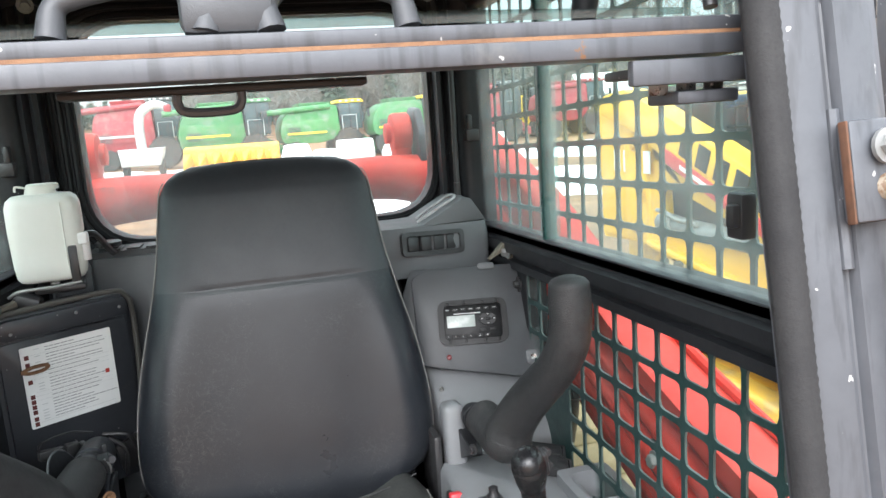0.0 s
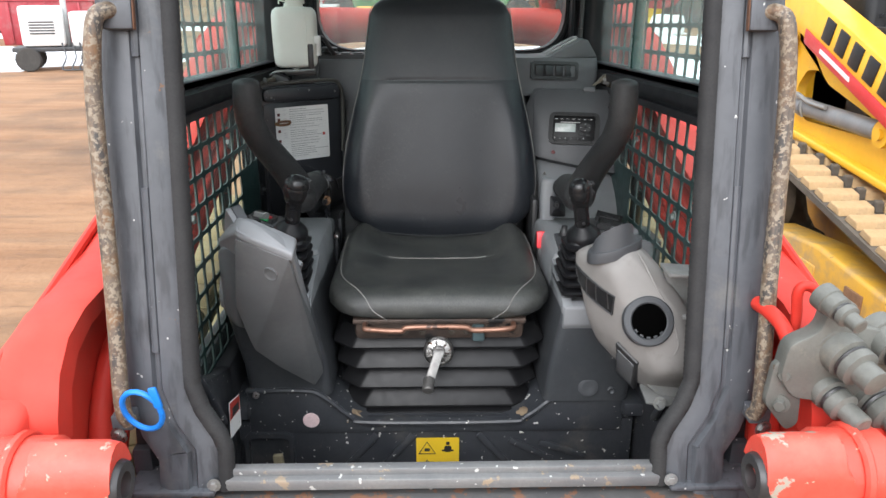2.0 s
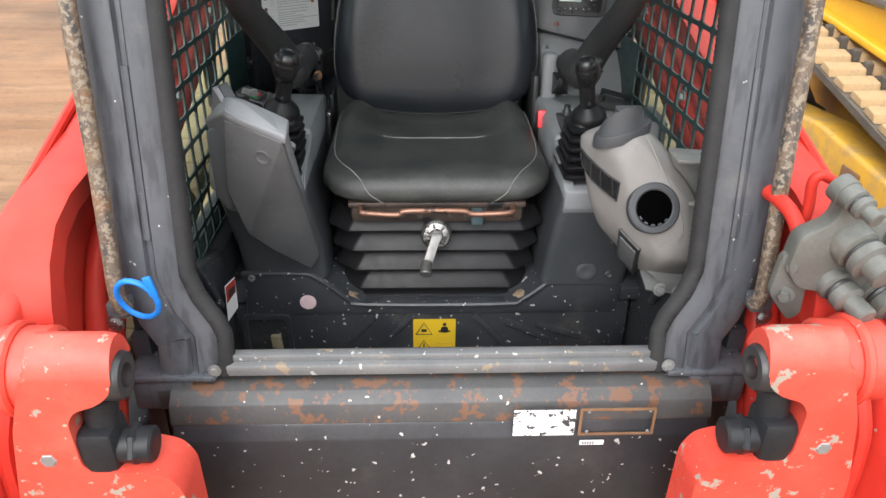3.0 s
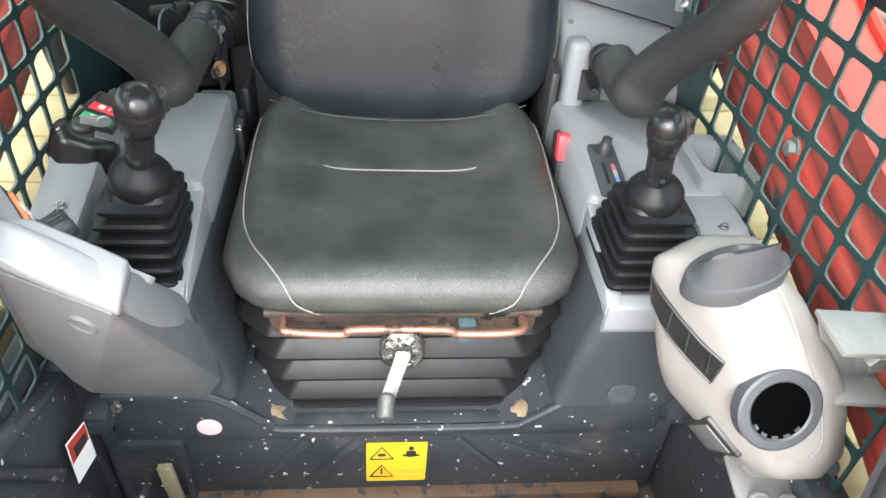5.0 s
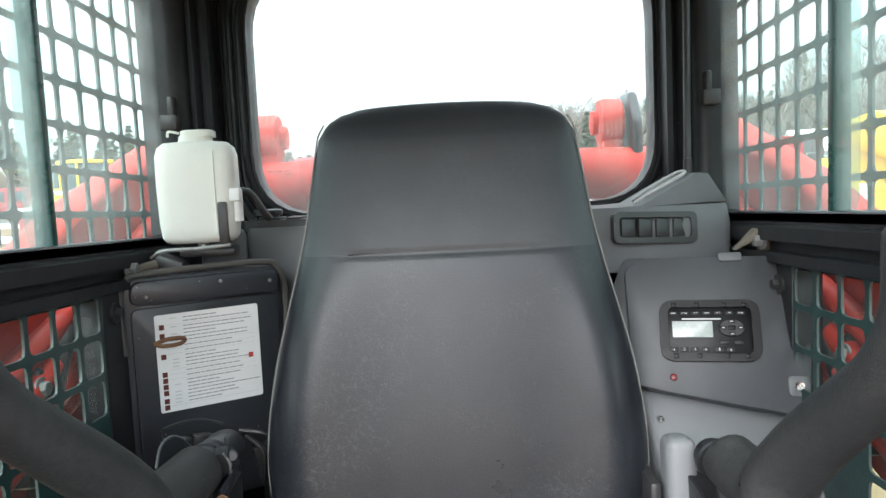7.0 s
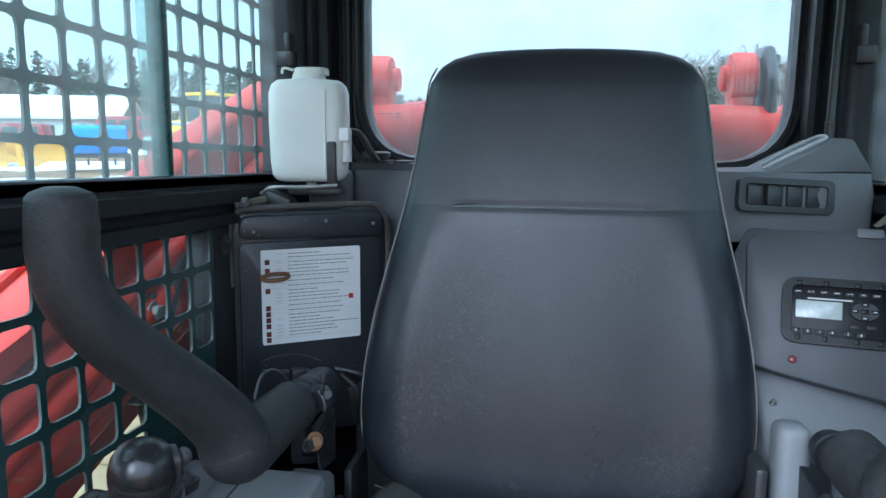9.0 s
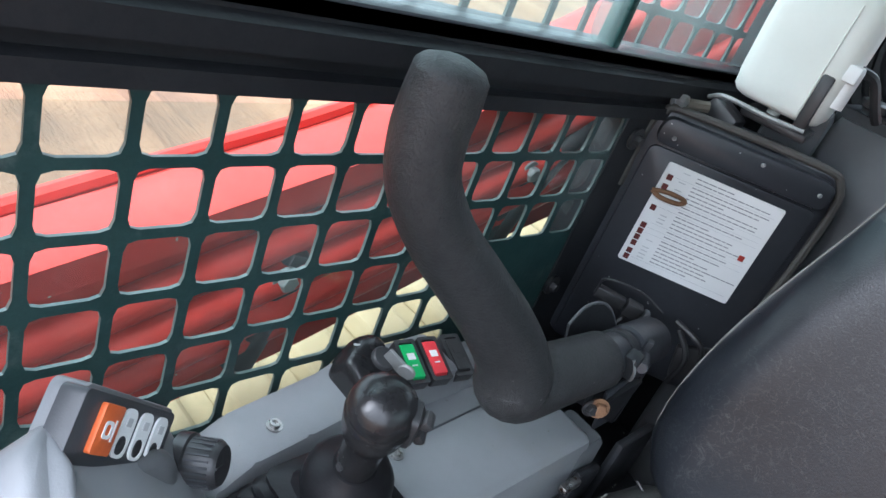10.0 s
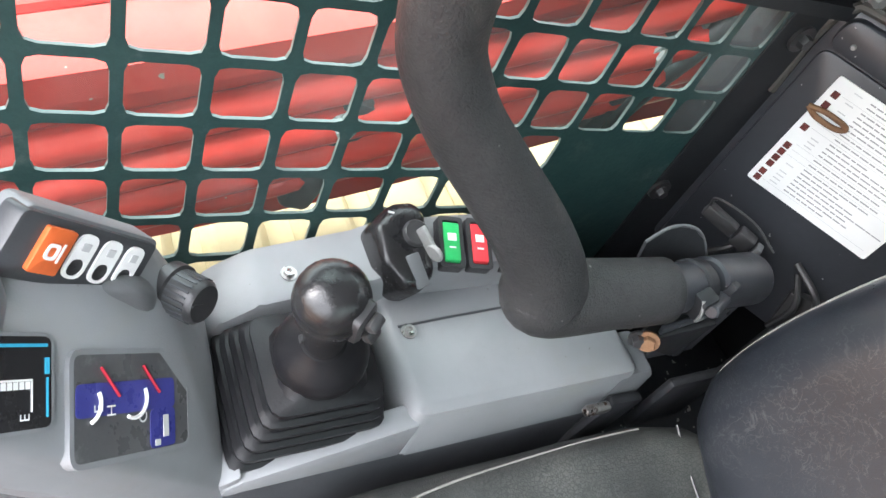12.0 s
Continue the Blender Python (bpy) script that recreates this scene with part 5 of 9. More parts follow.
part("face_shell", hull([FA, FB, FC, FD, FA + 0.06 * (FA - FD), FB + 0.06 * (FB - FC), (-0.352, 0.655, 1.228), (-0.398, 0.745, 1.160), (-0.398, 0.792, 1.06), (-0.402, 0.692, 1.172), (-0.349, 0.620, 1.210), (-0.2515, 0.598, 1.179), (-0.261, 0.765, 0.948), (-0.255, 0.79, 0.955), (-0.39, 0.79, 1.02)], 0.007), GREYP, ip, "light grey pod face", sharp=60)
part("visor", hull([(-0.352, 0.655, 1.230), (-0.325, 0.661, 1.222), (-0.2505, 0.644, 1.194), (-0.2505, 0.598, 1.180), (-0.349, 0.619, 1.212), (-0.352, 0.658, 1.205), (-0.325, 0.664, 1.196), (-0.2535, 0.647, 1.168), (-0.2535, 0.602, 1.162), (-0.346, 0.625, 1.195)], 0.004), GREYP, ip, sharp=60)
for c, r in (((-0.2955, 0.6195, 1.136), 0.0125), ((-0.360, 0.678, 1.030), 0.009)):
    part("screw_well", lathe([(r + 0.001, -0.006), (r + 0.0005, 0.0004), (r - 0.0005, 0.0006), (r * 0.8, -0.0008), (r * 0.5, -0.0016), (r * 0.2, -0.0016)], face_frame(c, (0.95, -0.315, 0), (-0.1, -0.28, 0.95)), 22), PODGREY, ip)
PF = face_frame((FA + FB + FC + FD) / 4, FA - FB, FA - FD) @ Matrix.Translation((0, 0, 0.0014))
PW, PH = (FA - FB).length, (FA - FD).length
KF = face_frame((-0.3625, 0.6965, 1.192), (-0.017, 0.015, 0.026), (0.022, -0.066, 0.08)) @ Matrix.Rotation(radians(-6.5), 4, "Z") @ Matrix.Translation((0, 0, 0.007))


def on_face(b, a, h=0.0):
    """A place on the main face: b from its outer to its inner edge, a from its front to its rear edge."""
    return PF @ Vector(((0.5 - b) * PW, (0.5 - a) * PH, h))


def face_plate(name, b0, b1, a0, a1, h0, h1, material, label="", r=0.004, parent=None):
    m = PF @ Matrix.Translation(((0.5 - (b0 + b1) / 2) * PW, (0.5 - (a0 + a1) / 2) * PH, 0))
    return part(name, moved(prism(rrect(abs(b1 - b0) * PW, abs(a1 - a0) * PH, r), "z", h0, h1), m), material, parent or ip, label)


def rim(name, b0, b1, a0, a1, w, h, material):
    m = PF @ Matrix.Translation(((0.5 - (b0 + b1) / 2) * PW, (0.5 - (a0 + a1) / 2) * PH, 0))
    return part(name, moved(plate_with_hole(Matrix(), rrect((b1 - b0) * PW + 2 * w, (a1 - a0) * PH + 2 * w, 0.010), rrect((b1 - b0) * PW, (a1 - a0) * PH, 0.006), -0.005, h - 0.003), m), material, ip)


rim("screen_rim", 0.09, 0.64, 0.015, 0.211, 0.002, 0.0045, GREYP)
scr = face_plate("screen", 0.09, 0.64, 0.015, 0.211, -0.004, 0.0015, GLOSSB, "black monitor screen with a fuel scale")
CYAN = mk("cyan_print", (0.03, 0.30, 0.45), 0.4)
face_plate("blue_line", 0.135, 0.155, 0.029, 0.197, 0.0015, 0.0021, CYAN, parent=scr, r=0.0004)
face_plate("blue_line", 0.34, 0.58, 0.1935, 0.1991, 0.0015, 0.0021, CYAN, parent=scr, r=0.0004)
face_plate("word_bar", 0.22, 0.32, 0.1886, 0.2026, 0.0015, 0.0021, CYAN, parent=scr, r=0.0004)
for k in range(6):
    face_plate("scale_tick", 0.36, 0.405, 0.036 + 0.0182 * k, 0.0493 + 0.0182 * k, 0.0015, 0.0021, WHITE, parent=scr, r=0.0004)
face_plate("scale_line", 0.345, 0.358, 0.022, 0.148, 0.0015, 0.0021, WHITE, parent=scr, r=0.0003)
face_plate("scale_line", 0.358, 0.54, 0.1445, 0.148, 0.0015, 0.0021, WHITE, parent=scr, r=0.0003)
rim("gauge_rim", 0.21, 0.905, 0.285, 0.785, 0.0035, 0.0052, GREYP)
GAUGE_DARK = mk("gauge_face", (0.06, 0.062, 0.065), 0.3, 0, (0.09, 0.09, 0.09), 20, dust=(0.16, 0.16, 0.16), dust_scale=60, dust_at=0.56)
GAUGE_BLUE = mk("gauge_blue", (0.035, 0.04, 0.20), 0.3, 0, (0.06, 0.06, 0.26), 25)
ga = face_plate("gauge_panel", 0.21, 0.905, 0.285, 0.785, -0.004, 0.002, GAUGE_DARK, "dark gauge panel with red needles")
face_plate("blue_band", 0.4, 0.62, 0.29, 0.715, 0.002, 0.0025, GAUGE_BLUE, parent=ga)
face_plate("blue_band", 0.62, 0.90, 0.595, 0.715, 0.002, 0.0025, GAUGE_BLUE, parent=ga)


def arc_on_face(b, a, r, a0, a1, material, parent):
    c = on_face(b, a, 0.0032)
    ux, uy = PF.to_3x3() @ Vector((1, 0, 0)), PF.to_3x3() @ Vector((0, 1, 0))
    part("dial_arc", tube([c + r * (math.cos(t) * ux + math.sin(t) * uy) for t in [a0 + (a1 - a0) * k / 10 for k in range(11)]], 0.0013, 6, 0), material, parent)


arc_on_face(0.53, 0.52, 0.012, radians(150), radians(300), WHITE, ga)
arc_on_face(0.53, 0.325, 0.012, radians(200), radians(300), WHITE, ga)
NEEDLE = mk("needle_red", (0.35, 0.015, 0.03), 0.4)
for a in (0.455, 0.635):
    part("needle", tube([on_face(0.50, a, 0.0035), on_face(0.30, a - 0.070, 0.0030)], 0.0010, 6, 0), NEEDLE, ga, "red gauge needle")


def letter(ch, b, a, h, size, parent, material=WHITE):
    cu = bpy.data.curves.new("letter", "FONT")
    cu.body, cu.size, cu.align_x, cu.align_y = ch, size, "CENTER", "CENTER"
    tmp = bpy.data.objects.new("letter_curve", cu)
    me = bpy.data.meshes.new_from_object(tmp)
    bpy.data.objects.remove(tmp)
    me.transform(PF @ Matrix.Translation(((0.5 - b) * PW, (0.5 - a) * PH, h)))
    me.materials.append(material)
    ob = new("letter", me)
    ob.parent = parent
    return ob


for ch, b, a in (("E", 0.57, 0.375), ("H", 0.59, 0.425), ("C", 0.665, 0.560)):
    letter(ch, b, a, 0.003, 0.011, ga)
letter("E", 0.57, 0.125, 0.0022, 0.009, scr)
face_plate("pale_bar", 0.67, 0.83, 0.655, 0.68, 0.0025, 0.003, PALEINK, parent=ga, r=0.0005)
face_plate("pale_square", 0.84, 0.885, 0.615, 0.64, 0.0025, 0.003, PALEINK, parent=ga, r=0.0005)
part("key_surround", moved(prism(rrect(0.047, 0.112, 0.008, 4, (-0.001, -0.004)), "z", -0.022, -0.0008, 0.003), KF), GREYP, ip)
kp = part("key_panel", moved(prism(rrect(0.040, 0.110, 0.005), "z", -0.013, 0.003, 0.0015), KF), DARKP, ip, "dark grey key panel")
part("orange_key", moved(prism(rrect(0.028, 0.021, 0.002), "z", 0.002, 0.0065, 0.001), KF @ Matrix.Translation((0.001, 0.0265, 0))), ORANGE, kp, "orange regeneration key")
part("key_symbol", moved(join(plate_with_hole(Matrix(), rrect(0.010, 0.009, 0.003), rrect(0.006, 0.005, 0.002), 0.0065, 0.007), box((0.0, -0.0065, 0.0067), (0.012, 0.0015, 0.0006), 0)), KF @ Matrix.Translation((0.001, 0.0275, 0))), WHITE, kp)
for k in range(3):
    c = KF @ Matrix.Translation((0.001, 0.0035 - 0.0208 * k, 0))
    part("white_ring", moved(plate_with_hole(Matrix(), rrect(0.029, 0.016, 0.0075), rrect(0.011, 0.011, 0.0054, 4, (-0.007, 0)), 0.002, 0.0045), c), WHITE, kp, "white key surround")
    part("round_key", lathe([(0.0056, 0.001), (0.0056, 0.004), (0.003, 0.003)], c @ Matrix.Translation((-0.007, 0, 0)), 16), SATINB, kp)
    part("key_symbol", moved(box((0.0065, 0, 0.0048), (0.005, 0.006, 0.0006), 0), c), PALEINK, kp)
KD = face_frame((-0.374, 0.762, 1.122), (-0.4, 0.2, 0.6), (0.022, -0.066, 0.08))
part("throttle_knob", lathe([(0.020, -0.006), (0.020, 0.003), (0.0175, 0.004), (0.0165, 0.024), (0.014, 0.027), (0.005, 0.027)], KD, 30), SATINB, ip, "black ribbed throttle knob")
part("knob_ribs", join(*[box(KD @ Vector((0.017 * math.cos(a), 0.017 * math.sin(a), 0.013)), (0.0015, 0.0015, 0.018), 0, tuple(math.degrees(v) for v in (KD.to_3x3() @ Matrix.Rotation(a, 3, "Z")).to_euler())) for a in [2 * math.pi * k / 24 for k in range(24)]]), DARKP, ip)
part("knob_mark", moved(box((0, 0.008, 0.0275), (0.002, 0.011, 0.001), 0), KD), SATINB, ip)

# right console
rc = thing("right_console", (0.33, 0.98, 0.77), "grey plastic console with a dark lower body and cup holder", "console")
part("lower_body", ring_block([(0.215, 0.395, 0.812, 1.20, 0.772, 0.02), (0.222, 0.40, 0.800, 1.20, 0.86, 0.02), (0.232, 0.42, 0.784, 1.20, 0.95, 0.018), (0.238, 0.43, 0.78, 1.20, 1.0, 0.015)]), LOWERP, rc, "dark grey plastic lower body")
part("cover", join(ring_block([(0.236, 0.43, 0.925, 1.20, 0.985, 0.012), (0.238, 0.43, 0.925, 1.20, 1.048, 0.012), (0.243, 0.428, 0.929, 1.196, 1.06, 0.012), (0.25, 0.422, 0.935, 1.19, 1.064, 0.012)]),
                   prism([(0.78, 0.985), (0.78, 1.004), (0.795, 1.014), (0.93, 1.052), (0.93, 0.985)], "x", 0.237, 0.258, 0.004),
                   prism([(0.78, 0.985), (0.78, 1.03), (0.80, 1.05), (0.86, 1.066), (0.93, 1.066), (0.93, 0.985)], "x", 0.362, 0.43, 0.006),
                   prism([(0.790, 0.945), (0.7765, 0.965), (0.7765, 1.002), (0.797, 1.010), (0.800, 0.945)], "x", 0.2395, 0.4285, 0.004),
                   span((0.245, 0.785, 0.98), (0.425, 0.93, 1.003), 0.002)), GREYP, rc)
screw((0.396, 0.859, 1.066), rc)
for at, r in (((0.298, 0.790, 0.955), 0.008), ((0.306, 0.806, 0.808), 0.015), ((0.355, 0.806, 0.80), 0.006)):
    part("body_screw", lathe([(r * 1.4, 0.0), (r * 1.4, 0.003), (r, 0.005), (r * 0.6, 0.003)], face_frame(at, (1, 0, 0), (0, 0.15, 1)), 18), DARKP, rc)
cup = part("cup_holder", plate_with_hole(pose(0.435, 1.0, 1.066), rrect(0.085, 0.12, 0.012), rrect(0.058, 0.085, 0.02), -0.05, 0.016), GREYP, rc, "grey open cup holder")
part("cup_floor", box((0.435, 1.0, 1.02), (0.07, 0.10, 0.006), 0.001), DARKP, cup)
tp = thing("heater_control", (0.275, 0.985, 1.064), "dark heater control panel with red and blue scale", "control panel")
TM = face_frame((0.276, 0.985, 1.066), (0.97, -0.06, 0), (0.06, 0.97, 0))
part("plate", moved(prism(rrect(0.038, 0.125, 0.005), "z", -0.002, 0.004, 0.001), TM), DARKP, tp)
part("knob", moved(join(lathe([(0.010, 0.004), (0.010, 0.016), (0.007, 0.020), (0.007, 0.028), (0.004, 0.030)], Matrix.Translation((0.002, 0.04, 0)), 16)), TM), SATINB, tp)
for i, mcol in enumerate((mk("faded_red", (0.36, 0.10, 0.10), 0.45), mk("pale_violet", (0.34, 0.30, 0.36), 0.4), mk("faded_blue", (0.10, 0.24, 0.42), 0.45))):
    part("scale", moved(box((0.008, 0.002 - 0.016 * i, 0.0045), (0.005, 0.0155, 0.001), 0), TM), mcol, tp)
part("slider", moved(box((-0.006, -0.015, 0.005), (0.004, 0.05, 0.002), 0.0005), TM), GLOSSB, tp)
for i in range(2):
    rocker((0.40 + 0.005 * i, 1.085 + 0.038 * i, 1.078 + 0.006 * i), SATINB, "black rocker switch with worn marks", (10, -8, 70), (0.03, 0.055))
rf = thing("side_fairing", (0.36, 1.30, 0.78), "light grey plastic side fairing below the radio panel", "fairing")
part("slope", prism([(1.20, 1.0), (1.205, 1.07), (1.235, 1.105), (1.31, 1.155), (1.345, 1.178), (1.42, 1.19), (1.42, 0.78), (1.20, 0.78)], "x", 0.258, 0.462, 0.012, 3), GREYP, rf)
part("column", box((0.268, 1.20, 1.105), (0.036, 0.045, 0.115), 0.012, (-6, 0, 0), 3), GREYP, rf)
screw((0.275, 1.30, 1.15), rf, 0.003, (0, -0.6, 1))

# cream air duct pod on the right
dp = thing("air_duct", (0.36, 0.62, 0.92), "dusty cream plastic air duct with an open round outlet", "air duct")


duct_points = [(0.234, 0.712, 1.147), (0.285, 0.735, 1.158), (0.345, 0.725, 1.165), (0.322, 0.640, 1.184), (0.281, 0.607, 1.139), (0.258, 0.650, 1.148),
               (0.315, 0.619, 1.172), (0.352, 0.596, 1.123), (0.388, 0.581, 1.085), (0.400, 0.553, 1.025), (0.366, 0.640, 1.148), (0.405, 0.602, 1.095), (0.423, 0.587, 1.062), (0.447, 0.577, 0.985), (0.438, 0.592, 0.940),
               (0.409, 0.553, 0.976), (0.361, 0.553, 0.975), (0.336, 0.574, 0.980), (0.302, 0.606, 1.015), (0.366, 0.636, 0.898), (0.430, 0.620, 0.905),
               (0.280, 0.669, 0.985), (0.257, 0.668, 1.038), (0.290, 0.715, 0.990), (0.445, 0.700, 1.030), (0.460, 0.690, 0.940), (0.360, 0.690, 0.920)]
duct_mid = Vector((0.345, 0.635, 1.06))
duct_body = soft_hull([duct_mid + (Vector(p) - duct_mid) * 1.012 for p in duct_points], 6, 3)
duct_skin = [v.co.copy() for v in duct_body.verts]


def on_duct(p, normal, h=0.0):
    """The place on the duct's skin that p meets along the normal, raised by h."""
    n = Vector(normal).normalized()
    p = Vector(p)
    near = []
    for c in duct_skin:
        d = c - p
        along = d.dot(n)
        if -0.04 < along < 0.06:
            near.append(((d - n * along).length, along))
    near = sorted(near)[:5]
    weights = [1 / (d + 0.002) for d, _ in near]
    return p + n * (sum(w * a for w, (_, a) in zip(weights, near)) / sum(weights) + h)


def duct_plate(poly, m, h0, h1, steps=4):
    """A thin plate that follows the duct's skin: poly is a quadrilateral in the frame m."""
    n = m.to_3x3() @ Vector((0, 0, 1))
    a, b, c, d = [Vector((*p, 0)) for p in poly]
    bm = bmesh.new()
    rows = []
    for k in (h0, h1):
        rows.append([[bm.verts.new(on_duct(m @ ((a * (1 - u) + b * u) * (1 - v) + (d * (1 - u) + c * u) * v), n, k)) for u in [q / (2 * steps) for q in range(2 * steps + 1)]] for v in [q / steps for q in range(steps + 1)]])
    low, top = rows
    for i in range(steps):
        for k in range(2 * steps):
            bm.faces.new((top[i][k], top[i][k + 1], top[i + 1][k + 1], top[i + 1][k]))
    rim_top = top[0] + [q[-1] for q in top[1:]] + top[-1][-2::-1] + [q[0] for q in top[-2:0:-1]]
    rim_low = low[0] + [q[-1] for q in low[1:]] + low[-1][-2::-1] + [q[0] for q in low[-2:0:-1]]
    for i in range(len(rim_top)):
        k = (i + 1) % len(rim_top)
        bm.faces.new((rim_low[i], rim_low[k], rim_top[k], rim_top[i]))
    for v in [v for q in low for v in q if not v.link_faces]:
        bm.verts.remove(v)
    bmesh.ops.recalc_face_normals(bm, faces=bm.faces)
    return bm


part("body", duct_body, CREAM, dp, sharp=80)
part("mould_line", tube([on_duct(p, (0.1, -0.9, 0.42), 0.0002) for p in ((0.322, 0.64, 1.185), (0.333, 0.62, 1.165), (0.350, 0.60, 1.130), (0.372, 0.58, 1.090), (0.384, 0.57, 1.060), (0.390, 0.56, 1.030), (0.384, 0.56, 1.010))], 0.0016, 6, 3), CREAM, dp)
OM = face_frame((0.341, 0.5715, 1.067), (1, 0.0, 0), (0, 0.42, 0.91))
part("outlet_ring", lathe([(0.0295, -0.012), (0.0295, 0.002), (0.032, 0.004), (0.040, 0.004), (0.0425, 0.002), (0.043, -0.012)], OM, 40), DARKP, dp, "dark grey outlet ring")
# black disc paints in the shade of the opening; the body is uncut
part("throat_shade_disc", lathe([(0.0297, 0.0026), (0.024, 0.0025), (0.001, 0.0024)], OM, 36), mk("throat_shade", (0.001, 0.001, 0.001), 1.0, spec=0.0), dp)
for a in (215, 240, 265, 290, 315):
    part("broken_tab", moved(box((0.0275 * math.cos(radians(a)), 0.0275 * math.sin(radians(a)), 0.0030), (0.003, 0.006, 0.002), 0, (0, 0, a)), OM), DARKP, dp)
cap_rings = []
for k, h, back in ((1.02, -0.012, 0.0), (1.02, 0.003, 0.0), (0.99, 0.0065, 0.0), (0.92, 0.0075, 0.0), (0.86, 0.012, -0.40), (0.78, 0.024, -1.00), (0.75, 0.023, -1.00), (0.71, 0.013, -1.00), (0.4, 0.010, -1.00)):
    cap_rings.append([Vector((0.295 + 0.0455 * k * math.cos(a) * (0.78 if back and math.cos(a) > 0 else 1.0), 0.653 + 0.031 * k * math.sin(a), 1.170 + h + 0.32 * 0.0455 * k * math.cos(a) + back * 0.031 * k * math.sin(a))) for a in [2 * math.pi * n / 36 for n in range(36)]])
part("defrost_vent", loft(cap_rings), DARKP, dp, "dark grey slanted defroster cap", sharp=30)
V1 = face_frame((0.273, 0.6535, 1.102), (0.27, -0.963, 0.0), (0.0, 0.0, 1.0))
v1 = part("side_vent", duct_plate([(-0.055, 0.021), (-0.046, -0.010), (0.046, -0.040), (0.052, -0.004)], V1, -0.004, 0.0030), GLOSSB, dp, "black slotted side vent")
part("vent_frame", tube([on_duct(V1 @ Vector((*p, 0)), V1.to_3x3() @ Vector((0, 0, 1)), 0.0026) for p in ((-0.055, 0.021), (-0.030, 0.0155), (0.0, 0.0085), (0.030, 0.0015), (0.052, -0.004), (0.049, -0.022), (0.046, -0.040), (0.02, -0.0315), (-0.01, -0.022), (-0.046, -0.010), (-0.052, 0.008), (-0.055, 0.021))], 0.0016, 6, 1), SATINB, v1)
for u in (-0.012, 0.014, 0.040):
    part("slat", tube([on_duct(V1 @ Vector((u, q, 0)), V1.to_3x3() @ Vector((0, 0, 1)), 0.0034) for q in (0.007 - 0.23 * u, -0.007 - 0.23 * u, -0.022 - 0.23 * u)], 0.0012, 6, 1), SATINB, v1)
LV = Vector((-0.0042, -0.0023, -0.0027)).normalized()
lv = [Vector(p) for p in ((0.302, 0.608, 1.013), (0.334, 0.577, 0.987), (0.356, 0.648, 0.896), (0.326, 0.677, 0.920))]
lower_vent = part("lower_vent", hull([p + LV * k for p in lv for k in (-0.004, 0.006)], 0.003), SATINB, dp, "black slotted lower vent")
lv_mid = sum(lv, Vector()) / 4
part("vent_panel", hull([lv_mid + (p - lv_mid) * 0.74 + LV * k for p in lv for k in (0.004, 0.0075)], 0.001), PODGREY, lower_vent)
br = thing("duct_bracket", (0.41, 0.56, 1.09), "grey steel bracket bolted beside the cream duct", "bracket")
part("plate", join(prism([(0.368, 1.150), (0.462, 1.142), (0.462, 1.062), (0.40, 1.070)], "y", 0.612, 0.619, 0.002), prism([(0.366, 1.154), (0.462, 1.147), (0.462, 1.141), (0.366, 1.148)], "y", 0.565, 0.62, 0.001), prism([(0.40, 1.074), (0.462, 1.066), (0.462, 1.060), (0.40, 1.068)], "y", 0.575, 0.62, 0.001)), DULLSTEEL, br)
part("bolt", bolt_head((0.442, 0.612, 1.10), (0, -1, 0), 0.012, 0.014), DULLSTEEL, br)
fb = thing("foot_bracket", (0.40, 0.57, 0.90), "grey steel foot bracket with bolts under the duct", "bracket")
part("plate", join(box((0.395, 0.60, 0.905), (0.085, 0.05, 0.006), 0.002, (10, 10, 0)), prism([(0.36, 0.93), (0.44, 0.92), (0.42, 0.87)], "y", 0.60, 0.606, 0.001)), DULLSTEEL, fb)
for i in range(2):
    part("bolt", bolt_head((0.375 + 0.035 * i, 0.572, 0.91 - 0.006 * i), (0, -1, 0.3), 0.008, 0.01), DULLSTEEL, fb)

# stickers of the riser and the left wall
ys_ = thing("warning_sticker", (-0.0085, 0.823, 0.63), "yellow warning sticker with black pictograms on the riser", "sticker")
SM = face_frame((-0.0085, 0.8235, 0.628), (1, 0, 0), (0, 0, 1))
part("sheet", slab(SM, rrect(0.093, 0.099, 0.003), 0, 0.001), YELLOW, ys_)
for x, z in ((-0.023, 0.024), (-0.023, -0.022)):
    part("triangle", moved(tube([(x - 0.018, z - 0.014, 0.0016), (x + 0.018, z - 0.014, 0.0016), (x, z + 0.016, 0.0016), (x - 0.018, z - 0.014, 0.0016)], 0.0012, 6, 0), SM), SATINB, ys_)
part("exclamation", slab(SM, rrect(0.003, 0.016, 0.001, 2, (-0.023, -0.022)), 0.001, 0.0018), SATINB, ys_)
part("hand_sign", slab(SM, rrect(0.012, 0.007, 0.002, 2, (-0.023, 0.020)), 0.001, 0.0018), SATINB, ys_)
part("seat_sign", join(slab(SM, rrect(0.016, 0.016, 0.005, 2, (0.022, 0.022)), 0.001, 0.0018), slab(SM, rrect(0.008, 0.008, 0.003, 2, (0.022, 0.036)), 0.001, 0.0018), slab(SM, rrect(0.026, 0.004, 0.001, 2, (0.022, 0.018)), 0.001, 0.0019)), SATINB, ys_)
part("book_sign", join(*[moved(tube([(0.022 + s_ * 0.001, -0.034, 0.0016), (0.022 + s_ * 0.018, -0.032, 0.0016), (0.022 + s_ * 0.018, -0.014, 0.0016), (0.022 + s_ * 0.001, -0.016, 0.0016)], 0.0008, 6, 0), SM) for s_ in (-1, 1)]), mk("faded_ink", (0.4, 0.28, 0.03), 0.6), ys_)
dot = thing("round_sticker", (-0.2785, 0.8215, 0.7255), "faded pink round sticker on the riser", "sticker")
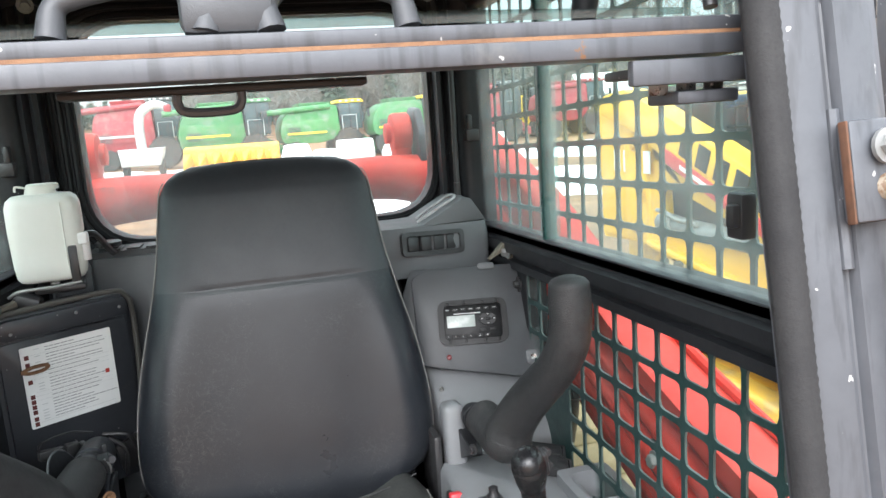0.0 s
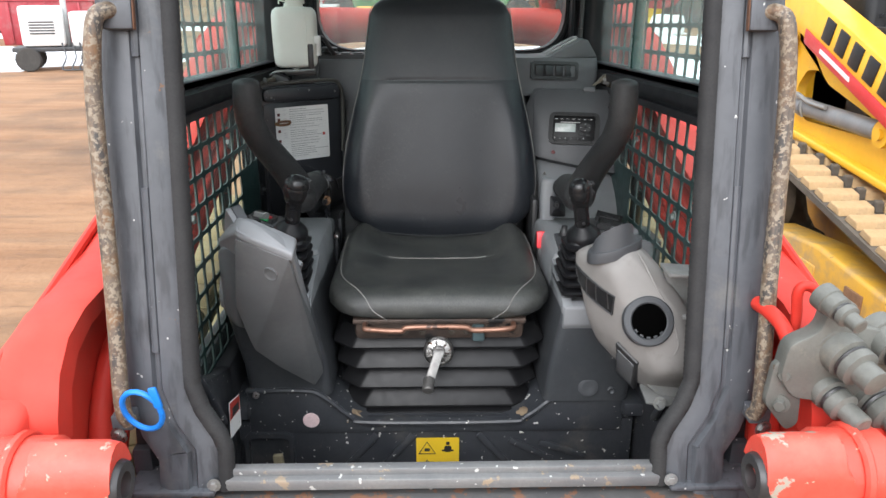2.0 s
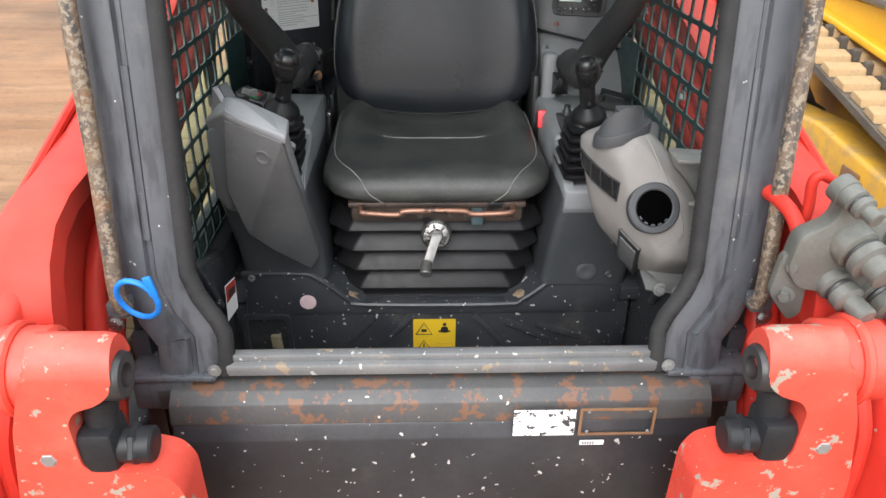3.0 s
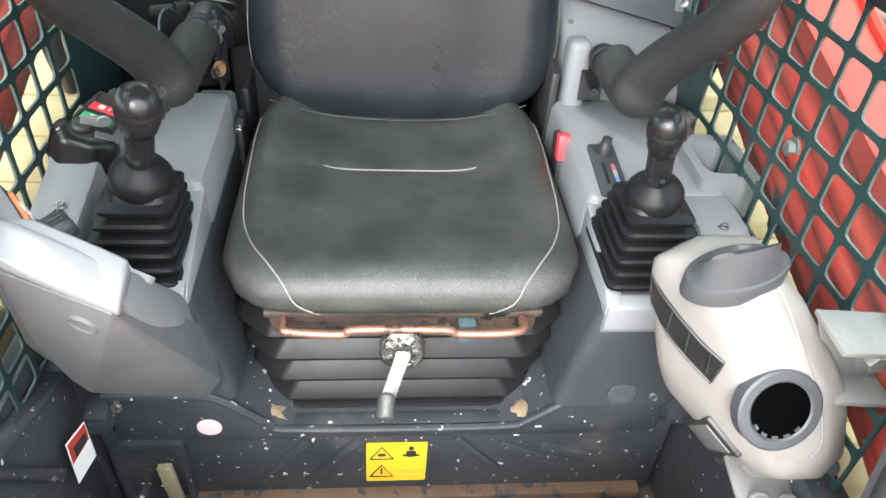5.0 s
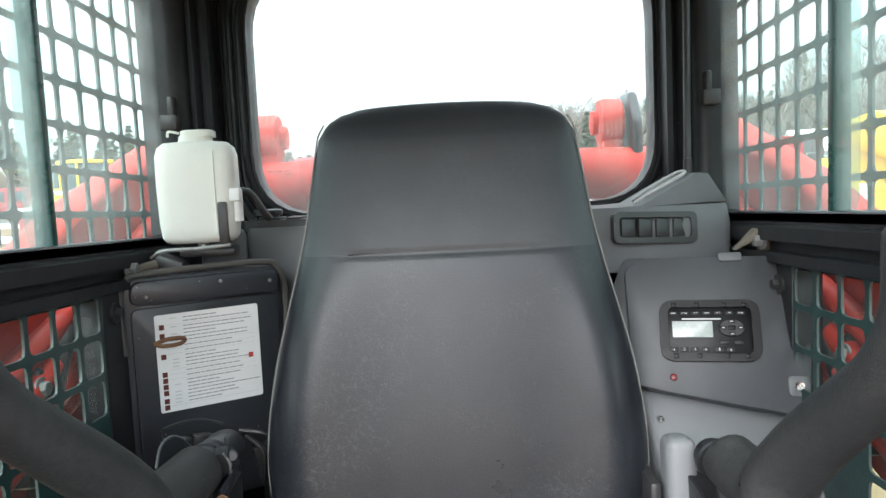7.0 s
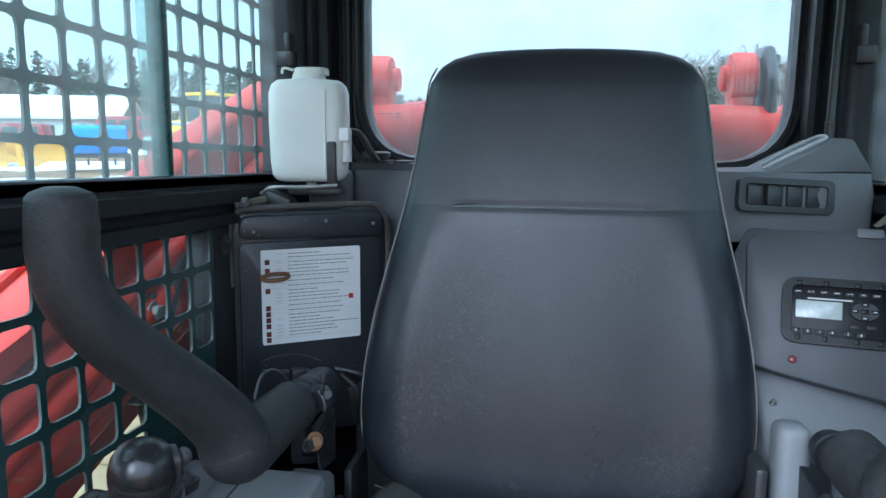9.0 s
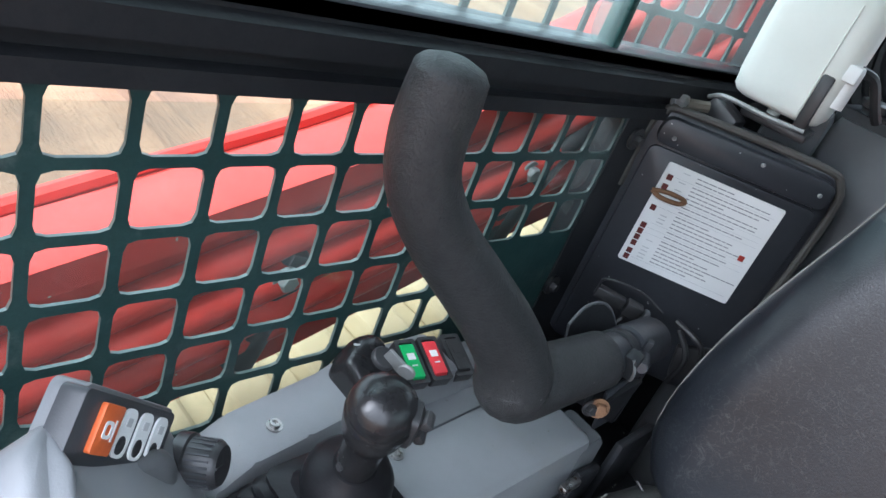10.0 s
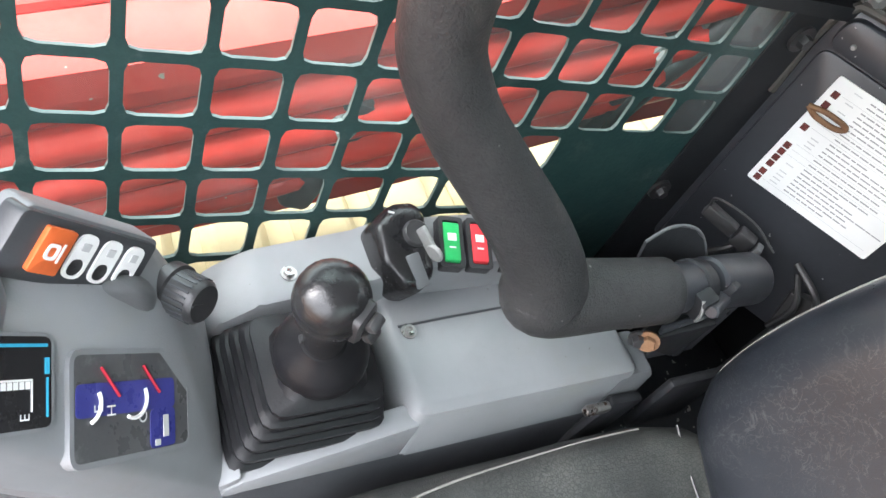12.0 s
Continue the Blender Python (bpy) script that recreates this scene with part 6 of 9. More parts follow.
part("disc", lathe([(0.0175, 0), (0.0175, 0.001)], face_frame((-0.2785, 0.8217, 0.7255), (1, 0, 0), (0, 0, 1)), 28), PINK, dot)
tg = thing("warning_label", (-0.4225, 0.735, 0.79), "torn red and white warning label on the side panel", "sticker")
LM = face_frame((-0.414, 0.737, 0.792), (0.32, 1, 0.1), (0, -0.1, 1)) @ Matrix.Scale(0.8, 4)
part("sheet", slab(LM, [(-0.03, -0.05), (0.02, -0.045), (0.028, 0.045), (-0.018, 0.05)], 0, 0.001), WHITE, tg)
part("band", slab(LM, [(-0.022, 0.0), (0.022, 0.005), (0.0265, 0.042), (-0.016, 0.046)], 0.001, 0.0016), REDINK, tg)
part("panel", slab(LM, [(-0.012, 0.004), (0.018, 0.008), (0.020, 0.028), (-0.010, 0.028)], 0.0016, 0.002), SATINB, tg)

# ---- rear of the cab: document box, bottle, radio, vent ----
db = thing("document_box", (-0.36, 1.43, 1.05), "black steel document box with an instruction sheet", "box")
BM = face_frame((-0.357, 1.408, 1.237), (0.838, 0.546, 0), (0, 0, 1))
part("body", slab(BM, round_poly([(-0.115, -0.22), (0.118, -0.22), (0.118, 0.128), (-0.115, 0.128)], 0.028, 4), -0.075, -0.006, 0.006), BLACKP, db)
part("door", slab(BM, round_poly([(-0.105, -0.21), (0.108, -0.21), (0.108, 0.083), (-0.105, 0.083)], 0.012, 4), -0.008, -0.0015, 0.002), BLACKP, db)
part("hood", slab(BM, round_poly([(-0.106, 0.088), (0.109, 0.088), (0.108, 0.122), (-0.103, 0.122)], 0.014, 4), -0.010, 0.008, 0.006), BLACKP, db)
part("edge_trim", tube([BM @ Vector(p) for p in ((-0.116, 0.02, -0.002), (-0.118, 0.09, -0.002), (-0.108, 0.124, -0.002), (-0.08, 0.132, -0.002), (0.08, 0.134, -0.004), (0.112, 0.122, -0.004), (0.121, 0.09, -0.004), (0.121, 0.02, -0.004), (0.117, -0.06, -0.004))], 0.005, 8), mk("worn_trim", (0.05, 0.047, 0.042), 0.6, bump=0.3), db)
for p in ((0.094, 0.105), (0.02, 0.112), (-0.085, 0.10)):
    part("rivet", lathe([(0.003, 0), (0.002, 0.002)], BM @ Matrix.Translation((*p, 0.008)), 10), DULLSTEEL, db)
SHEETINK = mk("sheet_ink", (0.22, 0.22, 0.225), 0.6)
ICON = mk("dark_icon", (0.055, 0.012, 0.010), 0.6, 0, (0.16, 0.02, 0.015), 400)
sheet = thing("instruction_sheet", (-0.357, 1.408, 1.165), "white printed instruction sheet with dark red icons", "sheet")
part("paper", slab(BM, rrect(0.150, 0.142, 0.003, 2), -0.0015, 0.0), WHITE, sheet)
random.seed(5)
lines, light_lines = [], []
v = 0.064
while v > -0.066:
    L = random.choice((0.098, 0.09, 0.075, 0.06, 0.045))
    x0 = -0.036
    k = 0.0
    while k < L:
        w = random.uniform(0.004, 0.012)
        lines.append(slab(BM, [(x0 + k, v), (x0 + k + w, v), (x0 + k + w, v + 0.0013), (x0 + k, v + 0.0013)], 0.0001, 0.0004))
        k += w + 0.0013
    if random.random() < 0.6:
        light_lines.append(slab(BM, [(-0.054, v), (-0.045, v), (-0.045, v + 0.0012), (-0.054, v + 0.0012)], 0.0001, 0.0004))
    v -= 0.0052
    if random.random() < 0.35:
        light_lines.append(slab(BM, [(-0.06, v + 0.0018), (0.068, v + 0.0018), (0.068, v + 0.0022), (-0.06, v + 0.0022)], 0.0001, 0.0003))
        v -= 0.002
part("print", join(*lines), SHEETINK, sheet, kind="stuff")
part("table_rule", join(*light_lines), PALEINK, sheet, kind="stuff")
for v in (0.053, 0.040, 0.010, -0.016, -0.025, -0.034, -0.043, -0.055, -0.064):
    part("icon", slab(BM, rrect(0.007, 0.0075, 0.0005, 1, (-0.066, v)), 0.0001, 0.0006), ICON, sheet)
part("icon", slab(BM, rrect(0.007, 0.0075, 0.0005, 1, (0.060, -0.006)), 0.0001, 0.0006), REDINK, sheet)
cl = thing("rusty_clip", (-0.41, 1.37, 1.275), "rust-brown wire clip over the instruction sheet", "clip")
part("wire", tube([BM @ Vector(p) for p in ((-0.078, 0.031, 0.002), (-0.060, 0.036, 0.005), (-0.040, 0.035, 0.004), (-0.036, 0.031, 0.003), (-0.045, 0.027, 0.004), (-0.066, 0.027, 0.005), (-0.078, 0.031, 0.002))], 0.003, 8), RUSTY, cl)
wires = thing("wiring_plug", (-0.33, 1.38, 1.07), "black wiring plug and cables below the document box", "cable")
part("plug", join(box((-0.385, 1.325, 1.136), (0.040, 0.014, 0.016), 0.003, (0, 6, 33)), box((-0.358, 1.343, 1.132), (0.022, 0.018, 0.020), 0.003, (0, 6, 33))), SATINB, wires)
part("plug_seal", box((-0.343, 1.352, 1.130), (0.008, 0.015, 0.016), 0.002, (0, 6, 33)), CHARP, wires)
part("cable", tube([(-0.400, 1.316, 1.140), (-0.39, 1.30, 1.165), (-0.35, 1.315, 1.172), (-0.32, 1.33, 1.160)], 0.0018, 6, 4), SATINB, wires)
for i, (a, b) in enumerate((((0.03, -0.115), (0.085, -0.16)), ((-0.03, -0.12), (-0.07, -0.19)), ((0.04, -0.125), (0.06, -0.20)))):
    part("cable", tube([BM @ Vector((*a, 0.012)), BM @ Vector(((a[0] + b[0]) / 2 + 0.01, (a[1] + b[1]) / 2 + 0.012, 0.03)), BM @ Vector((*b, 0.02))], 0.004, 8), SATINB, wires)
part("clamp_plate", slab(BM, [(0.05, -0.15), (0.11, -0.13), (0.115, -0.19), (0.06, -0.2)], 0.0, 0.012, 0.003), SATINB, wires)
part("spring", tube([BM @ Vector((0.115 + 0.006 * math.cos(k * 1.05), -0.20 + 0.006 * math.sin(k * 1.05), 0.03 + 0.0011 * k)) for k in range(36)], 0.0012, 6, 0), DULLSTEEL, wires)
mech = thing("lever_linkage", (-0.31, 1.24, 1.05), "black lever linkage block behind the grab bar", "linkage")
part("block", join(box((-0.305, 1.25, 1.085), (0.055, 0.05, 0.06), 0.006, (0, 0, 20)), box((-0.315, 1.29, 1.11), (0.03, 0.03, 0.03), 0.005)), CABBLACK, mech)
part("arm", rod((-0.335, 1.235, 1.105), (-0.285, 1.275, 1.12), 0.006), CABBLACK, mech)
part("bolt", bolt_head((-0.282, 1.228, 1.10), (0.2, -1, 0), 0.005, 0.006), RUSTY, mech)

# washer bottle
wb = thing("washer_bottle", (-0.387, 1.44, 1.40), "milky white plastic washer bottle with a cap", "bottle")
WM = face_frame((-0.371, 1.452, 1.405), (0.985, 0.17, 0), (0, 0, 1))
rings = []
for h, w, d, r in ((0.0, 0.088, 0.05, 0.02), (0.003, 0.100, 0.062, 0.022), (0.010, 0.109, 0.071, 0.022), (0.03, 0.113, 0.075, 0.022), (0.09, 0.116, 0.076, 0.022), (0.130, 0.115, 0.075, 0.022), (0.142, 0.108, 0.070, 0.022), (0.149, 0.092, 0.058, 0.02), (0.151, 0.05, 0.046, 0.02), (0.160, 0.046, 0.044, 0.02)):
    rings.append([WM @ Vector((p[0], h, p[1])) for p in rrect(w, d, r, 4)])
part("tank", loft(rings), BOTTLE, wb, sharp=50)
part("cap", loft([[WM @ Vector((p[0] + 0.004, h, p[1])) for p in rrect(w, d, 0.018, 4)] for h, w, d in ((0.158, 0.05, 0.046), (0.166, 0.05, 0.046), (0.168, 0.044, 0.04))]), BOTTLE, wb)
part("cap_strap", tube([WM @ Vector(p) for p in ((-0.02, 0.163, 0.02), (-0.034, 0.166, 0.02), (-0.036, 0.158, 0.022))], 0.002, 6), BOTTLE, wb)
part("seam", join(*[tube([WM @ Vector((x, h, 0.0385)) for h in (0.012, 0.08, 0.135)], 0.0012, 6, 2) for x in (0.028,)]), BOTTLE, wb)
part("neck", rod(WM @ Vector((0.0, 0.0, 0.0)), WM @ Vector((0.0, -0.012, 0.0)), 0.008), BOTTLE, wb)
hold = thing("bottle_bracket", (-0.38, 1.46, 1.38), "black bracket and bent wire under the washer bottle", "bracket")
part("plate", join(moved(span((0.030, -0.005, -0.02), (0.044, 0.06, 0.042), 0.003), WM), moved(span((-0.03, -0.02, -0.03), (0.05, -0.008, 0.03), 0.004), WM)), SATINB, hold)
part("wire", tube([WM @ Vector(p) for p in ((-0.07, -0.018, 0.03), (-0.05, -0.008, 0.04), (0.0, -0.007, 0.042), (0.045, -0.004, 0.04))], 0.003, 8), DULLSTEEL, hold)
part("pump", join(rod(WM @ Vector((0.055, 0.03, 0.02)), WM @ Vector((0.055, 0.075, 0.02)), 0.010), box(WM @ Vector((0.054, 0.07, 0.028)), (0.02, 0.016, 0.02), 0.003)), WHITE, hold, "white washer pump")
part("plug", box(WM @ Vector((-0.045, -0.034, 0.025)), (0.045, 0.035, 0.035), 0.008, (0, 20, 0)), SATINB, hold)
part("hose", tube([WM @ Vector(p) for p in ((0.058, 0.075, 0.01), (0.075, 0.07, 0.0), (0.09, 0.045, -0.01), (0.10, 0.03, -0.02))], 0.006, 8), SATINB, hold)
tb = thing("bent_tube", (-0.45, 1.37, 1.33), "dusty bent tube beside the document box", "tube")
part("tube", tube([(-0.452, 1.37, 1.18), (-0.455, 1.365, 1.31), (-0.452, 1.365, 1.35), (-0.442, 1.37, 1.372), (-0.42, 1.39, 1.38)], 0.007, 8), mk("dusty_tube", (0.08, 0.07, 0.055), 0.8, bump=0.3), tb)

# rear panels
rp = thing("rear_panel", (-0.1, 1.56, 1.0), "dark grey moulded plastic panel behind the seat", "panel")
part("panel", ring_block([(-0.33, 0.26, 1.535, 1.64, 0.79, 0.01), (-0.33, 0.26, 1.53, 1.64, 1.40, 0.012), (-0.325, 0.255, 1.535, 1.64, 1.418, 0.012)]), CHARP, rp)
part("ledge", ring_block([(-0.335, -0.05, 1.545, 1.64, 1.40, 0.006), (-0.335, -0.05, 1.545, 1.64, 1.43, 0.006)]), DARKP, rp)
part("groove", join(*[span((-0.30 + 0.035 * i, 1.55, 1.43), (-0.275 + 0.035 * i, 1.60, 1.434), 0.001) for i in range(6)]), SATINB, rp)
part("step", box((-0.36, 1.52, 1.385), (0.07, 0.06, 0.07), 0.012, (0, 0, 15)), CHARP, rp)
fc = thing("filler_cap", (-0.30, 1.575, 1.43), "black round filler cap on the rear panel", "cap")
part("cap", lathe([(0.018, 0), (0.018, 0.006), (0.024, 0.008), (0.024, 0.016), (0.020, 0.018)], pose(-0.30, 1.575, 1.43), 22), SATINB, fc)

vh = thing("vent_housing", (0.32, 1.52, 1.35), "dark grey plastic air vent housing beside the seat back", "vent housing")
part("housing", join(ring_block([(0.19, 0.43, 1.452, 1.62, 1.33, 0.012), (0.19, 0.432, 1.455, 1.62, 1.40, 0.012), (0.19, 0.43, 1.465, 1.62, 1.428, 0.012)]),
                     prism([(0.20, 1.425), (0.30, 1.43), (0.385, 1.476), (0.402, 1.474), (0.43, 1.43)], "y", 1.47, 1.62, 0.006)), CHARP, vh)
part("slot_trim", tube([(0.295, 1.50, 1.432), (0.335, 1.495, 1.455), (0.375, 1.50, 1.476), (0.372, 1.53, 1.477), (0.335, 1.53, 1.458), (0.30, 1.53, 1.436)], 0.0028, 8), mk("pale_trim", (0.3, 0.3, 0.3), 0.4), vh)
VM = face_frame((0.313, 1.4525, 1.396), (1, 0.12, -0.04), (0, 0.15, 1))
vent = part("vent", moved(plate_with_hole(Matrix(), rrect(0.130, 0.047, 0.010), rrect(0.112, 0.030, 0.006), -0.006, 0.008), VM), SATINB, vh, "black vent frame")
part("vent_back", moved(box((0, 0, -0.006), (0.115, 0.034, 0.004), 0), VM), GLOSSB, vh)
for i in range(4):
    part("louvre", moved(box((-0.041 + 0.027 * i, 0, 0.001), (0.024, 0.029, 0.006), 0.003, (0, 12, 0)), VM), SATINB, vent)

pn = thing("dashboard_panel", (0.36, 1.35, 1.17), "dark grey slanted plastic panel holding the radio", "panel")
PM = face_frame((0.352, 1.322, 1.262), (0.975, -0.20, 0), (0.08, 0.39, 1))
part("panel", slab(PM, round_poly([(-0.105, -0.072), (-0.06, -0.082), (0.113, -0.112), (0.122, -0.02), (0.098, 0.104), (-0.085, 0.104), (-0.112, 0.09)], 0.012, 4), -0.05, 0.0, 0.006), DARKP, pn)
part("side_cheek", slab(PM, round_poly([(-0.125, -0.075), (-0.095, -0.078), (-0.075, 0.108), (-0.112, 0.108), (-0.13, 0.06)], 0.01, 3), -0.10, -0.012, 0.006), DARKP, pn)
part("latch_tab", slab(PM, rrect(0.03, 0.012, 0.003, 2, (0.03, 0.103)), -0.004, 0.003, 0.001), CHARP, pn)
part("screw_pad", slab(PM, rrect(0.026, 0.026, 0.006, 3, (0.102, -0.072)), -0.002, 0.002, 0.001), CHARP, pn)
part("screw", lathe([(0.006, 0.002), (0.006, 0.006), (0.003, 0.005)], PM @ Matrix.Translation((0.102, -0.072, 0)), 6), STEEL, pn)
part("red_lamp", lathe([(0.005, 0), (0.0045, 0.002), (0.002, 0.003)], PM @ Matrix.Translation((-0.052, -0.062, 0)), 14), mk("dark_red_lens", (0.10, 0.008, 0.010), 0.3), pn)
def written(text, m, size, parent):
    """A word in the built-in font, flat on a face."""
    cu = bpy.data.curves.new("word", "FONT")
    cu.body, cu.size, cu.align_x, cu.align_y, cu.resolution_u = text, size, "CENTER", "CENTER", 2
    tmp = bpy.data.objects.new("word_curve", cu)
    me = bpy.data.meshes.new_from_object(tmp)
    bpy.data.objects.remove(tmp)
    me.transform(m)
    me.materials.append(WHITE)
    ob = new("lettering", me)
    ob.parent = parent
    return ob


RADIOB = mk("radio_black", (0.004, 0.004, 0.0045), 0.38, 0, (0.007, 0.007, 0.0075), 30, bump=0.1, spec=0.22)
RADIOK = mk("radio_key", (0.012, 0.012, 0.013), 0.5, 0, (0.028, 0.028, 0.03), 30, spec=0.35)
rad = thing("radio", (0.35, 1.32, 1.22), "black marine-style radio with a grey screen", "radio")
QM = PM @ Matrix.Translation((-0.003, 0.0, 0.0))
part("bezel", moved(plate_with_hole(Matrix(), rrect(0.128, 0.083, 0.019), rrect(0.106, 0.063, 0.008), -0.01, 0.008), QM), RADIOB, rad)
part("face", moved(box((0, 0, 0), (0.108, 0.065, 0.006), 0.001), QM), RADIOB, rad)
part("screen", moved(box((-0.022, 0.002, 0.0035), (0.052, 0.022, 0.002), 0.0005), QM), mk("radio_screen", (0.30, 0.34, 0.32), 0.25, 0, (0.4, 0.44, 0.42), 60, dust=(0.52, 0.55, 0.54), dust_scale=40, dust_at=0.45), rad, "grey liquid crystal screen")
for i in range(7):
    b_ = part("button", moved(box((-0.046 + 0.0145 * i, 0.024, 0.0035), (0.010, 0.0045, 0.002), 0.0007), QM), RADIOK, rad)
    word = ("", "MUTE", "DISP", "", "AUX", "WB", "TIMER")[i]
    if word:
        written(word, QM @ Matrix.Translation((-0.046 + 0.0145 * i, 0.024, 0.0048)), 0.0026, b_)
    else:
        part("button_mark", moved(box((-0.046 + 0.0145 * i, 0.024, 0.0047), (0.006, 0.0012, 0.0006), 0), QM), PALEINK, b_)
for i in range(6):
    x, y = (-0.047 + 0.0135 * i, -0.0255) if i < 4 else (0.011 + 0.014 * (i - 4), -0.0255)
    b_ = part("button", moved(box((x, y, 0.0035), (0.010, 0.006, 0.002), 0.0008), QM), RADIOK, rad)
    written(str(i + 1), QM @ Matrix.Translation((x, y, 0.0048)), 0.0048, b_)
part("dial_pad", moved(lathe([(0.0165, 0.002), (0.0165, 0.005), (0.0155, 0.006)], Matrix.Translation((0.028, 0.0035, 0)) @ Matrix.Diagonal((1, 0.72, 1, 1)), 24), QM), RADIOK, rad)
for x, y in ((0.028, 0.012), (0.028, -0.005), (0.017, 0.0035), (0.039, 0.0035)):
    part("pad_key", moved(box((x, y, 0.0065), (0.008, 0.0045, 0.0016), 0.0007), QM), RADIOB, rad)
    part("key_mark", moved(box((x, y, 0.0075), (0.004, 0.0012, 0.0005), 0), QM), PALEINK, rad)
part("pad_centre", moved(box((0.028, 0.0035, 0.0065), (0.009, 0.006, 0.002), 0.0008), QM), RADIOB, rad)
for i in range(2):
    part("button", moved(box((0.018 + 0.018 * i, -0.0155, 0.0035), (0.011, 0.005, 0.002), 0.0008), QM), RADIOK, rad)
for x in (-0.045, -0.015, 0.02, 0.045):
    for sgn in (-1, 1):
        part("bezel_notch", moved(box((x, sgn * 0.0345, 0.009), (0.006, 0.006, 0.002), 0.0006), QM), RADIOB, rad)
part("brand_bar", moved(box((-0.01, 0.016, 0.0033), (0.05, 0.0018, 0.0006), 0), QM), PALEINK, rad)
hk = thing("dusty_hook", (0.45, 1.40, 1.36), "dusty steel bracket in the rear corner", "bracket")
part("plate", prism([(0.40, 1.365), (0.43, 1.395), (0.455, 1.39), (0.462, 1.34), (0.452, 1.25), (0.444, 1.25), (0.448, 1.34), (0.43, 1.38)], "y", 1.36, 1.38, 0.002), mk("dusty_steel", (0.12, 0.105, 0.08), 0.75, bump=0.3), hk)
tube_ = thing("corner_tube", (0.45, 1.36, 1.2), "black corner tube beside the radio panel", "tube")
part("tube", tube([(0.47, 1.38, 1.18), (0.468, 1.375, 1.30), (0.46, 1.375, 1.35), (0.445, 1.385, 1.375)], 0.008, 8), SATINB, tube_)

# ---- the loader outside its cab: body, lift arms, hoses, tracks ----
body = thing("loader_body", (DC, 1.2, 0.0), "black painted loader body with chipped, rusty front plate", "loader body")
WORNBLACK = mk("worn_black_paint", (0.018, 0.019, 0.022), 0.40, 0, (0.042, 0.043, 0.047), 5, bump=0.15, bscale=200, speck=(0.42, 0.41, 0.39), speck_scale=75, speck_at=0.70,
               dust=(0.055, 0.053, 0.05), dust_scale=12, dust_at=0.58, chip=(0.13, 0.07, 0.045), chip_scale=24, chip_at=0.72)
RUSTBEND = mk("rust_worn_edge", (0.05, 0.05, 0.052), 0.5, 0, (0.08, 0.078, 0.075), 8, bump=0.25, bscale=150, chip=(0.15, 0.075, 0.045), chip_scale=34, chip_at=0.55, speck=(0.5, 0.48, 0.44), speck_scale=60, speck_at=0.72)
part("front_plate", prism([(0.365, 0.80), (0.356, 0.775), (0.354, 0.72), (0.354, 0.30), (0.398, 0.30), (0.398, 0.83), (0.383, 0.825)], "x", DC - 0.415, DC + 0.415, 0.003), WORNBLACK, body, "scratched black front plate")
part("bend", prism([(0.44, 0.852), (0.41, 0.852), (0.388, 0.848), (0.372, 0.834), (0.364, 0.802), (0.368, 0.80), (0.392, 0.83), (0.41, 0.84), (0.44, 0.84)], "x", DC - 0.418, DC + 0.418, 0.002), RUSTBEND, body, "rust-worn bend of the front plate")
part("shelf", span((DC - 0.45, 0.40, 0.80), (DC + 0.45, 0.50, 0.848), 0.008), RUSTBEND, body)
part("side_frame", span((DC - 0.49, 0.46, 0.25), (DC - 0.43, 2.1, 0.86), 0.01), WORNBLACK, body)
part("side_frame", span((DC + 0.43, 0.46, 0.25), (DC + 0.49, 2.1, 0.86), 0.01), WORNBLACK, body)
part("engine_hood", span((DC - 0.46, 1.72, 0.5), (DC + 0.46, 2.45, 1.28), 0.04), WORNBLACK, body)
part("belly", span((DC - 0.43, 0.40, 0.25), (DC + 0.43, 2.2, 0.48), 0.01), WORNBLACK, body)
PEEL = mk("peeling_sticker", (0.75, 0.75, 0.73), 0.6, chip=(0.04, 0.04, 0.042), chip_scale=55, chip_at=0.55)
ws = thing("peeling_sticker", (0.147, 0.352, 0.81), "peeling white sticker on the front plate", "sticker")
part("sheet", box((0.147, 0.3525, 0.808), (0.095, 0.0015, 0.050), 0.0), PEEL, ws)
np_ = thing("empty_plate_frame", (0.26, 0.351, 0.81), "rusty frame of a missing plate with rivets", "plate frame")
part("frame", plate_with_hole(face_frame((0.26, 0.3535, 0.808), (1, 0, 0), (0, 0, 1)), rrect(0.118, 0.052, 0.002), rrect(0.110, 0.046, 0.002), -0.001, 0.002), RUSTY, np_)
for x in (-0.045, 0.05):
    for z in (-0.02, 0.02):
        part("rivet", lathe([(0.003, 0), (0.002, 0.002)], face_frame((0.26 + x, 0.3535, 0.808 + z), (1, 0, 0), (0, 0, 1)), 10), DULLSTEEL, np_)
sl = thing("small_label", (0.225, 0.3525, 0.766), "small pale label with illegible print", "label")
part("sheet", box((0.225, 0.3528, 0.766), (0.038, 0.001, 0.009), 0), WHITE, sl)
part("print", join(*[box((0.211 + 0.004 * i, 0.3518, 0.766), (0.0025, 0.0006, 0.005), 0) for i in range(5)]), INK, sl)

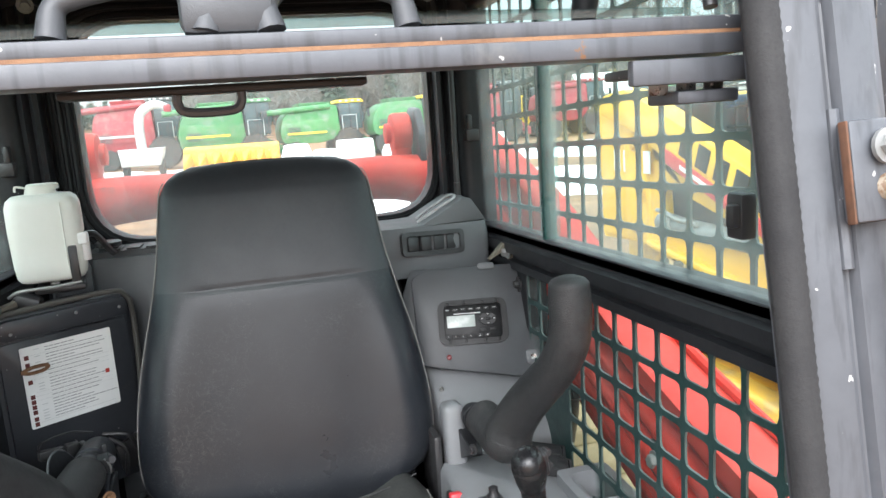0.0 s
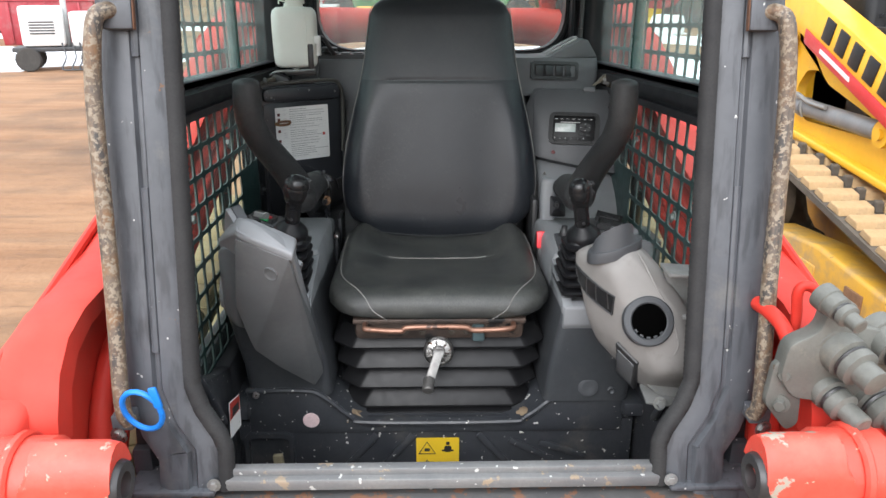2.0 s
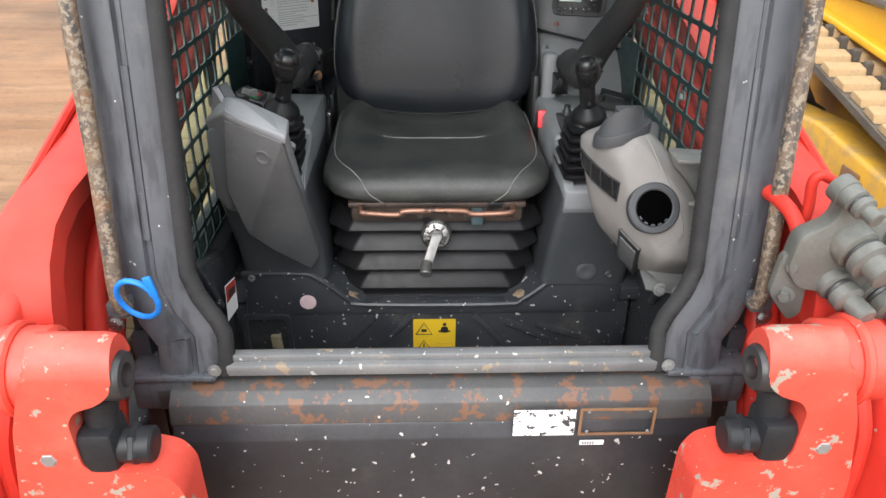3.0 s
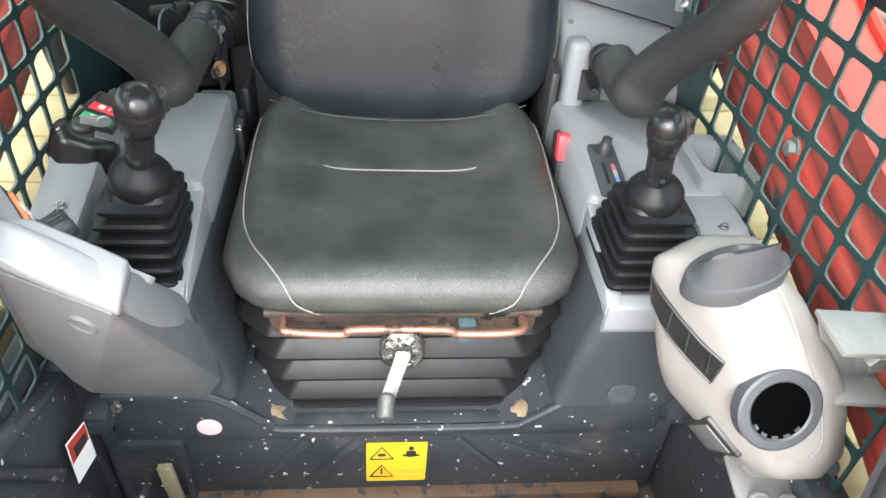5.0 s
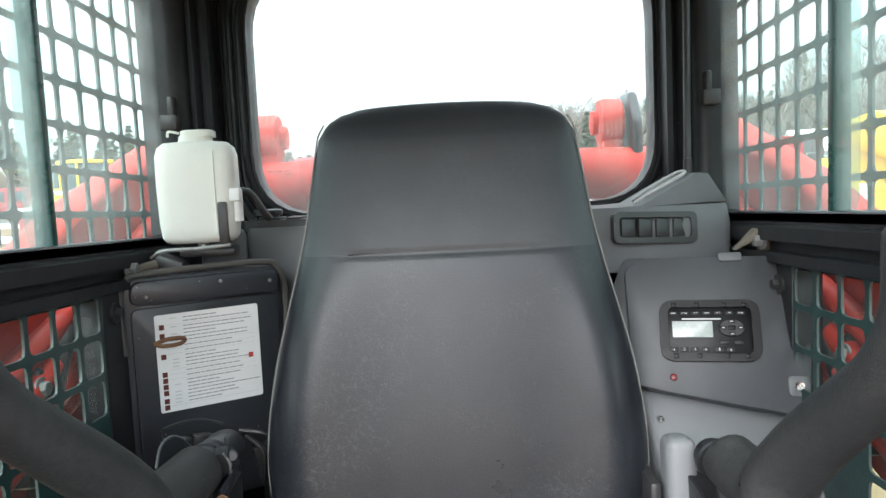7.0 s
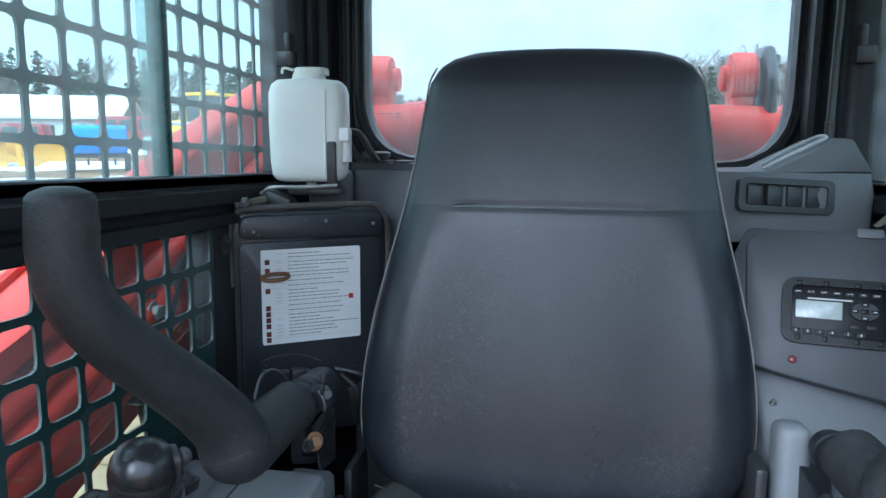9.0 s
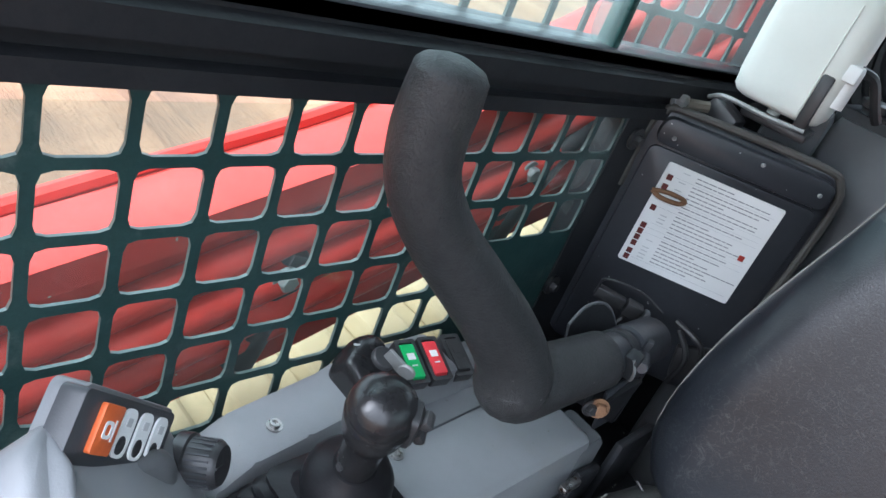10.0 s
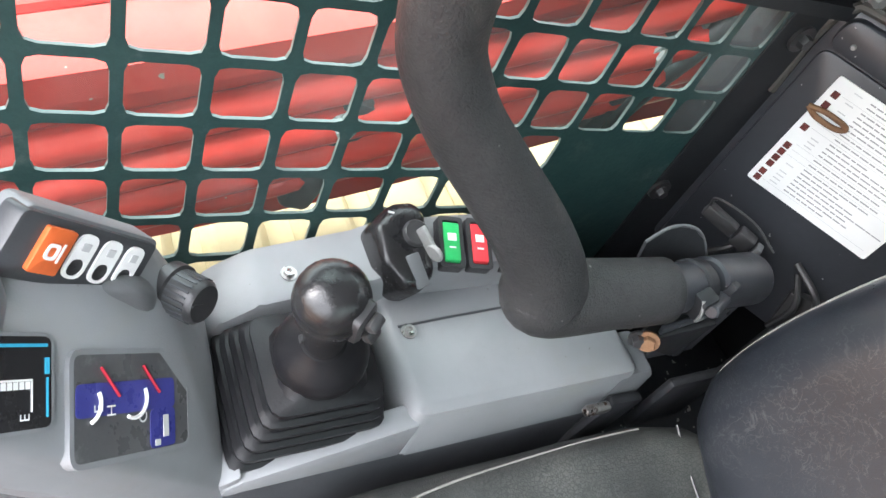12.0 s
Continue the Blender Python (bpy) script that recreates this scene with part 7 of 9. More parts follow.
ARM_TOP = [(0.10, 0.60), (0.13, 0.82), (0.20, 0.945), (0.30, 1.025), (0.40, 1.078), (0.54, 1.112), (0.66, 1.148), (0.82, 1.195), (1.04, 1.258), (1.25, 1.35), (1.50, 1.47), (1.83, 1.575), (2.00, 1.63), (2.12, 1.63)]
ARM_LOW = [(2.20, 1.50), (2.10, 1.38), (1.65, 1.20), (1.30, 1.11), (1.00, 1.005), (0.80, 0.955), (0.60, 0.90), (0.48, 0.82), (0.40, 0.70), (0.36, 0.42), (0.10, 0.42)]
DC = -0.0145  # the arms stand a little off the door's middle
for s in (-1, 1):
    arm = thing("lift_arm", swap_door((DC + 0.70, 0.3, 0.42), s), "faded red steel lift arm of the loader", "lift arm", "lift arms")
    rings = []
    prof = round_poly(ARM_TOP + ARM_LOW, 0.05, 3)
    for x, k in ((0.553, 0.975), (0.558, 0.99), (0.57, 1.0), (0.61, 1.0), (0.626, 0.992), (0.632, 0.975)):
        ring = []
        for y, z in prof:
            # the arm spreads outward towards its foot
            spread = 0.035 * max(0.0, (0.45 - y) / 0.35)
            ring.append(Vector((DC + x + spread, y, z - (1 - k) * 0.6)))
        rings.append(ring)
    part("beam", mirror_door(loft(rings), s), RED, arm, sharp=45)
    flange = [(0.335, 0.985), (0.345, 1.03), (0.37, 1.085), (0.41, 1.123), (0.47, 1.142), (0.55, 1.148), (0.65, 1.160), (0.82, 1.205), (1.04, 1.268), (1.30, 1.38), (1.30, 1.355), (1.04, 1.240), (0.82, 1.175), (0.65, 1.132), (0.55, 1.118), (0.48, 1.110), (0.43, 1.09), (0.395, 1.05), (0.375, 0.985)]
    part("inner_flange", mirror_door(loft([[Vector((DC + x, y, z - dz)) for y, z in flange] for x, dz in ((0.524, 0.0), (0.53, -0.002), (0.60, 0.0), (0.615, 0.012))]), s), RED, arm, sharp=45)
    part("web", mirror_door(prism([(0.36, 0.97), (0.42, 1.08), (0.50, 1.11), (0.66, 1.13), (1.04, 1.24), (1.04, 1.08), (0.70, 1.0), (0.52, 0.90), (0.42, 0.75)], "x", DC + 0.546, DC + 0.554, 0.002), s), RED, arm)
    part("edge_bead", mirror_door(tube([(DC + 0.628, y, z + 0.002) for y, z in ARM_TOP[2:10]], 0.009, 8, 4), s), RED, arm)
    part("weld_rib", mirror_door(hull([(DC + x, y, z) for x in (0.575, 0.622) for y, z in ((0.40, 1.07), (0.47, 1.107), (0.60, 1.142), (0.70, 1.158), (0.60, 1.125), (0.45, 1.08))], 0.006), s), RED, arm)
    for k, (dz, x) in enumerate(((0.092, 0.530), (0.056, 0.519), (0.021, 0.517), (-0.012, 0.526))):
        hose = [(DC + x + 0.02, 0.36, 0.56 + 0.3 * dz), (DC + x, 0.42, 0.74 + dz), (DC + x, 0.50, 0.90 + dz), (DC + x, 0.60, 0.965 + dz), (DC + x, 0.85, 1.05 + dz), (DC + x, 1.2, 1.165 + dz), (DC + x, 1.6, 1.30 + dz), (DC + x + 0.02, 1.9, 1.40 + dz)]
        part("oil_pipe", mirror_door(tube(hose, 0.0175, 12, 5), s), RED, arm, "red painted oil pipe")
    for y, z in ((0.93, 1.04), (1.25, 1.14)):
        part("pipe_clamp", mirror_door(box((DC + 0.524, y, z + 0.05), (0.030, 0.035, 0.15), 0.008, (-18, 0, 0)), s), SATINB, arm)
        part("clamp_bolt", mirror_door(bolt_head((DC + 0.508, y, z + 0.10), (-1, 0, 0), 0.010, 0.010), s), DULLSTEEL, arm)
    part("hose_fitting", mirror_door(join(rod((DC + 0.53, 1.30, 1.255), (DC + 0.53, 1.42, 1.305), 0.022), rod((DC + 0.53, 1.33, 1.267), (DC + 0.53, 1.36, 1.28), 0.03, 6)), s), DULLSTEEL, arm)
    part("hose_fitting", mirror_door(join(rod((DC + 0.525, 1.25, 1.20), (DC + 0.525, 1.33, 1.235), 0.018), rod((DC + 0.525, 1.40, 1.26), (DC + 0.525, 1.5, 1.29), 0.028)), s), SATINB, arm)
    part("dark_hose", mirror_door(tube([(DC + 0.53, 1.40, 1.33), (DC + 0.515, 1.30, 1.25), (DC + 0.52, 1.25, 1.12), (DC + 0.54, 1.32, 1.0)], 0.016, 10), s), SATINB, arm)
    # ear at the arm's front with its pivot hole and elbows
    ear_poly = [(0.402, 1.058), (0.41, 1.070), (0.487, 1.070), (0.497, 1.055), (0.512, 1.0), (0.535, 0.93), (0.555, 0.82), (0.56, 0.58), (0.34, 0.58), (0.345, 0.825), (0.36, 0.852), (0.39, 0.862), (0.452, 0.862), (0.464, 0.875), (0.466, 0.945), (0.455, 0.962), (0.425, 0.972), (0.405, 0.99)]
    ear_plan = [(DC + x - 0.008, z + 0.018) for x, z in round_poly(ear_poly, 0.012, 3)]
    ear_rings = []
    for k in (-1.0, -0.96, -0.85, -0.65, -0.4, 0.0, 0.4, 0.65, 0.85, 0.96, 1.0):
        crown = 1.008 + 0.062 * math.sqrt(1 - 0.92 * k * k)
        ear_rings.append([Vector((x, 0.230 + 0.035 * k, min(z, crown - 0.25 * max(0.0, 0.395 - x)))) for x, z in ear_plan])
    ear = part("front_ear", mirror_door(loft(ear_rings), s), REDCHIP, arm, "chipped red front ear", sharp=40)
    part("pivot_bush", mirror_door(lathe([(0.014, -0.01), (0.016, 0.012), (0.028, 0.012), (0.031, 0.006), (0.031, -0.02)], Matrix.Translation((DC + 0.400, 0.226, 1.012)) @ pose(0, 0, 0, 0, -90, 0), 24), s), SATINB, ear)
    part("ear_bolt", mirror_door(bolt_head((DC + 0.495, 0.205, 0.902), (0, -1, 0), 0.011, 0.010), s), DULLSTEEL, ear)
    el = part("elbow", mirror_door(box((DC + 0.436, 0.225, 0.905), (0.050, 0.06, 0.072), 0.014), s), CABBLACK, arm, "black hydraulic elbow")
    part("elbow_neck", mirror_door(rod((DC + 0.432, 0.235, 0.975), (DC + 0.434, 0.225, 0.90), 0.021, 16, 0.004), s), CABBLACK, el)
    part("hose_end", mirror_door(rod((DC + 0.43, 0.225, 0.900), (DC + 0.372, 0.225, 0.900), 0.024, 16, 0.003), s), CABBLACK, el)
    part("hose_nut", mirror_door(rod((DC + 0.402, 0.225, 0.900), (DC + 0.390, 0.225, 0.900), 0.028, 6, 0.003), s), CABBLACK, el)
    part("pin_boss", mirror_door(join(rod((DC + 0.49, 0.27, 0.99), (DC + 0.58, 0.27, 0.99), 0.055, 22, 0.006), rod((DC + 0.53, 0.27, 0.99), (DC + 0.545, 0.27, 0.99), 0.062, 22, 0.004)), s), REDCHIP, arm)
    part("arm_weld", mirror_door(tube([(DC + 0.565, 0.22, 0.62), (DC + 0.565, 0.22, 0.86), (DC + 0.555, 0.24, 0.95), (DC + 0.56, 0.30, 1.01)], 0.012, 8), s), RED, arm)
    # rear: cross tube end, pivot boss
    piv = thing("arm_pivot", swap_door((DC + 0.42, 2.1, 1.5), s), "red pivot boss on a black rear upright", "pivot")
    part("boss", mirror_door(lathe([(0.030, 0), (0.052, 0.004), (0.056, 0.012), (0.056, 0.05), (0.05, 0.056)], Matrix.Translation((DC + 0.375, 2.10, 1.605)) @ pose(0, 0, 0, 0, 90, 0), 28), s), RED, piv)
    part("collar", mirror_door(lathe([(0.02, 0), (0.028, 0.002), (0.028, 0.018)], Matrix.Translation((DC + 0.36, 2.10, 1.605)) @ pose(0, 0, 0, 0, 90, 0), 20), s), RED, piv)
    part("neck", mirror_door(box((DC + 0.405, 2.10, 1.55), (0.05, 0.075, 0.12), 0.012), s), RED, piv)
    part("upright", mirror_door(hull([(DC + x, y, z) for x in (0.437, 0.46) for y, z in ((2.0, 1.35), (2.0, 1.60), (2.05, 1.67), (2.14, 1.675), (2.2, 1.62), (2.2, 1.35))], 0.01), s), BLACKP, piv)
cross = thing("cross_tube", (DC, 2.06, 1.44), "red steel cross tube joining the lift arms", "cross tube")
part("tube", tube([(DC - 0.66, 1.80, 1.40), (DC - 0.60, 1.93, 1.43), (DC - 0.50, 2.02, 1.462), (DC - 0.38, 2.06, 1.485), (DC - 0.2, 2.07, 1.49), (DC, 2.07, 1.49), (DC + 0.2, 2.07, 1.49), (DC + 0.38, 2.06, 1.485), (DC + 0.50, 2.02, 1.462), (DC + 0.60, 1.93, 1.43), (DC + 0.66, 1.80, 1.40)], [0.085, 0.082, 0.075, 0.062, 0.055, 0.055, 0.055, 0.062, 0.075, 0.082, 0.085], 22, 5), RED, cross, sharp=60)
part("decal", join(*[box((-0.40 + 0.02 * (i % 3), 2.01, 1.525 - 0.007 * (i // 3)), (0.012, 0.003, 0.003), 0, (-40, 0, 0)) for i in range(9)]), REDINK, cross, "small dark printed marks")

# hydraulic coupler block beside the right post
COUPLER = mk("coupler_grey", (0.105, 0.108, 0.096), 0.5, 0.25, (0.165, 0.165, 0.148), 12, bump=0.3, bscale=180, dust=(0.24, 0.22, 0.18), dust_scale=14, dust_at=0.58, chip=(0.10, 0.06, 0.04), chip_scale=30, chip_at=0.70)
GUNMETAL = mk("gunmetal", (0.09, 0.09, 0.095), 0.45, 0.6, (0.15, 0.15, 0.15), 14, bump=0.15)
cb = thing("coupler_block", (0.545, 0.40, 0.98), "grey steel hydraulic coupler block with couplings", "coupler")
part("block", prism(round_poly([(0.449, 1.09), (0.455, 1.140), (0.495, 1.160), (0.50, 1.198), (0.535, 1.203), (0.548, 1.165), (0.62, 1.158), (0.645, 1.08), (0.53, 1.055), (0.50, 1.055), (0.47, 1.06)], 0.012, 3), "y", 0.333, 0.362, 0.007), COUPLER, cb)
part("flange", prism(round_poly([(0.440, 1.045), (0.445, 1.105), (0.470, 1.118), (0.487, 1.10), (0.492, 1.01), (0.476, 1.0)], 0.008, 3), "y", 0.345, 0.358, 0.003), COUPLER, cb)
for x, z, r, L in ((0.508, 1.193, 0.017, 0.06), (0.545, 1.112, 0.030, 0.085), (0.610, 1.122, 0.027, 0.09), (0.538, 1.050, 0.024, 0.10), (0.606, 1.034, 0.030, 0.11)):
    d = Vector((0.30, -1, -0.28)).normalized()
    m = Matrix.Translation(Vector((x, 0.275, z)) - d * L) @ d.to_track_quat("Z", "Y").to_matrix().to_4x4()
    cpl = part("coupling", lathe([(r * 1.12, -0.01), (r * 1.12, L * 0.12), (r, L * 0.14), (r, L * 0.4), (r * 0.8, L * 0.43), (r * 0.8, L * 0.5), (r * 0.9, L * 0.52), (r * 0.9, L * 0.66), (r * 0.6, L * 0.70), (r * 0.62, L * 0.98), (r * 0.5, L)], m, 20), COUPLER if z > 1.03 else GUNMETAL, cb, "grey steel quick coupling", sharp=30)
    part("ring", lathe([(r * 0.82, L * 0.44), (r * 0.88, L * 0.465), (r * 0.82, L * 0.49)], m, 20), SATINB, cpl)
for z in (1.092, 1.045):
    part("bolt", bolt_head((0.462, 0.346, z), (-0.6, -1, 0), 0.009, 0.012), COUPLER, cb)
gp = thing("oil_pipes", (0.5, 0.5, 1.0), "bent red oil pipes behind the coupler block", "pipes")
part("pipe", tube([(0.492, 0.40, 1.10), (0.494, 0.40, 1.150), (0.490, 0.40, 1.185), (0.495, 0.40, 1.198), (0.507, 0.40, 1.197), (0.535, 0.41, 1.178), (0.56, 0.42, 1.15)], 0.0075, 10), RED, gp)
part("pipe", tube([(0.478, 0.37, 1.12), (0.470, 0.40, 1.145), (0.462, 0.45, 1.150), (0.470, 0.54, 1.13), (0.49, 0.62, 1.10)], 0.011, 12), RED, gp)
tie = thing("cable_tie", (-0.50, 0.39, 0.95), "blue plastic cable tie round the grab rail foot", "cable tie")
part("loop", tube([(-0.440 + 0.030 * math.cos(a), 0.386 - 0.012 * math.sin(a + 0.6), 1.018 + 0.036 * math.sin(a)) for a in [2 * math.pi * k / 20 for k in range(21)]], 0.0042, 8, 0), BLUE, tie)
part("tail", box((-0.414, 0.374, 1.046), (0.012, 0.006, 0.032), 0.002, (0, -12, 0)), BLUE, tie)

# tracks of the loader, high at the rear
def track_path(front, rear, r_front, r_rear, z_low, step):
    """Places and slopes along a belt: over the top from front to rear, and back along the ground."""
    (fy, fz), (ry, rz) = front, rear
    top = [(fy - 0.02, fz + r_front), (ry - 0.10, rz + r_rear)]
    pts = []
    n = int(math.hypot(top[1][0] - top[0][0], top[1][1] - top[0][1]) / step)
    sl = math.atan2(top[1][1] - top[0][1], top[1][0] - top[0][0])
    for k in range(n):
        f = k / n
        pts.append((top[0][0] + (top[1][0] - top[0][0]) * f, top[0][1] + (top[1][1] - top[0][1]) * f, sl))
    a = sl + math.pi / 2
    while a > -radians(120) + sl:
        pts.append((ry + r_rear * math.cos(a), rz + r_rear * math.sin(a), a - math.pi / 2))
        a -= step / r_rear
    low = [(ry - 0.25, z_low), (fy + 0.05, z_low)]
    y0, z0 = pts[-1][0], pts[-1][1]
    n = max(1, int(math.hypot(y0 - low[0][0], z0 - z_low) / step))
    for k in range(1, n):
        pts.append((y0 + (low[0][0] - y0) * k / n, z0 + (z_low - z0) * k / n, math.pi + math.atan2(z0 - z_low, y0 - low[0][0])))
    n = int((low[0][0] - low[1][0]) / step)
    for k in range(n):
        pts.append((low[0][0] - k * step, z_low, math.pi))
    a = -math.pi / 2
    while a > -math.pi * 1.5:
        pts.append((fy + r_front * math.cos(a), fz + r_front * math.sin(a), a - math.pi / 2))
        a -= step / r_front
    return pts


def pad_mesh(w, l, h, material):
    bm = hull([(x, y, z) for x in (-w / 2, w / 2) for y, z in ((-l / 2, 0), (l / 2, 0), (l * 0.33, h), (-l * 0.33, h))], 0.006, 2)
    me = bpy.data.meshes.new("track_pad")
    bm.to_mesh(me)
    bm.free()
    me.materials.append(material)
    return me


def belt(parent, base, x, w, pts, t, pad, belt_mat):
    """A rubber belt with its pads, each an object on one mesh."""
    inner = [Vector((x, y - t * math.cos(a + math.pi / 2), z - t * math.sin(a + math.pi / 2))) for y, z, a in pts]
    outer = [Vector((x, y, z)) for y, z, a in pts]
    bm = bmesh.new()
    rows = [[bm.verts.new(p + Vector((dx, 0, 0))) for p in ring] for ring, dx in ((outer, -w / 2), (outer, w / 2), (inner, w / 2), (inner, -w / 2))]
    n = len(pts)
    for a in range(4):
        for i in range(n):
            bm.faces.new((rows[a][i], rows[a][(i + 1) % n], rows[(a + 1) % 4][(i + 1) % n], rows[(a + 1) % 4][i]))
    part("belt", bm, belt_mat, parent)
    for y, z, a in pts:
        ob = new("track_pad", pad)
        ob.parent = parent
        ob.matrix_parent_inverse = Matrix.Translation(-Vector(base))
        ob.matrix_basis = Matrix.Translation((x, y, z)) @ Matrix.Rotation(a, 4, "X")


own_pad = pad_mesh(0.33, 0.085, 0.030, MUD)
for s in (-1, 1):
    base = swap_door((DC + 0.70, 0.9, 0.0), s)
    tr = thing("rubber_track", base, "mud-caked rubber track of the loader", "track", "tracks of the loader")
    belt(tr, base, base[0], 0.34, track_path((0.36, 0.40), (1.66, 0.68), 0.34, 0.28, 0.03, 0.11), 0.03, own_pad, MUD)
    part("track_frame", mirror_door(hull([(DC + x, y, z) for x in (0.62, 0.80) for y, z in ((0.35, 0.15), (1.5, 0.15), (1.6, 0.55), (0.4, 0.42))], 0.02), s), WORNBLACK, tr)

# ---- the neighbouring yellow track loader ----
YEL = mk("neighbour_yellow", (0.74, 0.39, 0.015), 0.38, 0, (0.80, 0.45, 0.03), 3, bump=0.05, dust=(0.55, 0.33, 0.09), dust_scale=4, dust_at=0.58, speck=(0.3, 0.2, 0.08), speck_scale=45, speck_at=0.75)
YELMUD = mk("muddy_yellow", (0.66, 0.36, 0.03), 0.5, 0, (0.56, 0.32, 0.06), 5, bump=0.2, bscale=90, dust=(0.36, 0.24, 0.11), dust_scale=6, dust_at=0.46, chip=(0.16, 0.10, 0.06), chip_scale=10, chip_at=0.68)
STRIPE = mk("red_stripe", (0.52, 0.02, 0.025), 0.4, 0, (0.58, 0.04, 0.04), 8)
GUN = mk("cylinder_grey", (0.16, 0.165, 0.17), 0.45, 0.2, (0.22, 0.22, 0.22), 9, bump=0.1, dust=(0.28, 0.26, 0.22), dust_scale=8, dust_at=0.55)
TANPAD = mk("clay_caked_pad", (0.40, 0.265, 0.13), 0.9, 0, (0.50, 0.36, 0.20), 14, bump=0.8, bscale=90, dust=(0.22, 0.15, 0.09), dust_scale=9, dust_at=0.56)
NX = 2.0
nb = thing("yellow_track_loader", (2.6, 3.0, 0.0), "yellow compact track loader with clay-caked tracks, parked alongside", "track loader")
# tower and side panel with an opening for the lift cylinder
side = [(4.15, 0.86), (4.18, 1.62), (3.95, 1.70), (3.60, 1.52), (3.55, 1.36), (2.50, 1.02), (2.46, 0.79), (3.50, 0.90)]
hole = [(3.50, 1.03), (3.50, 1.13), (3.42, 1.22), (3.31, 1.23), (3.20, 1.17), (2.72, 1.05), (2.72, 0.97), (3.36, 0.96)]
part("side_panel", moved(plate_with_hole(Matrix.Identity(4), round_poly(side, 0.03, 3), round_poly(hole, 0.03, 3), 0.0, 0.05), Matrix(((0, 0, 1, NX + 0.02), (1, 0, 0, 0), (0, 1, 0, 0), (0, 0, 0, 1)))), YEL, nb)
part("rear_tower", hull([(x, y, z) for x in (NX + 0.0, NX + 0.16) for y, z in ((3.56, 0.88), (4.10, 0.88), (4.12, 1.60), (3.92, 1.69), (3.62, 1.55))], 0.02), YEL, nb)
part("lower_lip", hull([(x, y, z) for x in (NX - 0.03, NX + 0.06) for y, z in ((3.56, 0.885), (3.56, 0.925), (2.40, 0.805), (2.40, 0.765))], 0.012), YEL, nb)
part("tower_brace", hull([(x, y, z) for x in (NX - 0.02, NX + 0.01) for y, z in ((3.64, 0.92), (3.78, 0.92), (3.80, 1.52), (3.70, 1.54))], 0.008), YEL, nb)
part("model_mark", join(*[box((NX - 0.004, y, 1.335), (0.004, 0.07, 0.12), 0.001) for y in (3.58, 3.69, 3.80, 3.91)]), WHITE, nb, "white plain marks on the tower")
for y, z in ((3.68, 0.97), (3.68, 1.42), (3.62, 1.16)):
    part("tower_bolt", bolt_head((NX - 0.022, y, z), (-1, 0, 0), 0.02, 0.016), YELMUD, nb)
part("inner_wall", span((NX + 0.22, 2.2, 0.7), (NX + 0.26, 4.1, 1.45), 0.01), BLACKP, nb)
for k in range(7):
    part("radiator_fin", box((NX + 0.20, 3.10 - 0.05 * k, 1.10), (0.02, 0.018, 0.26), 0.004), CABBLACK, nb)
# lift arm
arm_poly = [(4.02, 1.60), (3.98, 1.70), (3.72, 1.73), (2.92, 1.44), (2.30, 1.20), (1.72, 0.94), (1.45, 0.62), (1.40, 0.36), (1.58, 0.34), (1.66, 0.58), (1.86, 0.78), (2.32, 0.985), (2.62, 1.10), (3.32, 1.37), (3.62, 1.50)]
part("lift_arm", prism(round_poly(arm_poly, 0.04, 3), "x", NX - 0.06, NX + 0.08, 0.012), YEL, nb)
part("arm_stripe", prism([(3.34, 1.435), (3.34, 1.365), (2.60, 1.085), (2.32, 0.975), (2.32, 1.045)], "x", NX - 0.068, NX - 0.058, 0.002), STRIPE, nb, "red stripe along the arm")
part("warning_label", prism([(3.16, 1.345), (3.16, 1.325), (2.86, 1.215), (2.86, 1.235)], "x", NX - 0.072, NX - 0.069), WHITE, nb, "white warning strip")
for k in range(6):
    y = 3.12 - 0.135 * k
    z = 1.43 - 0.375 * 0.135 * k
    ang = math.atan2(0.375, 1.0)
    c, s_ = math.cos(ang), math.sin(ang)
    bar = [(0.045, 0.055), (-0.045, 0.055), (-0.045, -0.055), (0.045, -0.055)]
    part("name_bar", prism([(y + c * p - s_ * q, z + s_ * p + c * q) for p, q in bar], "x", NX - 0.066, NX - 0.058, 0.001), CABBLACK, nb, "plain dark lettering bar")
part("second_arm", prism(round_poly(arm_poly, 0.04, 3), "x", NX + 1.22, NX + 1.36, 0.012), YEL, nb)
part("arm_cross_tube", rod((NX, 3.85, 1.62), (NX + 1.3, 3.85, 1.62), 0.06, 18), YEL, nb)
# lift cylinder
cyl = part("lift_cylinder", join(rod((NX + 0.0, 3.45, 1.035), (NX + 0.0, 2.66, 1.02), 0.045, 20, 0.006), rod((NX, 3.36, 1.033), (NX, 3.33, 1.033), 0.052, 20)), GUN, nb, "grey hydraulic cylinder")
part("clevis", join(lathe([(0.03, 0), (0.06, 0.0), (0.06, 0.08), (0.03, 0.08)], Matrix.Translation((NX - 0.04, 2.60, 1.018)) @ pose(0, 0, 0, 0, 90, 0), 20), rod((NX - 0.055, 2.60, 1.018), (NX + 0.05, 2.60, 1.018), 0.026, 16)), YEL, cyl)
part("hose", tube([(NX - 0.04, 3.42, 1.10), (NX - 0.05, 3.34, 1.10), (NX - 0.05, 3.22, 1.075), (NX - 0.05, 3.05, 1.07)], 0.012, 8), DULLSTEEL, cyl)
part("hose_clip", tube([(NX - 0.05, 3.30, 1.10), (NX - 0.055, 3.29, 1.04), (NX - 0.04, 3.29, 0.99)], 0.006, 6), DULLSTEEL, cyl)
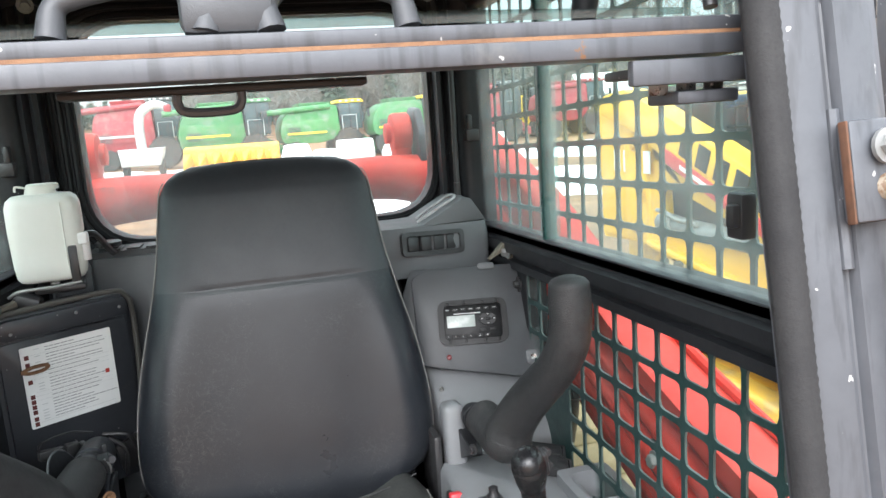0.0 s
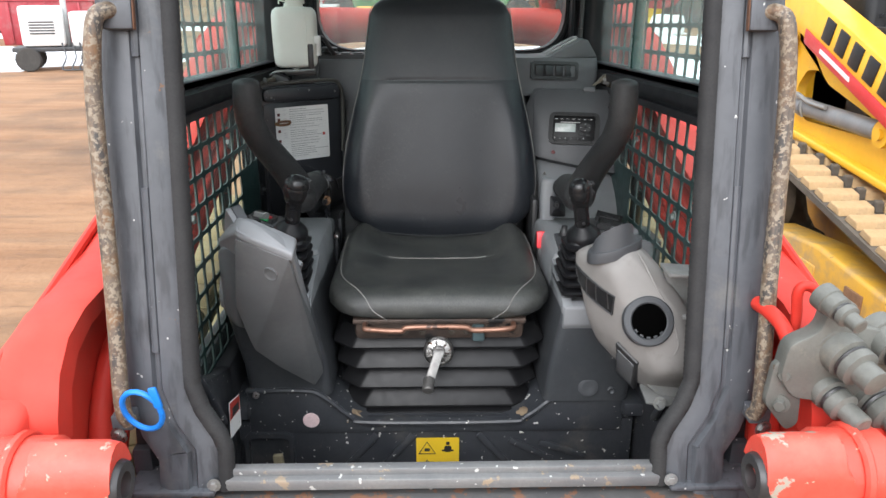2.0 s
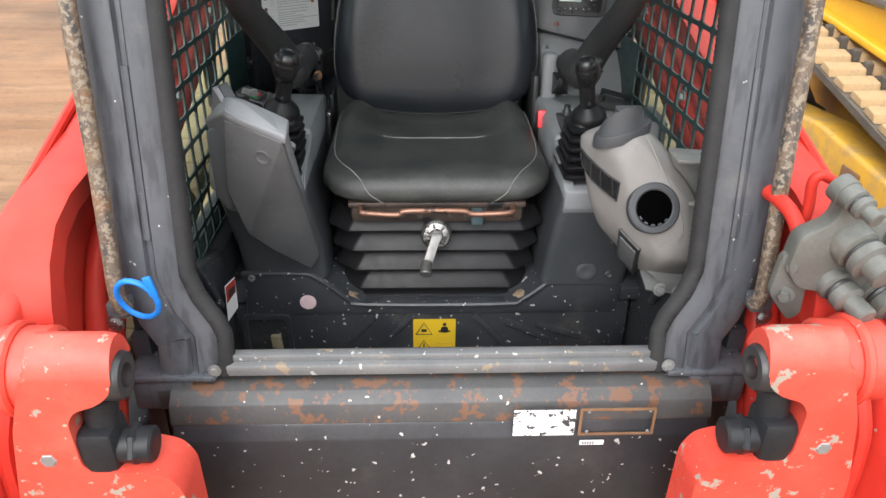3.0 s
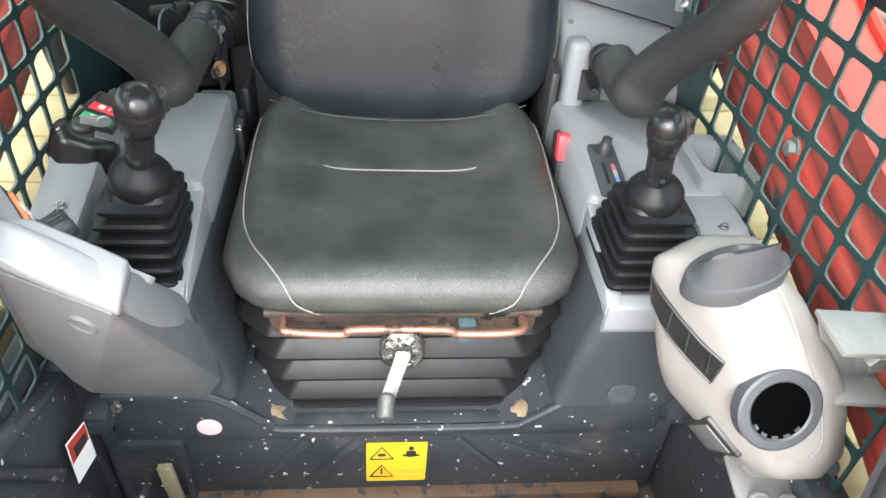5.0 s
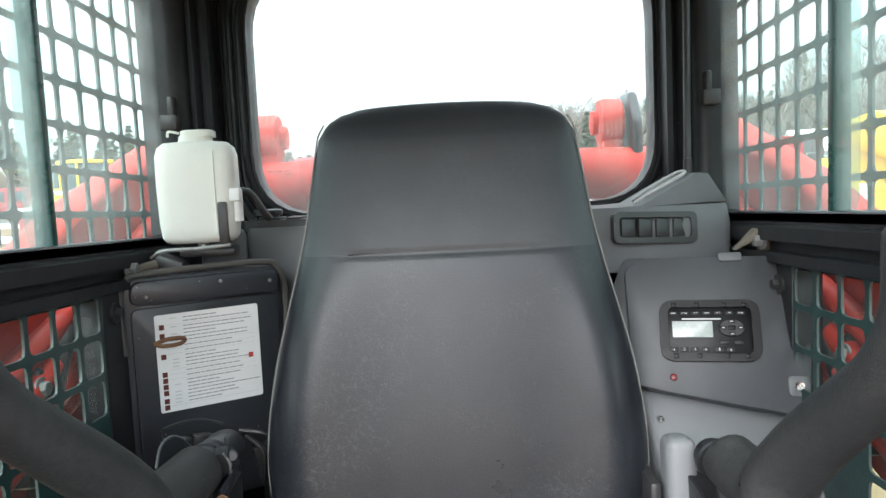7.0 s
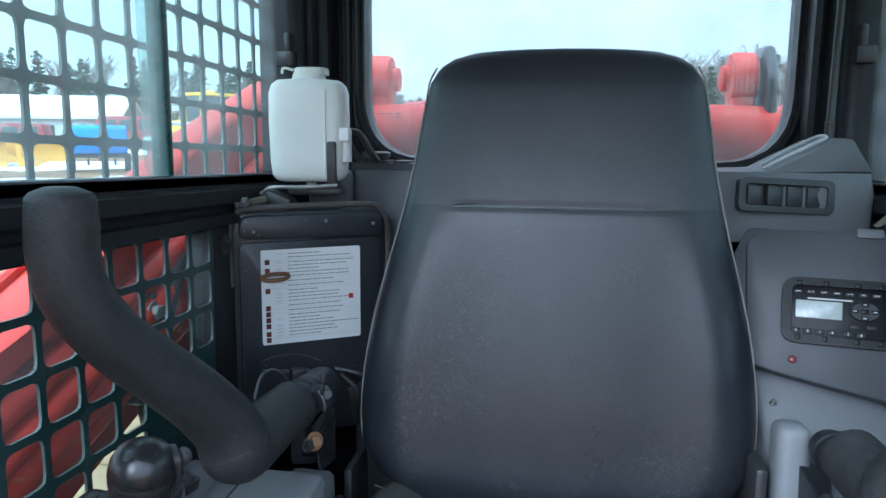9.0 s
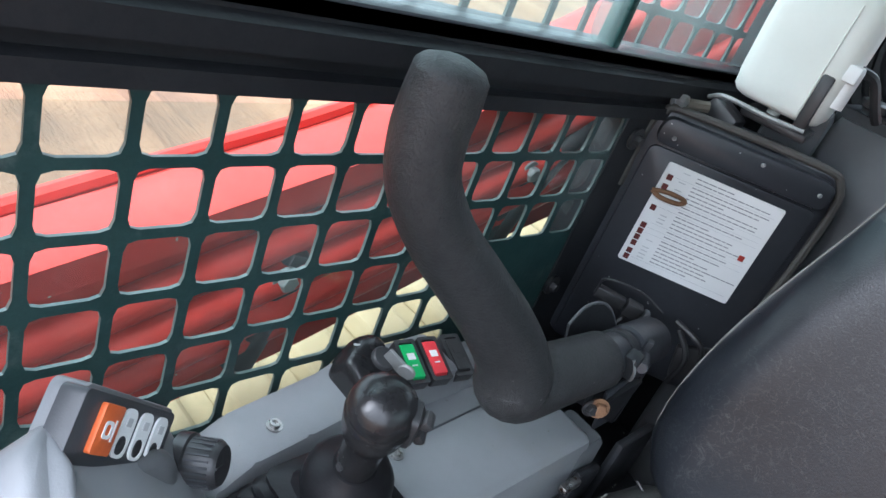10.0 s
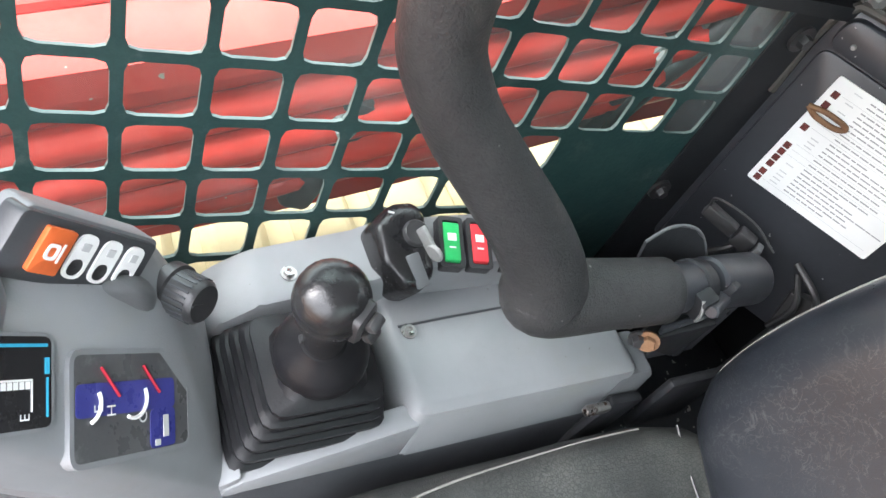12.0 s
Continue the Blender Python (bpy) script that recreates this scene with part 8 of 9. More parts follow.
# cab and hood
part("cab_frame", join(*[box((x, y, 1.75), (0.07, 0.07, 1.0), 0.015) for x in (NX + 0.30, NX + 1.0) for y in (2.35, 3.35)], span((NX + 0.26, 2.3, 2.18), (NX + 1.04, 3.45, 2.27), 0.03)), BLACKP, nb)
part("cab_guard", join(*[box((NX + 0.29, 2.42 + 0.09 * k, 1.72), (0.012, 0.012, 0.92), 0) for k in range(11)], *[box((NX + 0.29, 2.87, 1.3 + 0.1 * k), (0.012, 1.0, 0.012), 0) for k in range(9)]), BLACKP, nb)
part("hood", hull([(x, y, z) for x in (NX + 0.22, NX + 1.06) for y, z in ((3.3, 0.9), (3.3, 1.66), (4.05, 1.62), (4.25, 1.4), (4.25, 0.9))], 0.05), CABBLACK, nb)
part("chassis", span((NX + 0.2, 1.9, 0.3), (NX + 1.08, 4.2, 0.95), 0.03), YELMUD, nb)
part("roof_beacon", lathe([(0.05, 0), (0.05, 0.08), (0.03, 0.12)], Matrix.Translation((NX + 0.4, 3.3, 2.27)), 16), YEL, nb)
# track: belt, pads in two rows, frame, sprocket
base = (2.6, 3.0, 0.0)
tpts = track_path((1.75, 0.30), (3.25, 0.58), 0.245, 0.245, 0.03, 0.125)
npad = pad_mesh(0.165, 0.105, 0.035, TANPAD)
lug = pad_mesh(0.035, 0.05, 0.05, DARKMUD)
for cx in (1.945, 3.35):
    trk = thing("neighbour_track", (cx, 2.5, 0.0), "rubber track with tan clay-caked pads", "track", "tracks of the yellow loader")
    BASE[trk] = Vector((cx, 2.5, 0.0))
    inner = [Vector((0, y - 0.03 * math.cos(a + math.pi / 2), z - 0.03 * math.sin(a + math.pi / 2))) for y, z, a in tpts]
    outer = [Vector((0, y, z)) for y, z, a in tpts]
    bm = bmesh.new()
    rows = [[bm.verts.new(p + Vector((cx + dx, 0, 0))) for p in ring] for ring, dx in ((outer, -0.20), (outer, 0.20), (inner, 0.20), (inner, -0.20))]
    for a in range(4):
        for i in range(len(tpts)):
            j = (i + 1) % len(tpts)
            bm.faces.new((rows[a][i], rows[a][j], rows[(a + 1) % 4][j], rows[(a + 1) % 4][i]))
    part("belt", bm, DARKMUD, trk)
    rnd = random.Random(5)
    for y, z, a in tpts:
        for dx, me in ((-0.105, npad), (0.105, npad), (0.0, lug)):
            ob = new("track_pad" if me is npad else "drive_lug", me)
            ob.parent = trk
            ob.matrix_parent_inverse = Matrix.Translation(-BASE[trk])
            ob.matrix_basis = Matrix.Translation((cx + dx + rnd.uniform(-0.008, 0.008), y + (0.02 if dx > 0 else 0), z)) @ Matrix.Rotation(a, 4, "X") @ Matrix.Rotation(rnd.uniform(-0.05, 0.05), 4, "Z")
    sx = -1 if cx < 2.6 else 1
    part("track_frame", hull([(cx + sx * dx, y, z) for dx in (0.03, 0.20) for y, z in ((1.95, 0.20), (3.05, 0.16), (3.08, 0.47), (2.55, 0.52), (1.9, 0.47))], 0.02), YELMUD, trk, "muddy yellow track frame")
    part("access_plate", box((cx + sx * 0.203, 2.62, 0.36), (0.012, 0.16, 0.13), 0.02), YELMUD, trk)
    part("plate_opening", box((cx + sx * 0.204, 2.22, 0.37), (0.012, 0.13, 0.13), 0.03), RUSTY, trk, "rust-worn cover plate")
    spr = part("sprocket", join(lathe([(0.05, 0), (0.09, 0.01), (0.10, 0.04), (0.20, 0.05), (0.20, 0.10), (0.05, 0.10)], Matrix.Translation((cx + sx * 0.17, 3.25, 0.58)) @ pose(0, 0, 0, 0, -90 * sx, 0), 26)), DARKMUD, trk)
    for k in range(8):
        a = k * math.pi / 4
        part("hub_bolt", bolt_head((cx + sx * 0.165, 3.25 + 0.072 * math.cos(a), 0.58 + 0.072 * math.sin(a)), (sx, 0, 0), 0.012, 0.012), DULLSTEEL, spr)
    for y in (2.05, 2.35, 2.65, 2.95):
        part("roller", lathe([(0.03, -0.16), (0.085, -0.16), (0.085, -0.05), (0.05, -0.04), (0.05, 0.04), (0.085, 0.05), (0.085, 0.16), (0.03, 0.16)], Matrix.Translation((cx, y, 0.135)) @ pose(0, 0, 0, 0, 90, 0), 18), DARKMUD, trk)
    part("idler", lathe([(0.04, -0.12), (0.20, -0.12), (0.205, -0.1), (0.205, 0.1), (0.20, 0.12), (0.04, 0.12)], Matrix.Translation((cx, 1.75, 0.30)) @ pose(0, 0, 0, 0, 90, 0), 24), YELMUD, trk)

# ---- the yard: ground, snow, machines far off, woods ----
def ground_z(x, y):
    """Flat round the machines, gently rolling further out, a low hill behind."""
    d = math.hypot(x, y)
    k = min(1.0, max(0.0, (d - 16) / 40))
    z = k * 0.35 * (math.sin(x * 0.11 + 1.0) * math.cos(y * 0.083) + 0.4 * math.sin(x * 0.31 + y * 0.23))
    h = min(1.0, max(0.0, (math.hypot(x, y * 0.9) - 62) / 70))
    return z + 5.5 * h * h * (3 - 2 * h)


def dirt(name, base, pale, wet):
    """Graded soil with streaks where blades and tyres dragged across it."""
    m = bpy.data.materials.new(name)
    m.use_nodes = True
    n, l = m.node_tree.nodes, m.node_tree.links
    b = n["Principled BSDF"]
    tc = n.new("ShaderNodeTexCoord")

    def noisy(scale, detail, stretch, turn=0.0):
        mp = n.new("ShaderNodeMapping")
        mp.inputs["Scale"].default_value = stretch
        mp.inputs["Rotation"].default_value = (0, 0, turn)
        x = n.new("ShaderNodeTexNoise")
        x.inputs["Scale"].default_value, x.inputs["Detail"].default_value, x.inputs["Roughness"].default_value = scale, detail, 0.62
        l.new(tc.outputs["Object"], mp.inputs["Vector"])
        l.new(mp.outputs[0], x.inputs["Vector"])
        return x.outputs["Fac"]

    def ramp(v, lo, hi, top=1.0):
        x = n.new("ShaderNodeMapRange")
        x.inputs["From Min"].default_value, x.inputs["From Max"].default_value, x.inputs["To Max"].default_value = lo, hi, top
        l.new(v, x.inputs["Value"])
        return x.outputs[0]

    def blend(f, a, c):
        x = n.new("ShaderNodeMix")
        x.data_type = "RGBA"
        l.new(f, x.inputs[0])
        for sock, v in ((x.inputs[6], a), (x.inputs[7], c)):
            if isinstance(v, tuple):
                sock.default_value = (*v, 1)
            else:
                l.new(v, sock)
        return x.outputs[2]

    streak = noisy(1.0, 9, (0.32, 2.2, 1), radians(-4))
    patch = noisy(0.35, 6, (1, 1, 1))
    grit = noisy(14, 6, (1, 1, 1))
    c = blend(ramp(streak, 0.38, 0.66), base, pale)
    rut = noisy(1.0, 9, (0.45, 3.2, 1), radians(-7))
    c = blend(ramp(rut, 0.54, 0.72, 0.5), c, wet)
    c = blend(ramp(patch, 0.48, 0.66), c, wet)
    c = blend(ramp(grit, 0.55, 0.75, 0.6), c, tuple(v * 0.6 for v in base))
    l.new(c, b.inputs["Base Color"])
    b.inputs["Roughness"].default_value = 0.9
    hs = n.new("ShaderNodeMath")
    hs.operation = "MULTIPLY_ADD"
    hs.inputs[1].default_value = 0.35
    l.new(grit, hs.inputs[0])
    both = n.new("ShaderNodeMath")
    both.operation = "SUBTRACT"
    l.new(streak, both.inputs[0])
    l.new(ramp(rut, 0.54, 0.70, 0.5), both.inputs[1])
    l.new(both.outputs[0], hs.inputs[2])
    bp = n.new("ShaderNodeBump")
    bp.inputs["Strength"].default_value, bp.inputs["Distance"].default_value = 0.8, 0.06
    l.new(hs.outputs[0], bp.inputs["Height"])
    l.new(bp.outputs[0], b.inputs["Normal"])
    return m


GROUND = dirt("dirt_yard", (0.225, 0.113, 0.053), (0.30, 0.170, 0.090), (0.12, 0.07, 0.04))
SNOW = mk("trodden_snow", (0.80, 0.81, 0.83), 0.8, 0, (0.72, 0.73, 0.75), 0.8, bump=0.5, bscale=6, dust=(0.55, 0.50, 0.44), dust_scale=0.9, dust_at=0.6, vary=0.05)
side_steps = [s_ * (math.sinh(k / 48 * 4.2) / math.sinh(4.2)) * 600 for s_, k in [(-1, j) for j in range(48, 0, -1)] + [(1, j) for j in range(0, 49)]]
gv = [(x, y, ground_z(x, y)) for y in side_steps for x in side_steps]
gn = len(side_steps)
gf = [(j * gn + i, j * gn + i + 1, (j + 1) * gn + i + 1, (j + 1) * gn + i) for j in range(gn - 1) for i in range(gn - 1)]
gm = bpy.data.meshes.new("ground")
gm.from_pydata(gv, [], gf)
for p_ in gm.polygons:
    p_.use_smooth = True
gm.materials.append(GROUND)
tagged(new("ground", gm), "brown graded dirt yard with dragged streaks", kind="structure")


def snow_patch(cx, cy, rx, ry, seed, h=0.12):
    """A thin, uneven sheet of old snow with a ragged rim."""
    rnd = random.Random(seed)
    ph = [rnd.uniform(0, 6.28) for _ in range(5)]
    bm = bmesh.new()
    rings = []
    n = 64
    for f in (0.0, 0.35, 0.7, 0.9, 1.0):
        ring = []
        for k in range(n):
            a = 2 * math.pi * k / n
            r = 1 + 0.16 * math.sin(2 * a + ph[0]) + 0.10 * math.sin(5 * a + ph[1]) + 0.06 * math.sin(11 * a + ph[2]) + 0.03 * math.sin(23 * a + ph[3])
            x, y = cx + rx * r * f * math.cos(a), cy + ry * r * f * math.sin(a)
            lift = h * (1 - f ** 4) * (0.8 + 0.4 * math.sin(1.3 * x + ph[4]) * math.cos(1.1 * y)) - (0.06 if f == 1.0 else -0.02)
            ring.append(bm.verts.new((x, y, ground_z(x, y) + lift)))
        rings.append(ring)
    for r0, r1 in zip(rings, rings[1:]):
        for i in range(n):
            if r0 is rings[0]:
                if i == 0:
                    bm.faces.new(r1)
                break
            bm.faces.new((r0[i], r0[(i + 1) % n], r1[(i + 1) % n], r1[i]))
    for v in rings[0]:
        bm.verts.remove(v)
    part("snow_patch", bm, SNOW, None, "thin patch of old trodden snow", kind="structure")


for k, (cx, cy, rx, ry) in enumerate(((-13.5, 18.6, 7.0, 4.6), (-22.0, 28.0, 6.0, 3.0), (-27, 42, 12, 3.2), (1.5, 20.0, 4.5, 7.0), (8.5, 15.5, 4.2, 5.0), (16, 30, 7, 8), (4.0, 38.0, 11, 3.0), (-9, 39, 5, 2.4), (-48, 52, 12, 3))):
    snow_patch(cx, cy, rx, ry, 31 + k)

# -- materials of far things --
# the dust tones of green and red pale the paint to imitate haze
FGREEN = mk("far_green", (0.03, 0.16, 0.04), 0.45, 0, (0.05, 0.20, 0.06), 2, dust=(0.15, 0.20, 0.14), dust_scale=1.8, dust_at=0.48)
FRED = mk("far_red", (0.27, 0.02, 0.03), 0.45, 0, (0.33, 0.035, 0.045), 2, dust=(0.28, 0.13, 0.12), dust_scale=1.8, dust_at=0.5)
FYEL = mk("far_yellow", (0.75, 0.47, 0.015), 0.45, 0, (0.80, 0.52, 0.03), 2)
FORANGE = mk("far_orange", (0.68, 0.33, 0.02), 0.5, 0, (0.74, 0.40, 0.04), 2, dust=(0.45, 0.3, 0.12), dust_scale=2, dust_at=0.58)
FBLUE = mk("far_blue", (0.01, 0.18, 0.60), 0.4, 0, (0.015, 0.22, 0.66), 2)
FDARK = mk("far_dark", (0.03, 0.033, 0.036), 0.5, 0, (0.05, 0.052, 0.055), 3)
FGREY = mk("far_grey", (0.40, 0.41, 0.41), 0.5, 0, (0.48, 0.48, 0.48), 3, dust=(0.3, 0.28, 0.25), dust_scale=3, dust_at=0.55)
FWHITE = mk("far_white", (0.76, 0.76, 0.75), 0.5, 0, (0.70, 0.70, 0.69), 2)
FGLASS = mk("far_cab_glass", (0.04, 0.06, 0.065), 0.12, 0, (0.06, 0.085, 0.09), 1)
TYRE = mk("tyre", (0.035, 0.034, 0.033), 0.8, 0, (0.06, 0.056, 0.05), 6, bump=0.5, bscale=30)


def at_site(x, y, turn=0.0):
    return Matrix.Translation((x, y, ground_z(x, y))) @ Matrix.Rotation(radians(turn), 4, "Z")


def far_part(name, bm, mat, parent, m, label=""):
    return part(name, moved(bm, m), mat, parent, label)


def wheel(parent, m, at, r, w, rim_mat):
    """A lugged tyre and its rim, the axle along local x."""
    mm = Matrix.Translation(at) @ pose(0, 0, 0, 0, 90, 0)
    lugs = [moved(box((r * 0.98 * math.cos(a), r * 0.98 * math.sin(a), s_ * w * 0.22), (r * 0.10, r * 0.10, w * 0.42), 0.0, (0, 0, math.degrees(a))), mm) for k in range(14) for s_, a in ((1, k * 2 * math.pi / 14), (-1, (k + 0.5) * 2 * math.pi / 14))]
    ty = far_part("wheel", join(lathe([(r * 0.55, -w / 2), (r * 0.9, -w / 2), (r * 0.97, -w * 0.38), (r * 0.97, w * 0.38), (r * 0.9, w / 2), (r * 0.55, w / 2)], mm, 28), *lugs), TYRE, parent, m, "black lugged tyre")
    far_part("rim", lathe([(r * 0.12, -w * 0.3), (r * 0.5, -w * 0.34), (r * 0.56, -w * 0.51), (r * 0.56, w * 0.51), (r * 0.5, w * 0.34), (r * 0.12, w * 0.3)], mm, 22), rim_mat, ty, m)


def combine(x, y, turn, L, H, paint, stripe, roof_mat, rim_mat, label, auger=True):
    """A combine harvester, nose to local -x's right hand: body, tank, cab, wheels, unloading pipe."""
    ob = thing("combine_harvester", (x, y, 0), label, "combine", "combines in the yard")
    m = at_site(x, y, turn)
    W = 2.9
    body_poly = [(-L * 0.48, 1.15), (-L * 0.50, 1.9), (-L * 0.46, H * 0.72), (-L * 0.36, H * 0.86), (L * 0.10, H * 0.88), (L * 0.12, 1.35), (-L * 0.1, 1.05)]
    far_part("body", prism(round_poly(body_poly, 0.25, 3), "y", -W * 0.46, W * 0.46, 0.05), paint, ob, m)
    far_part("grain_tank", hull([(px, py, pz) for px, pz, k in ((-L * 0.28, H * 0.84, 0.85), (-L * 0.29, H * 0.93, 0.95), (L * 0.05, H * 0.93, 0.95), (L * 0.04, H * 0.84, 0.85)) for py in (-1.25 * k, 1.25 * k)], 0.04), paint, ob, m)
    far_part("side_panel", prism(round_poly([(-L * 0.44, 1.45), (-L * 0.44, H * 0.62), (-L * 0.05, H * 0.66), (L * 0.0, 1.6)], 0.15, 3), "y", -W * 0.49, -W * 0.455, 0.02), paint, ob, m)
    far_part("stripe", span((-L * 0.43, -W * 0.505, H * 0.44), (-L * 0.03, -W * 0.488, H * 0.47), 0.004), stripe, ob, m)
    for k in range(6):
        far_part("louvre", span((-L * 0.42, -W * 0.502, 1.6 + 0.08 * k), (-L * 0.30, -W * 0.488, 1.64 + 0.08 * k), 0.004), FDARK, ob, m)
    cab = far_part("cab", hull([(px, py, pz) for py in (-0.95, 0.95) for px, pz in ((L * 0.14, 1.75), (L * 0.13, H * 0.90), (L * 0.36, H * 0.90), (L * 0.40, H * 0.66), (L * 0.36, 1.75))], 0.05), FGLASS, ob, m, "dark glazed cab")
    far_part("roof", hull([(px, py, pz) for py in (-1.05, 1.05) for px, pz in ((L * 0.11, H * 0.90), (L * 0.12, H * 0.955), (L * 0.37, H * 0.96), (L * 0.41, H * 0.90))], 0.05), roof_mat, cab, m)
    for px in (L * 0.135, L * 0.25, L * 0.365):
        far_part("cab_pillar", span((px - 0.05, -0.99, 1.75), (px + 0.05, -0.945, H * 0.90), 0.01), FDARK, cab, m)
    for k in range(4):
        far_part("work_light", box((L * 0.15 + k * L * 0.065, -1.06, H * 0.93), (0.16, 0.06, 0.10), 0.02), FGREY, cab, m)
    far_part("door_rail", tube([(L * 0.30, -1.25, 1.7), (L * 0.30, -1.25, 2.6), (L * 0.15, -1.25, 2.6), (L * 0.15, -1.25, 1.7)], 0.03, 6, 0), FGREY, ob, m)
    for k in range(5):
        far_part("ladder_step", span((L * 0.30, -1.42, 0.5 + 0.28 * k), (L * 0.37, -1.20, 0.54 + 0.28 * k), 0.005), FDARK, ob, m)
    far_part("feeder_house", hull([(px, py, pz) for py in (-0.7, 0.7) for px, pz in ((L * 0.30, 1.0), (L * 0.30, 1.65), (L * 0.52, 0.85), (L * 0.52, 0.35))], 0.04), paint, ob, m)
    for sy in (-1, 1):
        wheel(ob, m @ Matrix.Rotation(radians(90), 4, "Z"), (sy * 1.25, -L * 0.20, 0.92), 0.92, 0.7, rim_mat)
        wheel(ob, m @ Matrix.Rotation(radians(90), 4, "Z"), (sy * 1.15, L * 0.36, 0.62), 0.62, 0.45, rim_mat)
    if auger:
        far_part("unloading_pipe", rod((L * 0.02, -1.35, H * 0.86), (-L * 0.62, -1.42, H * 0.80), 0.17, 14), paint, ob, m)
        far_part("spout", hull([(px, py, pz) for py in (-1.60, -1.24) for px, pz in ((-L * 0.62, H * 0.86), (-L * 0.68, H * 0.82), (-L * 0.68, H * 0.70), (-L * 0.62, H * 0.74))], 0.02), FDARK, ob, m)
    far_part("mirror", box((L * 0.43, -1.35, H * 0.72), (0.08, 0.25, 0.45), 0.02), FDARK, ob, m)
    far_part("mirror_arm", rod((L * 0.38, -0.95, H * 0.82), (L * 0.43, -1.35, H * 0.74), 0.025, 6), FDARK, ob, m)
    return ob


combine(-6.2, 46, 4, 5.4, 4.2, FRED, FGREY, FDARK, FGREY, "haze-paled red combine harvester with a dark cab, standing in the yard")
combine(-1.4, 45.5, 8, 6.0, 4.0, FGREEN, FYEL, FGREEN, FYEL, "green combine harvester with yellow stripe and glazed cab")
combine(4.2, 46, 6, 5.8, 3.7, FGREEN, FYEL, FYEL, FYEL, "green combine harvester with a yellow cab roof")
combine(9.3, 45, 4, 5.2, 3.5, FGREEN, FYEL, FYEL, FYEL, "green combine harvester with yellow tank sides", auger=False)
combine(15.0, 47, -3, 5.4, 4.1, FRED, FGREY, FDARK, FGREY, "red combine harvester behind the loaders")
combine(21.5, 48, 3, 5.4, 4.0, FRED, FGREY, FRED, FGREY, "red combine harvester with a red cab roof")
combine(29.0, 46, 6, 5.4, 3.8, FGREEN, FYEL, FYEL, FYEL, "green combine harvester far along the row")

# orange corn head in front of the combines
hd = thing("corn_header", (-1.2, 38, 0), "orange and yellow harvester header lying on the ground", "header")
hm = at_site(-1.2, 38, -6)
far_part("back_frame", hull([(x, y, z) for x in (-2.3, 2.3) for y, z in ((0.3, 0.25), (0.3, 1.25), (-0.2, 1.1), (-0.2, 0.25))], 0.05), FORANGE, hd, hm)
for k in range(7):
    x = -2.1 + 0.7 * k
    far_part("snout", hull([(x - 0.24, -0.2, 0.3), (x + 0.24, -0.2, 0.3), (x - 0.2, -0.2, 0.95), (x + 0.2, -0.2, 0.95), (x, -1.6, 0.12), (x, -1.5, 0.3)], 0.03), FORANGE, hd, hm)
# grey blower spout and bale wagon before the red combine
sp = thing("forage_blower", (-5.2, 37, 0), "grey forage blower with a curved spout", "blower")
sm = at_site(-5.2, 37)
far_part("spout", tube([(0, 0, 1.0), (0, 0, 2.4), (0.2, 0, 3.0), (0.8, 0, 3.3), (1.3, 0, 3.15)], [0.22, 0.22, 0.22, 0.2, 0.18], 12), FGREY, sp, sm)
far_part("hopper", hull([(x, y, z) for x, z in ((-0.9, 0.5), (0.8, 0.5), (1.0, 1.3), (-1.0, 1.3)) for y in (-0.6, 0.6)], 0.05), FGREY, sp, sm)
far_part("cap", box((1.35, 0, 3.1), (0.3, 0.5, 0.35), 0.05), FRED, sp, sm)
for s_ in (-1, 1):
    wheel(sp, sm, (s_ * 0.8, 0, 0.4), 0.4, 0.25, FGREY)
# white bales and crates
for x, y, w, h in ((1.8, 35, 1.5, 1.1), (4.6, 35.5, 1.7, 1.2), (3.2, 36, 0.9, 0.8), (6.6, 36.2, 1.1, 0.9), (12.0, 37, 1.4, 1.0)):
    bl = thing("wrapped_bale", (x, y, 0), "bale wrapped in white plastic film", "bale", "bales in the yard")
    far_part("wrap", hull([(px, py, pz) for px in (-w / 2, w / 2) for py, pz in ((-0.5, 0.0), (-0.6, h * 0.5), (-0.4, h), (0.4, h), (0.6, h * 0.5), (0.5, 0.0))], 0.12), FWHITE, bl, at_site(x, y, x * 40))
